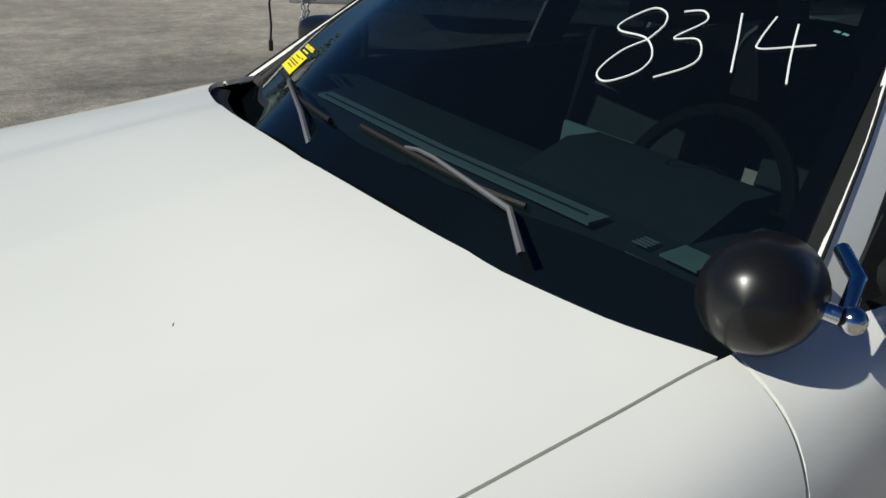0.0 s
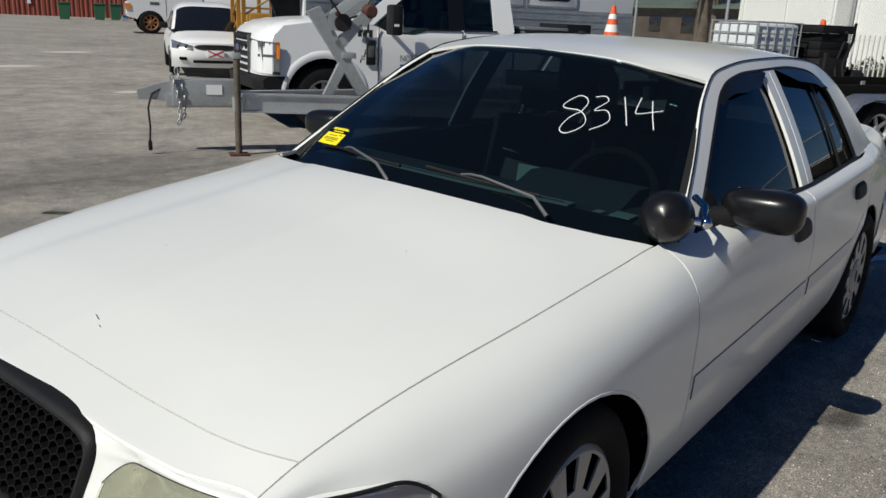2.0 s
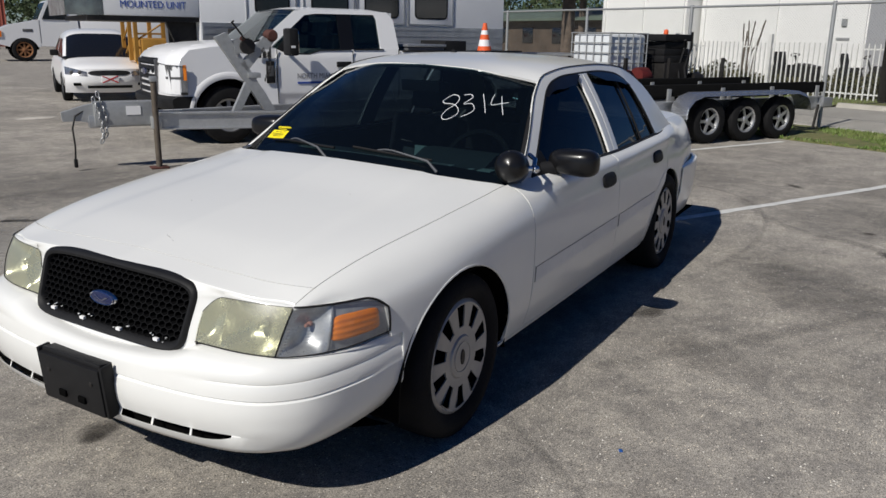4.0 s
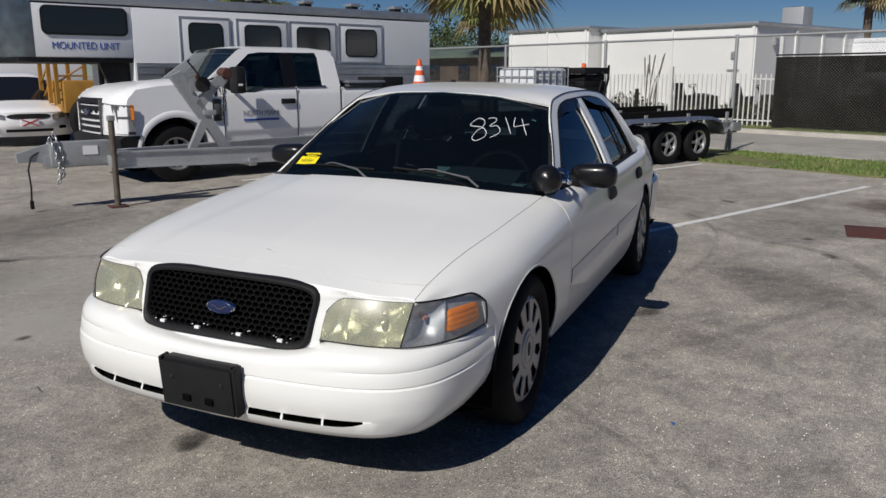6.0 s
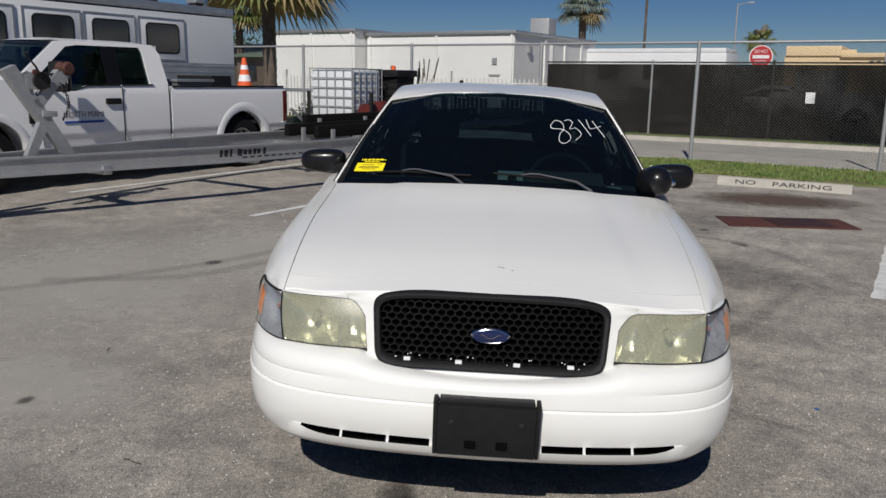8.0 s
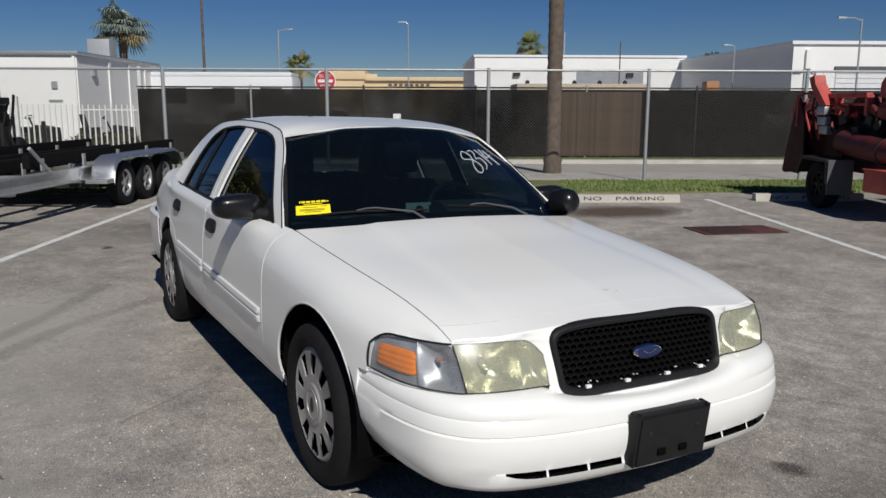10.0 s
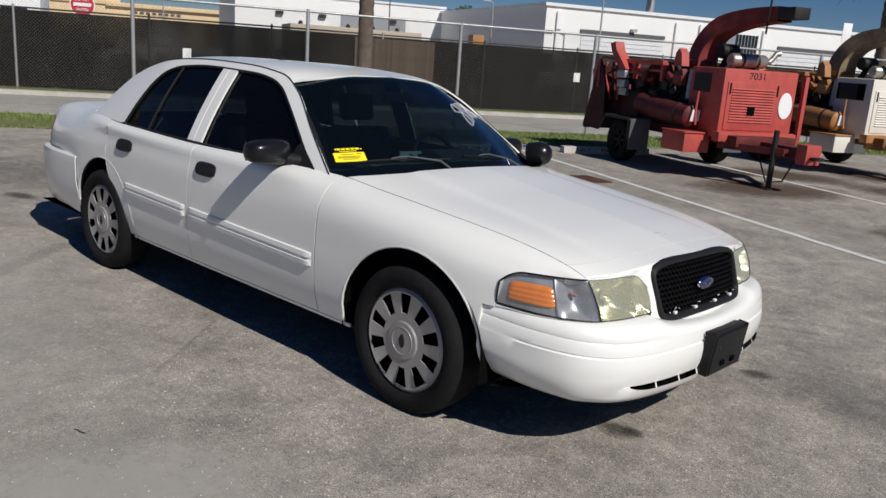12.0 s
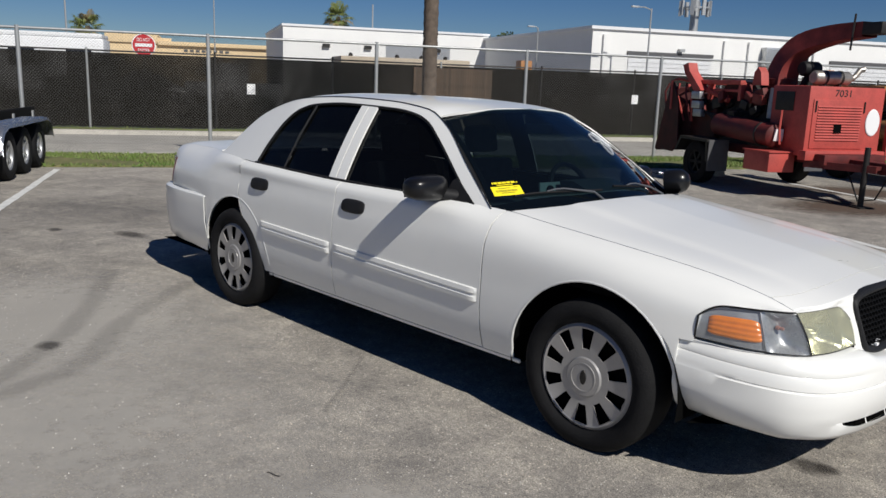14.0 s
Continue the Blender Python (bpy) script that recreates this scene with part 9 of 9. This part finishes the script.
part("plate", abox(-0.045, -0.035, -0.15, 0.15, 2.62, 3.12, 0.003), M_SIGNWHITE, sp2)

# ---- vehicles and machines at the far left ----
def hatchback(m):
    t = thing("compact_car", m, "white compact saloon car facing the lot", "car")
    top = smooth_curve(((0.0, 0.665), (0.12, 0.73), (0.5, 0.815), (0.95, 0.90), (1.6, 0.93), (3.6, 0.96), (4.0, 0.93), (4.25, 0.84)))
    sec = ((0.93, 0.24), (0.985, 0.34), (1.0, 0.52), (0.992, 0.68), (0.965, 0.80), (0.90, 0.90), (0.80, 0.955), (0.60, 0.985), (0.32, 1.0), (0.0, 1.005))

    def plan(x, y):
        """Rounds the nose in plan."""
        return x + 0.30 * (abs(y) / 0.83) ** 3 * max(0.0, 1 - x / 1.4)

    def body(x, i):
        k = 1 if i < 10 else -1
        f, z = sec[i if i < 10 else 18 - i]
        y = 0.83 * f
        zz = z * top(x) if z > 0.6 else min(z, top(x))
        return (plan(x, y), k * y, zz)
    b = B()
    grid(b, body, sorted(span(0.0, 4.25, 40) + [0.04, 0.08]), range(19))
    shell = part("body", b, M_PAINT_T, t)
    bulge = smooth_curve(((0.20, 0.06), (0.30, 0.0), (0.42, -0.05), (0.52, -0.045), (0.60, -0.01), (0.67, 0.0)))

    def nose_at(y, z, o=0.0):
        return (plan(0, y) + bulge(z) - o, y, z)
    f = B()
    grid(f, lambda y, z: nose_at(y, z), span(-0.815, 0.815, 25), span(0.20, 0.667, 12))
    part("front_bumper", f, M_PAINT_T, shell)
    roofline = smooth_curve(((0.80, 0.88), (1.2, 1.16), (1.6, 1.375), (1.9, 1.425), (2.4, 1.44), (2.9, 1.41), (3.4, 1.18), (3.8, 0.93)))

    def house(x, w, o=0.0):
        """The cabin's skin: w from 0 to 1 over the roof from side to side."""
        c, n = math.cos(math.pi * w), math.sin(math.pi * w)
        z = 0.86 + (roofline(x) + o - 0.86) * n ** 0.36
        y = (0.765 + o - 0.24 * (z - 0.88)) * math.copysign(abs(c) ** 0.42, c)
        return (x + 0.10 * (abs(y) / 0.76) ** 2 * max(0.0, (1.6 - x) / 0.8), y, z)

    def skin(name, material, xs, ws, o, lab=""):
        g = B()
        grid(g, lambda x, w: house(x, w, o), xs, ws)
        part(name, g, material, t, lab)
    skin("window_band", M_GLASSBLACK, span(0.80, 3.80, 34), [0.5 - 0.5 * math.cos(math.pi * q) for q in span(0, 1, 33)], 0.0, "dark windows all round")
    skin("roof", M_PAINT_T, span(1.50, 3.05, 18), span(0.10, 0.90, 24), 0.010, "white roof")
    for lo, hi in ((0.075, 0.20), (0.80, 0.925)):
        skin("pillar", M_PAINT_T, span(0.82, 1.52, 10), span(lo, hi, 6), 0.012)
        skin("pillar", M_PAINT_T, span(2.95, 3.76, 10), span(lo - 0.03 * (lo < 0.5), hi + 0.03 * (hi > 0.5), 8), 0.012)
    for lo, hi in ((0.0, 0.14), (0.86, 1.0)):
        skin("pillar", M_PAINT_T, (2.28, 2.33, 2.38), span(lo, hi, 8), 0.008)
    for k in (1, -1):
        hl = B()
        grid(hl, lambda y, w: nose_at(k * y, 0.535 + 0.03 * (y - 0.40) / 0.4 + (0.075 + 0.075 * (y - 0.40) / 0.4) * w, 0.014), span(0.42, 0.80, 9), span(0, 1, 5))
        lamp = part("headlamp", hl, M_LAMPCHROME, t, "clear headlamp", solid=0.02)
        for y in (0.54, 0.68):
            part("bulb", lathe(B(), [(0, -0.012), (0.035, -0.008), (0.045, 0.004)], 12, "x", nose_at(k * y, 0.60, 0.020)), M_GREYDARK, lamp)
        part("fog_opening", abox(-0.02, 0.02, -0.075, 0.075, -0.03, 0.03, 0.01), M_DARK, t, at=pose(*nose_at(k * 0.60, 0.37, -0.005), 0, 0, -k * 28))
        part("door_mirror", abox(1.18, 1.30, k * 0.90 - 0.08, k * 0.90 + 0.08, 0.90, 1.02, 0.03), M_TRIM, t)
        for x in (0.85, 3.45):
            road_wheel(t, x, k * 0.745, 0.30, 0.19, k, 0.18, 5, M_STEELRIM)
    gb = B()
    grid(gb, lambda y, w: nose_at(y, 0.592 + (w - 0.5) * 0.10 * (1 - (y / 0.40) ** 4) ** 0.5, 0.012), span(-0.396, 0.396, 17), span(0, 1, 4))
    part("grille", gb, M_TRIM, t, "black oval grille")
    lg = B()
    grid(lg, lambda y, z: nose_at(y, z, 0.006), span(-0.42, 0.42, 11), span(0.29, 0.345, 3))
    part("lower_grille", lg, M_TRIM, t)
    pl = part("front_plate", abox(-0.08, -0.06, -0.16, 0.16, 0.40, 0.54, 0.004), M_SIGNWHITE, t, "white plate with red cross bars")
    for a in (24, -24):
        part("plate_bar", abox(-0.086, -0.08, -0.16, 0.16, -0.010, 0.010), M_SIGNRED, pl, at=pose(0, 0, 0.47, a, 0, 0))
    return t


hatchback(lot(1.90, 17.2, 0, 90 - 4) @ Matrix.Scale(1.10, 4))
hatchback(lot(40.5, 4.15, 0, 90))
M_RUSTRIM = mat("orange brown rusted rim", (0.34, 0.15, 0.06), 0.75, var=0.4, scale=6)
bk4 = thing("bucket_truck", lot(1.7, 43.6) @ Matrix.Scale(1.12, 4), "white medium truck with rusty front wheel", "truck")
part("hood", bevelled(prism(B(), [(0.08, 0.72), (0.02, 1.15), (0.14, 1.38), (0.55, 1.56), (1.72, 1.80), (1.72, 0.62)] + arc_cut(1.05, 0.60, 0.62)[::-1] + [(0.40, 0.66)], 0.1, 2.2), 0.05, 3, 40), M_PAINT_T, bk4)
part("wheel_well", abox(0.45, 1.66, 0.30, 2.0, 0.5, 1.0), M_DARK, bk4)
part("hood_vent", abox(1.05, 1.45, 0.085, 0.11, 1.28, 1.40, 0.01), M_GREYDARK, bk4)
part("grille", abox(-0.02, 0.06, 0.55, 1.75, 0.80, 1.28, 0.02), M_CHROME, bk4)
part("door_seam", abox(1.74, 1.75, 0.09, 0.105, 0.8, 1.78), M_DARK, bk4)
part("cab", bevelled(prism(B(), [(1.73, 0.65), (1.70, 1.78), (2.08, 2.58), (2.2, 2.66), (3.3, 2.70), (3.4, 0.65)], 0.1, 2.2), 0.05, 3), M_PAINT_T, bk4)
part("side_window", prism(B(), [(1.86, 1.82), (2.18, 2.5), (2.9, 2.52), (2.9, 1.82)], 0.07, 0.102), M_GLASSBLACK, bk4)
part("windscreen", prism(B(), [(1.685, 1.82), (2.05, 2.56), (2.09, 2.55), (1.74, 1.81)], 0.25, 2.05), M_GLASSBLACK, bk4)
part("bumper", abox(-0.15, 0.1, 0.05, 2.25, 0.5, 0.75, 0.03), M_CHROME, bk4)
part("service_body", abox(3.45, 8.0, 0.05, 2.25, 0.8, 1.9, 0.03), M_PAINT_T, bk4)
part("indicator", abox(0.0, 0.2, 0.06, 0.1, 1.05, 1.3), M_AMBER, bk4)
for x in (1.05, 6.2):
    road_wheel(bk4, x, 0.2, 0.50, 0.28, -1, 0.33, 8, M_RUSTRIM)
    road_wheel(bk4, x, 2.1, 0.50, 0.28, 1, 0.30, 8, M_RUST)
ym = thing("yellow_loader", lot(2.2, 16.6), "yellow loader with large black tyres behind trailer", "loader")
part("body", abox(0.4, 3.2, 0.4, 1.9, 0.7, 1.4, 0.05), M_YELMACH, ym)
part("hood", abox(1.9, 3.3, 0.5, 1.8, 1.4, 1.8, 0.08), M_YELMACH, ym)
for a in ((0.3, 0.5), (0.3, 1.1), (0.3, 1.8), (0.9, 0.5), (0.9, 1.8)):
    part("cage_post", abox(a[0] - 0.04, a[0] + 0.04, a[1] - 0.04, a[1] + 0.04, 0.9, 2.3), M_YELMACH, ym)
for z in (0.95, 1.35, 1.75):
    part("cage_brace", tube(B(), [(0.30, 0.50, z), (0.90, 0.50, z + 0.38)], 0.022, 6), M_YELMACH, ym)
    part("cage_brace", tube(B(), [(0.30, 1.10, z + 0.38), (0.30, 1.80, z)], 0.022, 6), M_YELMACH, ym)
for z in (1.2, 1.5, 1.8, 2.1):
    part("ladder_rung", abox(0.3, 0.9, 0.47, 0.53, z - 0.02, z + 0.02), M_YELMACH, ym)
for x in (1.0, 2.8):
    road_wheel(ym, x, 0.3, 0.55, 0.4, -1, 0.28, 6, M_YELMACH)
M_CONTRED = mat("rust red container paint", (0.30, 0.07, 0.045), 0.7, var=0.2, scale=1.0)
cn = thing("shipping_container", lot(-6.6, 82), "rust-red corrugated steel container far across the lot", "container")
cb = B()
us = span(0, 12, 121)
grid(cb, lambda u, z: (u, 0.05 * (1 if int(u / 0.2) % 2 else 0), z), us, (0.0, 4.1))
part("corrugated_side", cb, M_CONTRED, cn, smooth=None)
part("box", abox(0, 12, 0.1, 2.5, 0, 4.1), M_REDDARK, cn)
part("white_sign", abox(2.4, 2.7, -0.06, -0.02, 1.0, 3.4), M_SIGNWHITE, cn)
for i, u in enumerate((2.3, 1.0, -1.6)):
    gbn = thing("rubbish_bin", lot(u, 74 - 2 * i), "green wheeled rubbish bin", "bin", "green bins")
    part("tub", bevelled(prism(B(), [(0.05, 0), (0.75, 0), (0.85, 1.2), (0, 1.2)], 0, 0.8), 0.03), M_GREEN, gbn)
    part("lid", abox(-0.05, 0.9, -0.05, 0.85, 1.2, 1.3, 0.03), M_GREEN, gbn)
hb2 = thing("far_white_building", lot(-22, 95), "distant white industrial building among trees", "building")
part("wall", abox(0, 22, 0, 10, 0, 6.0), M_BUILD, hb2)
part("roof", abox(-0.2, 22.2, -0.2, 10, 6.0, 6.3), M_WHITE, hb2)
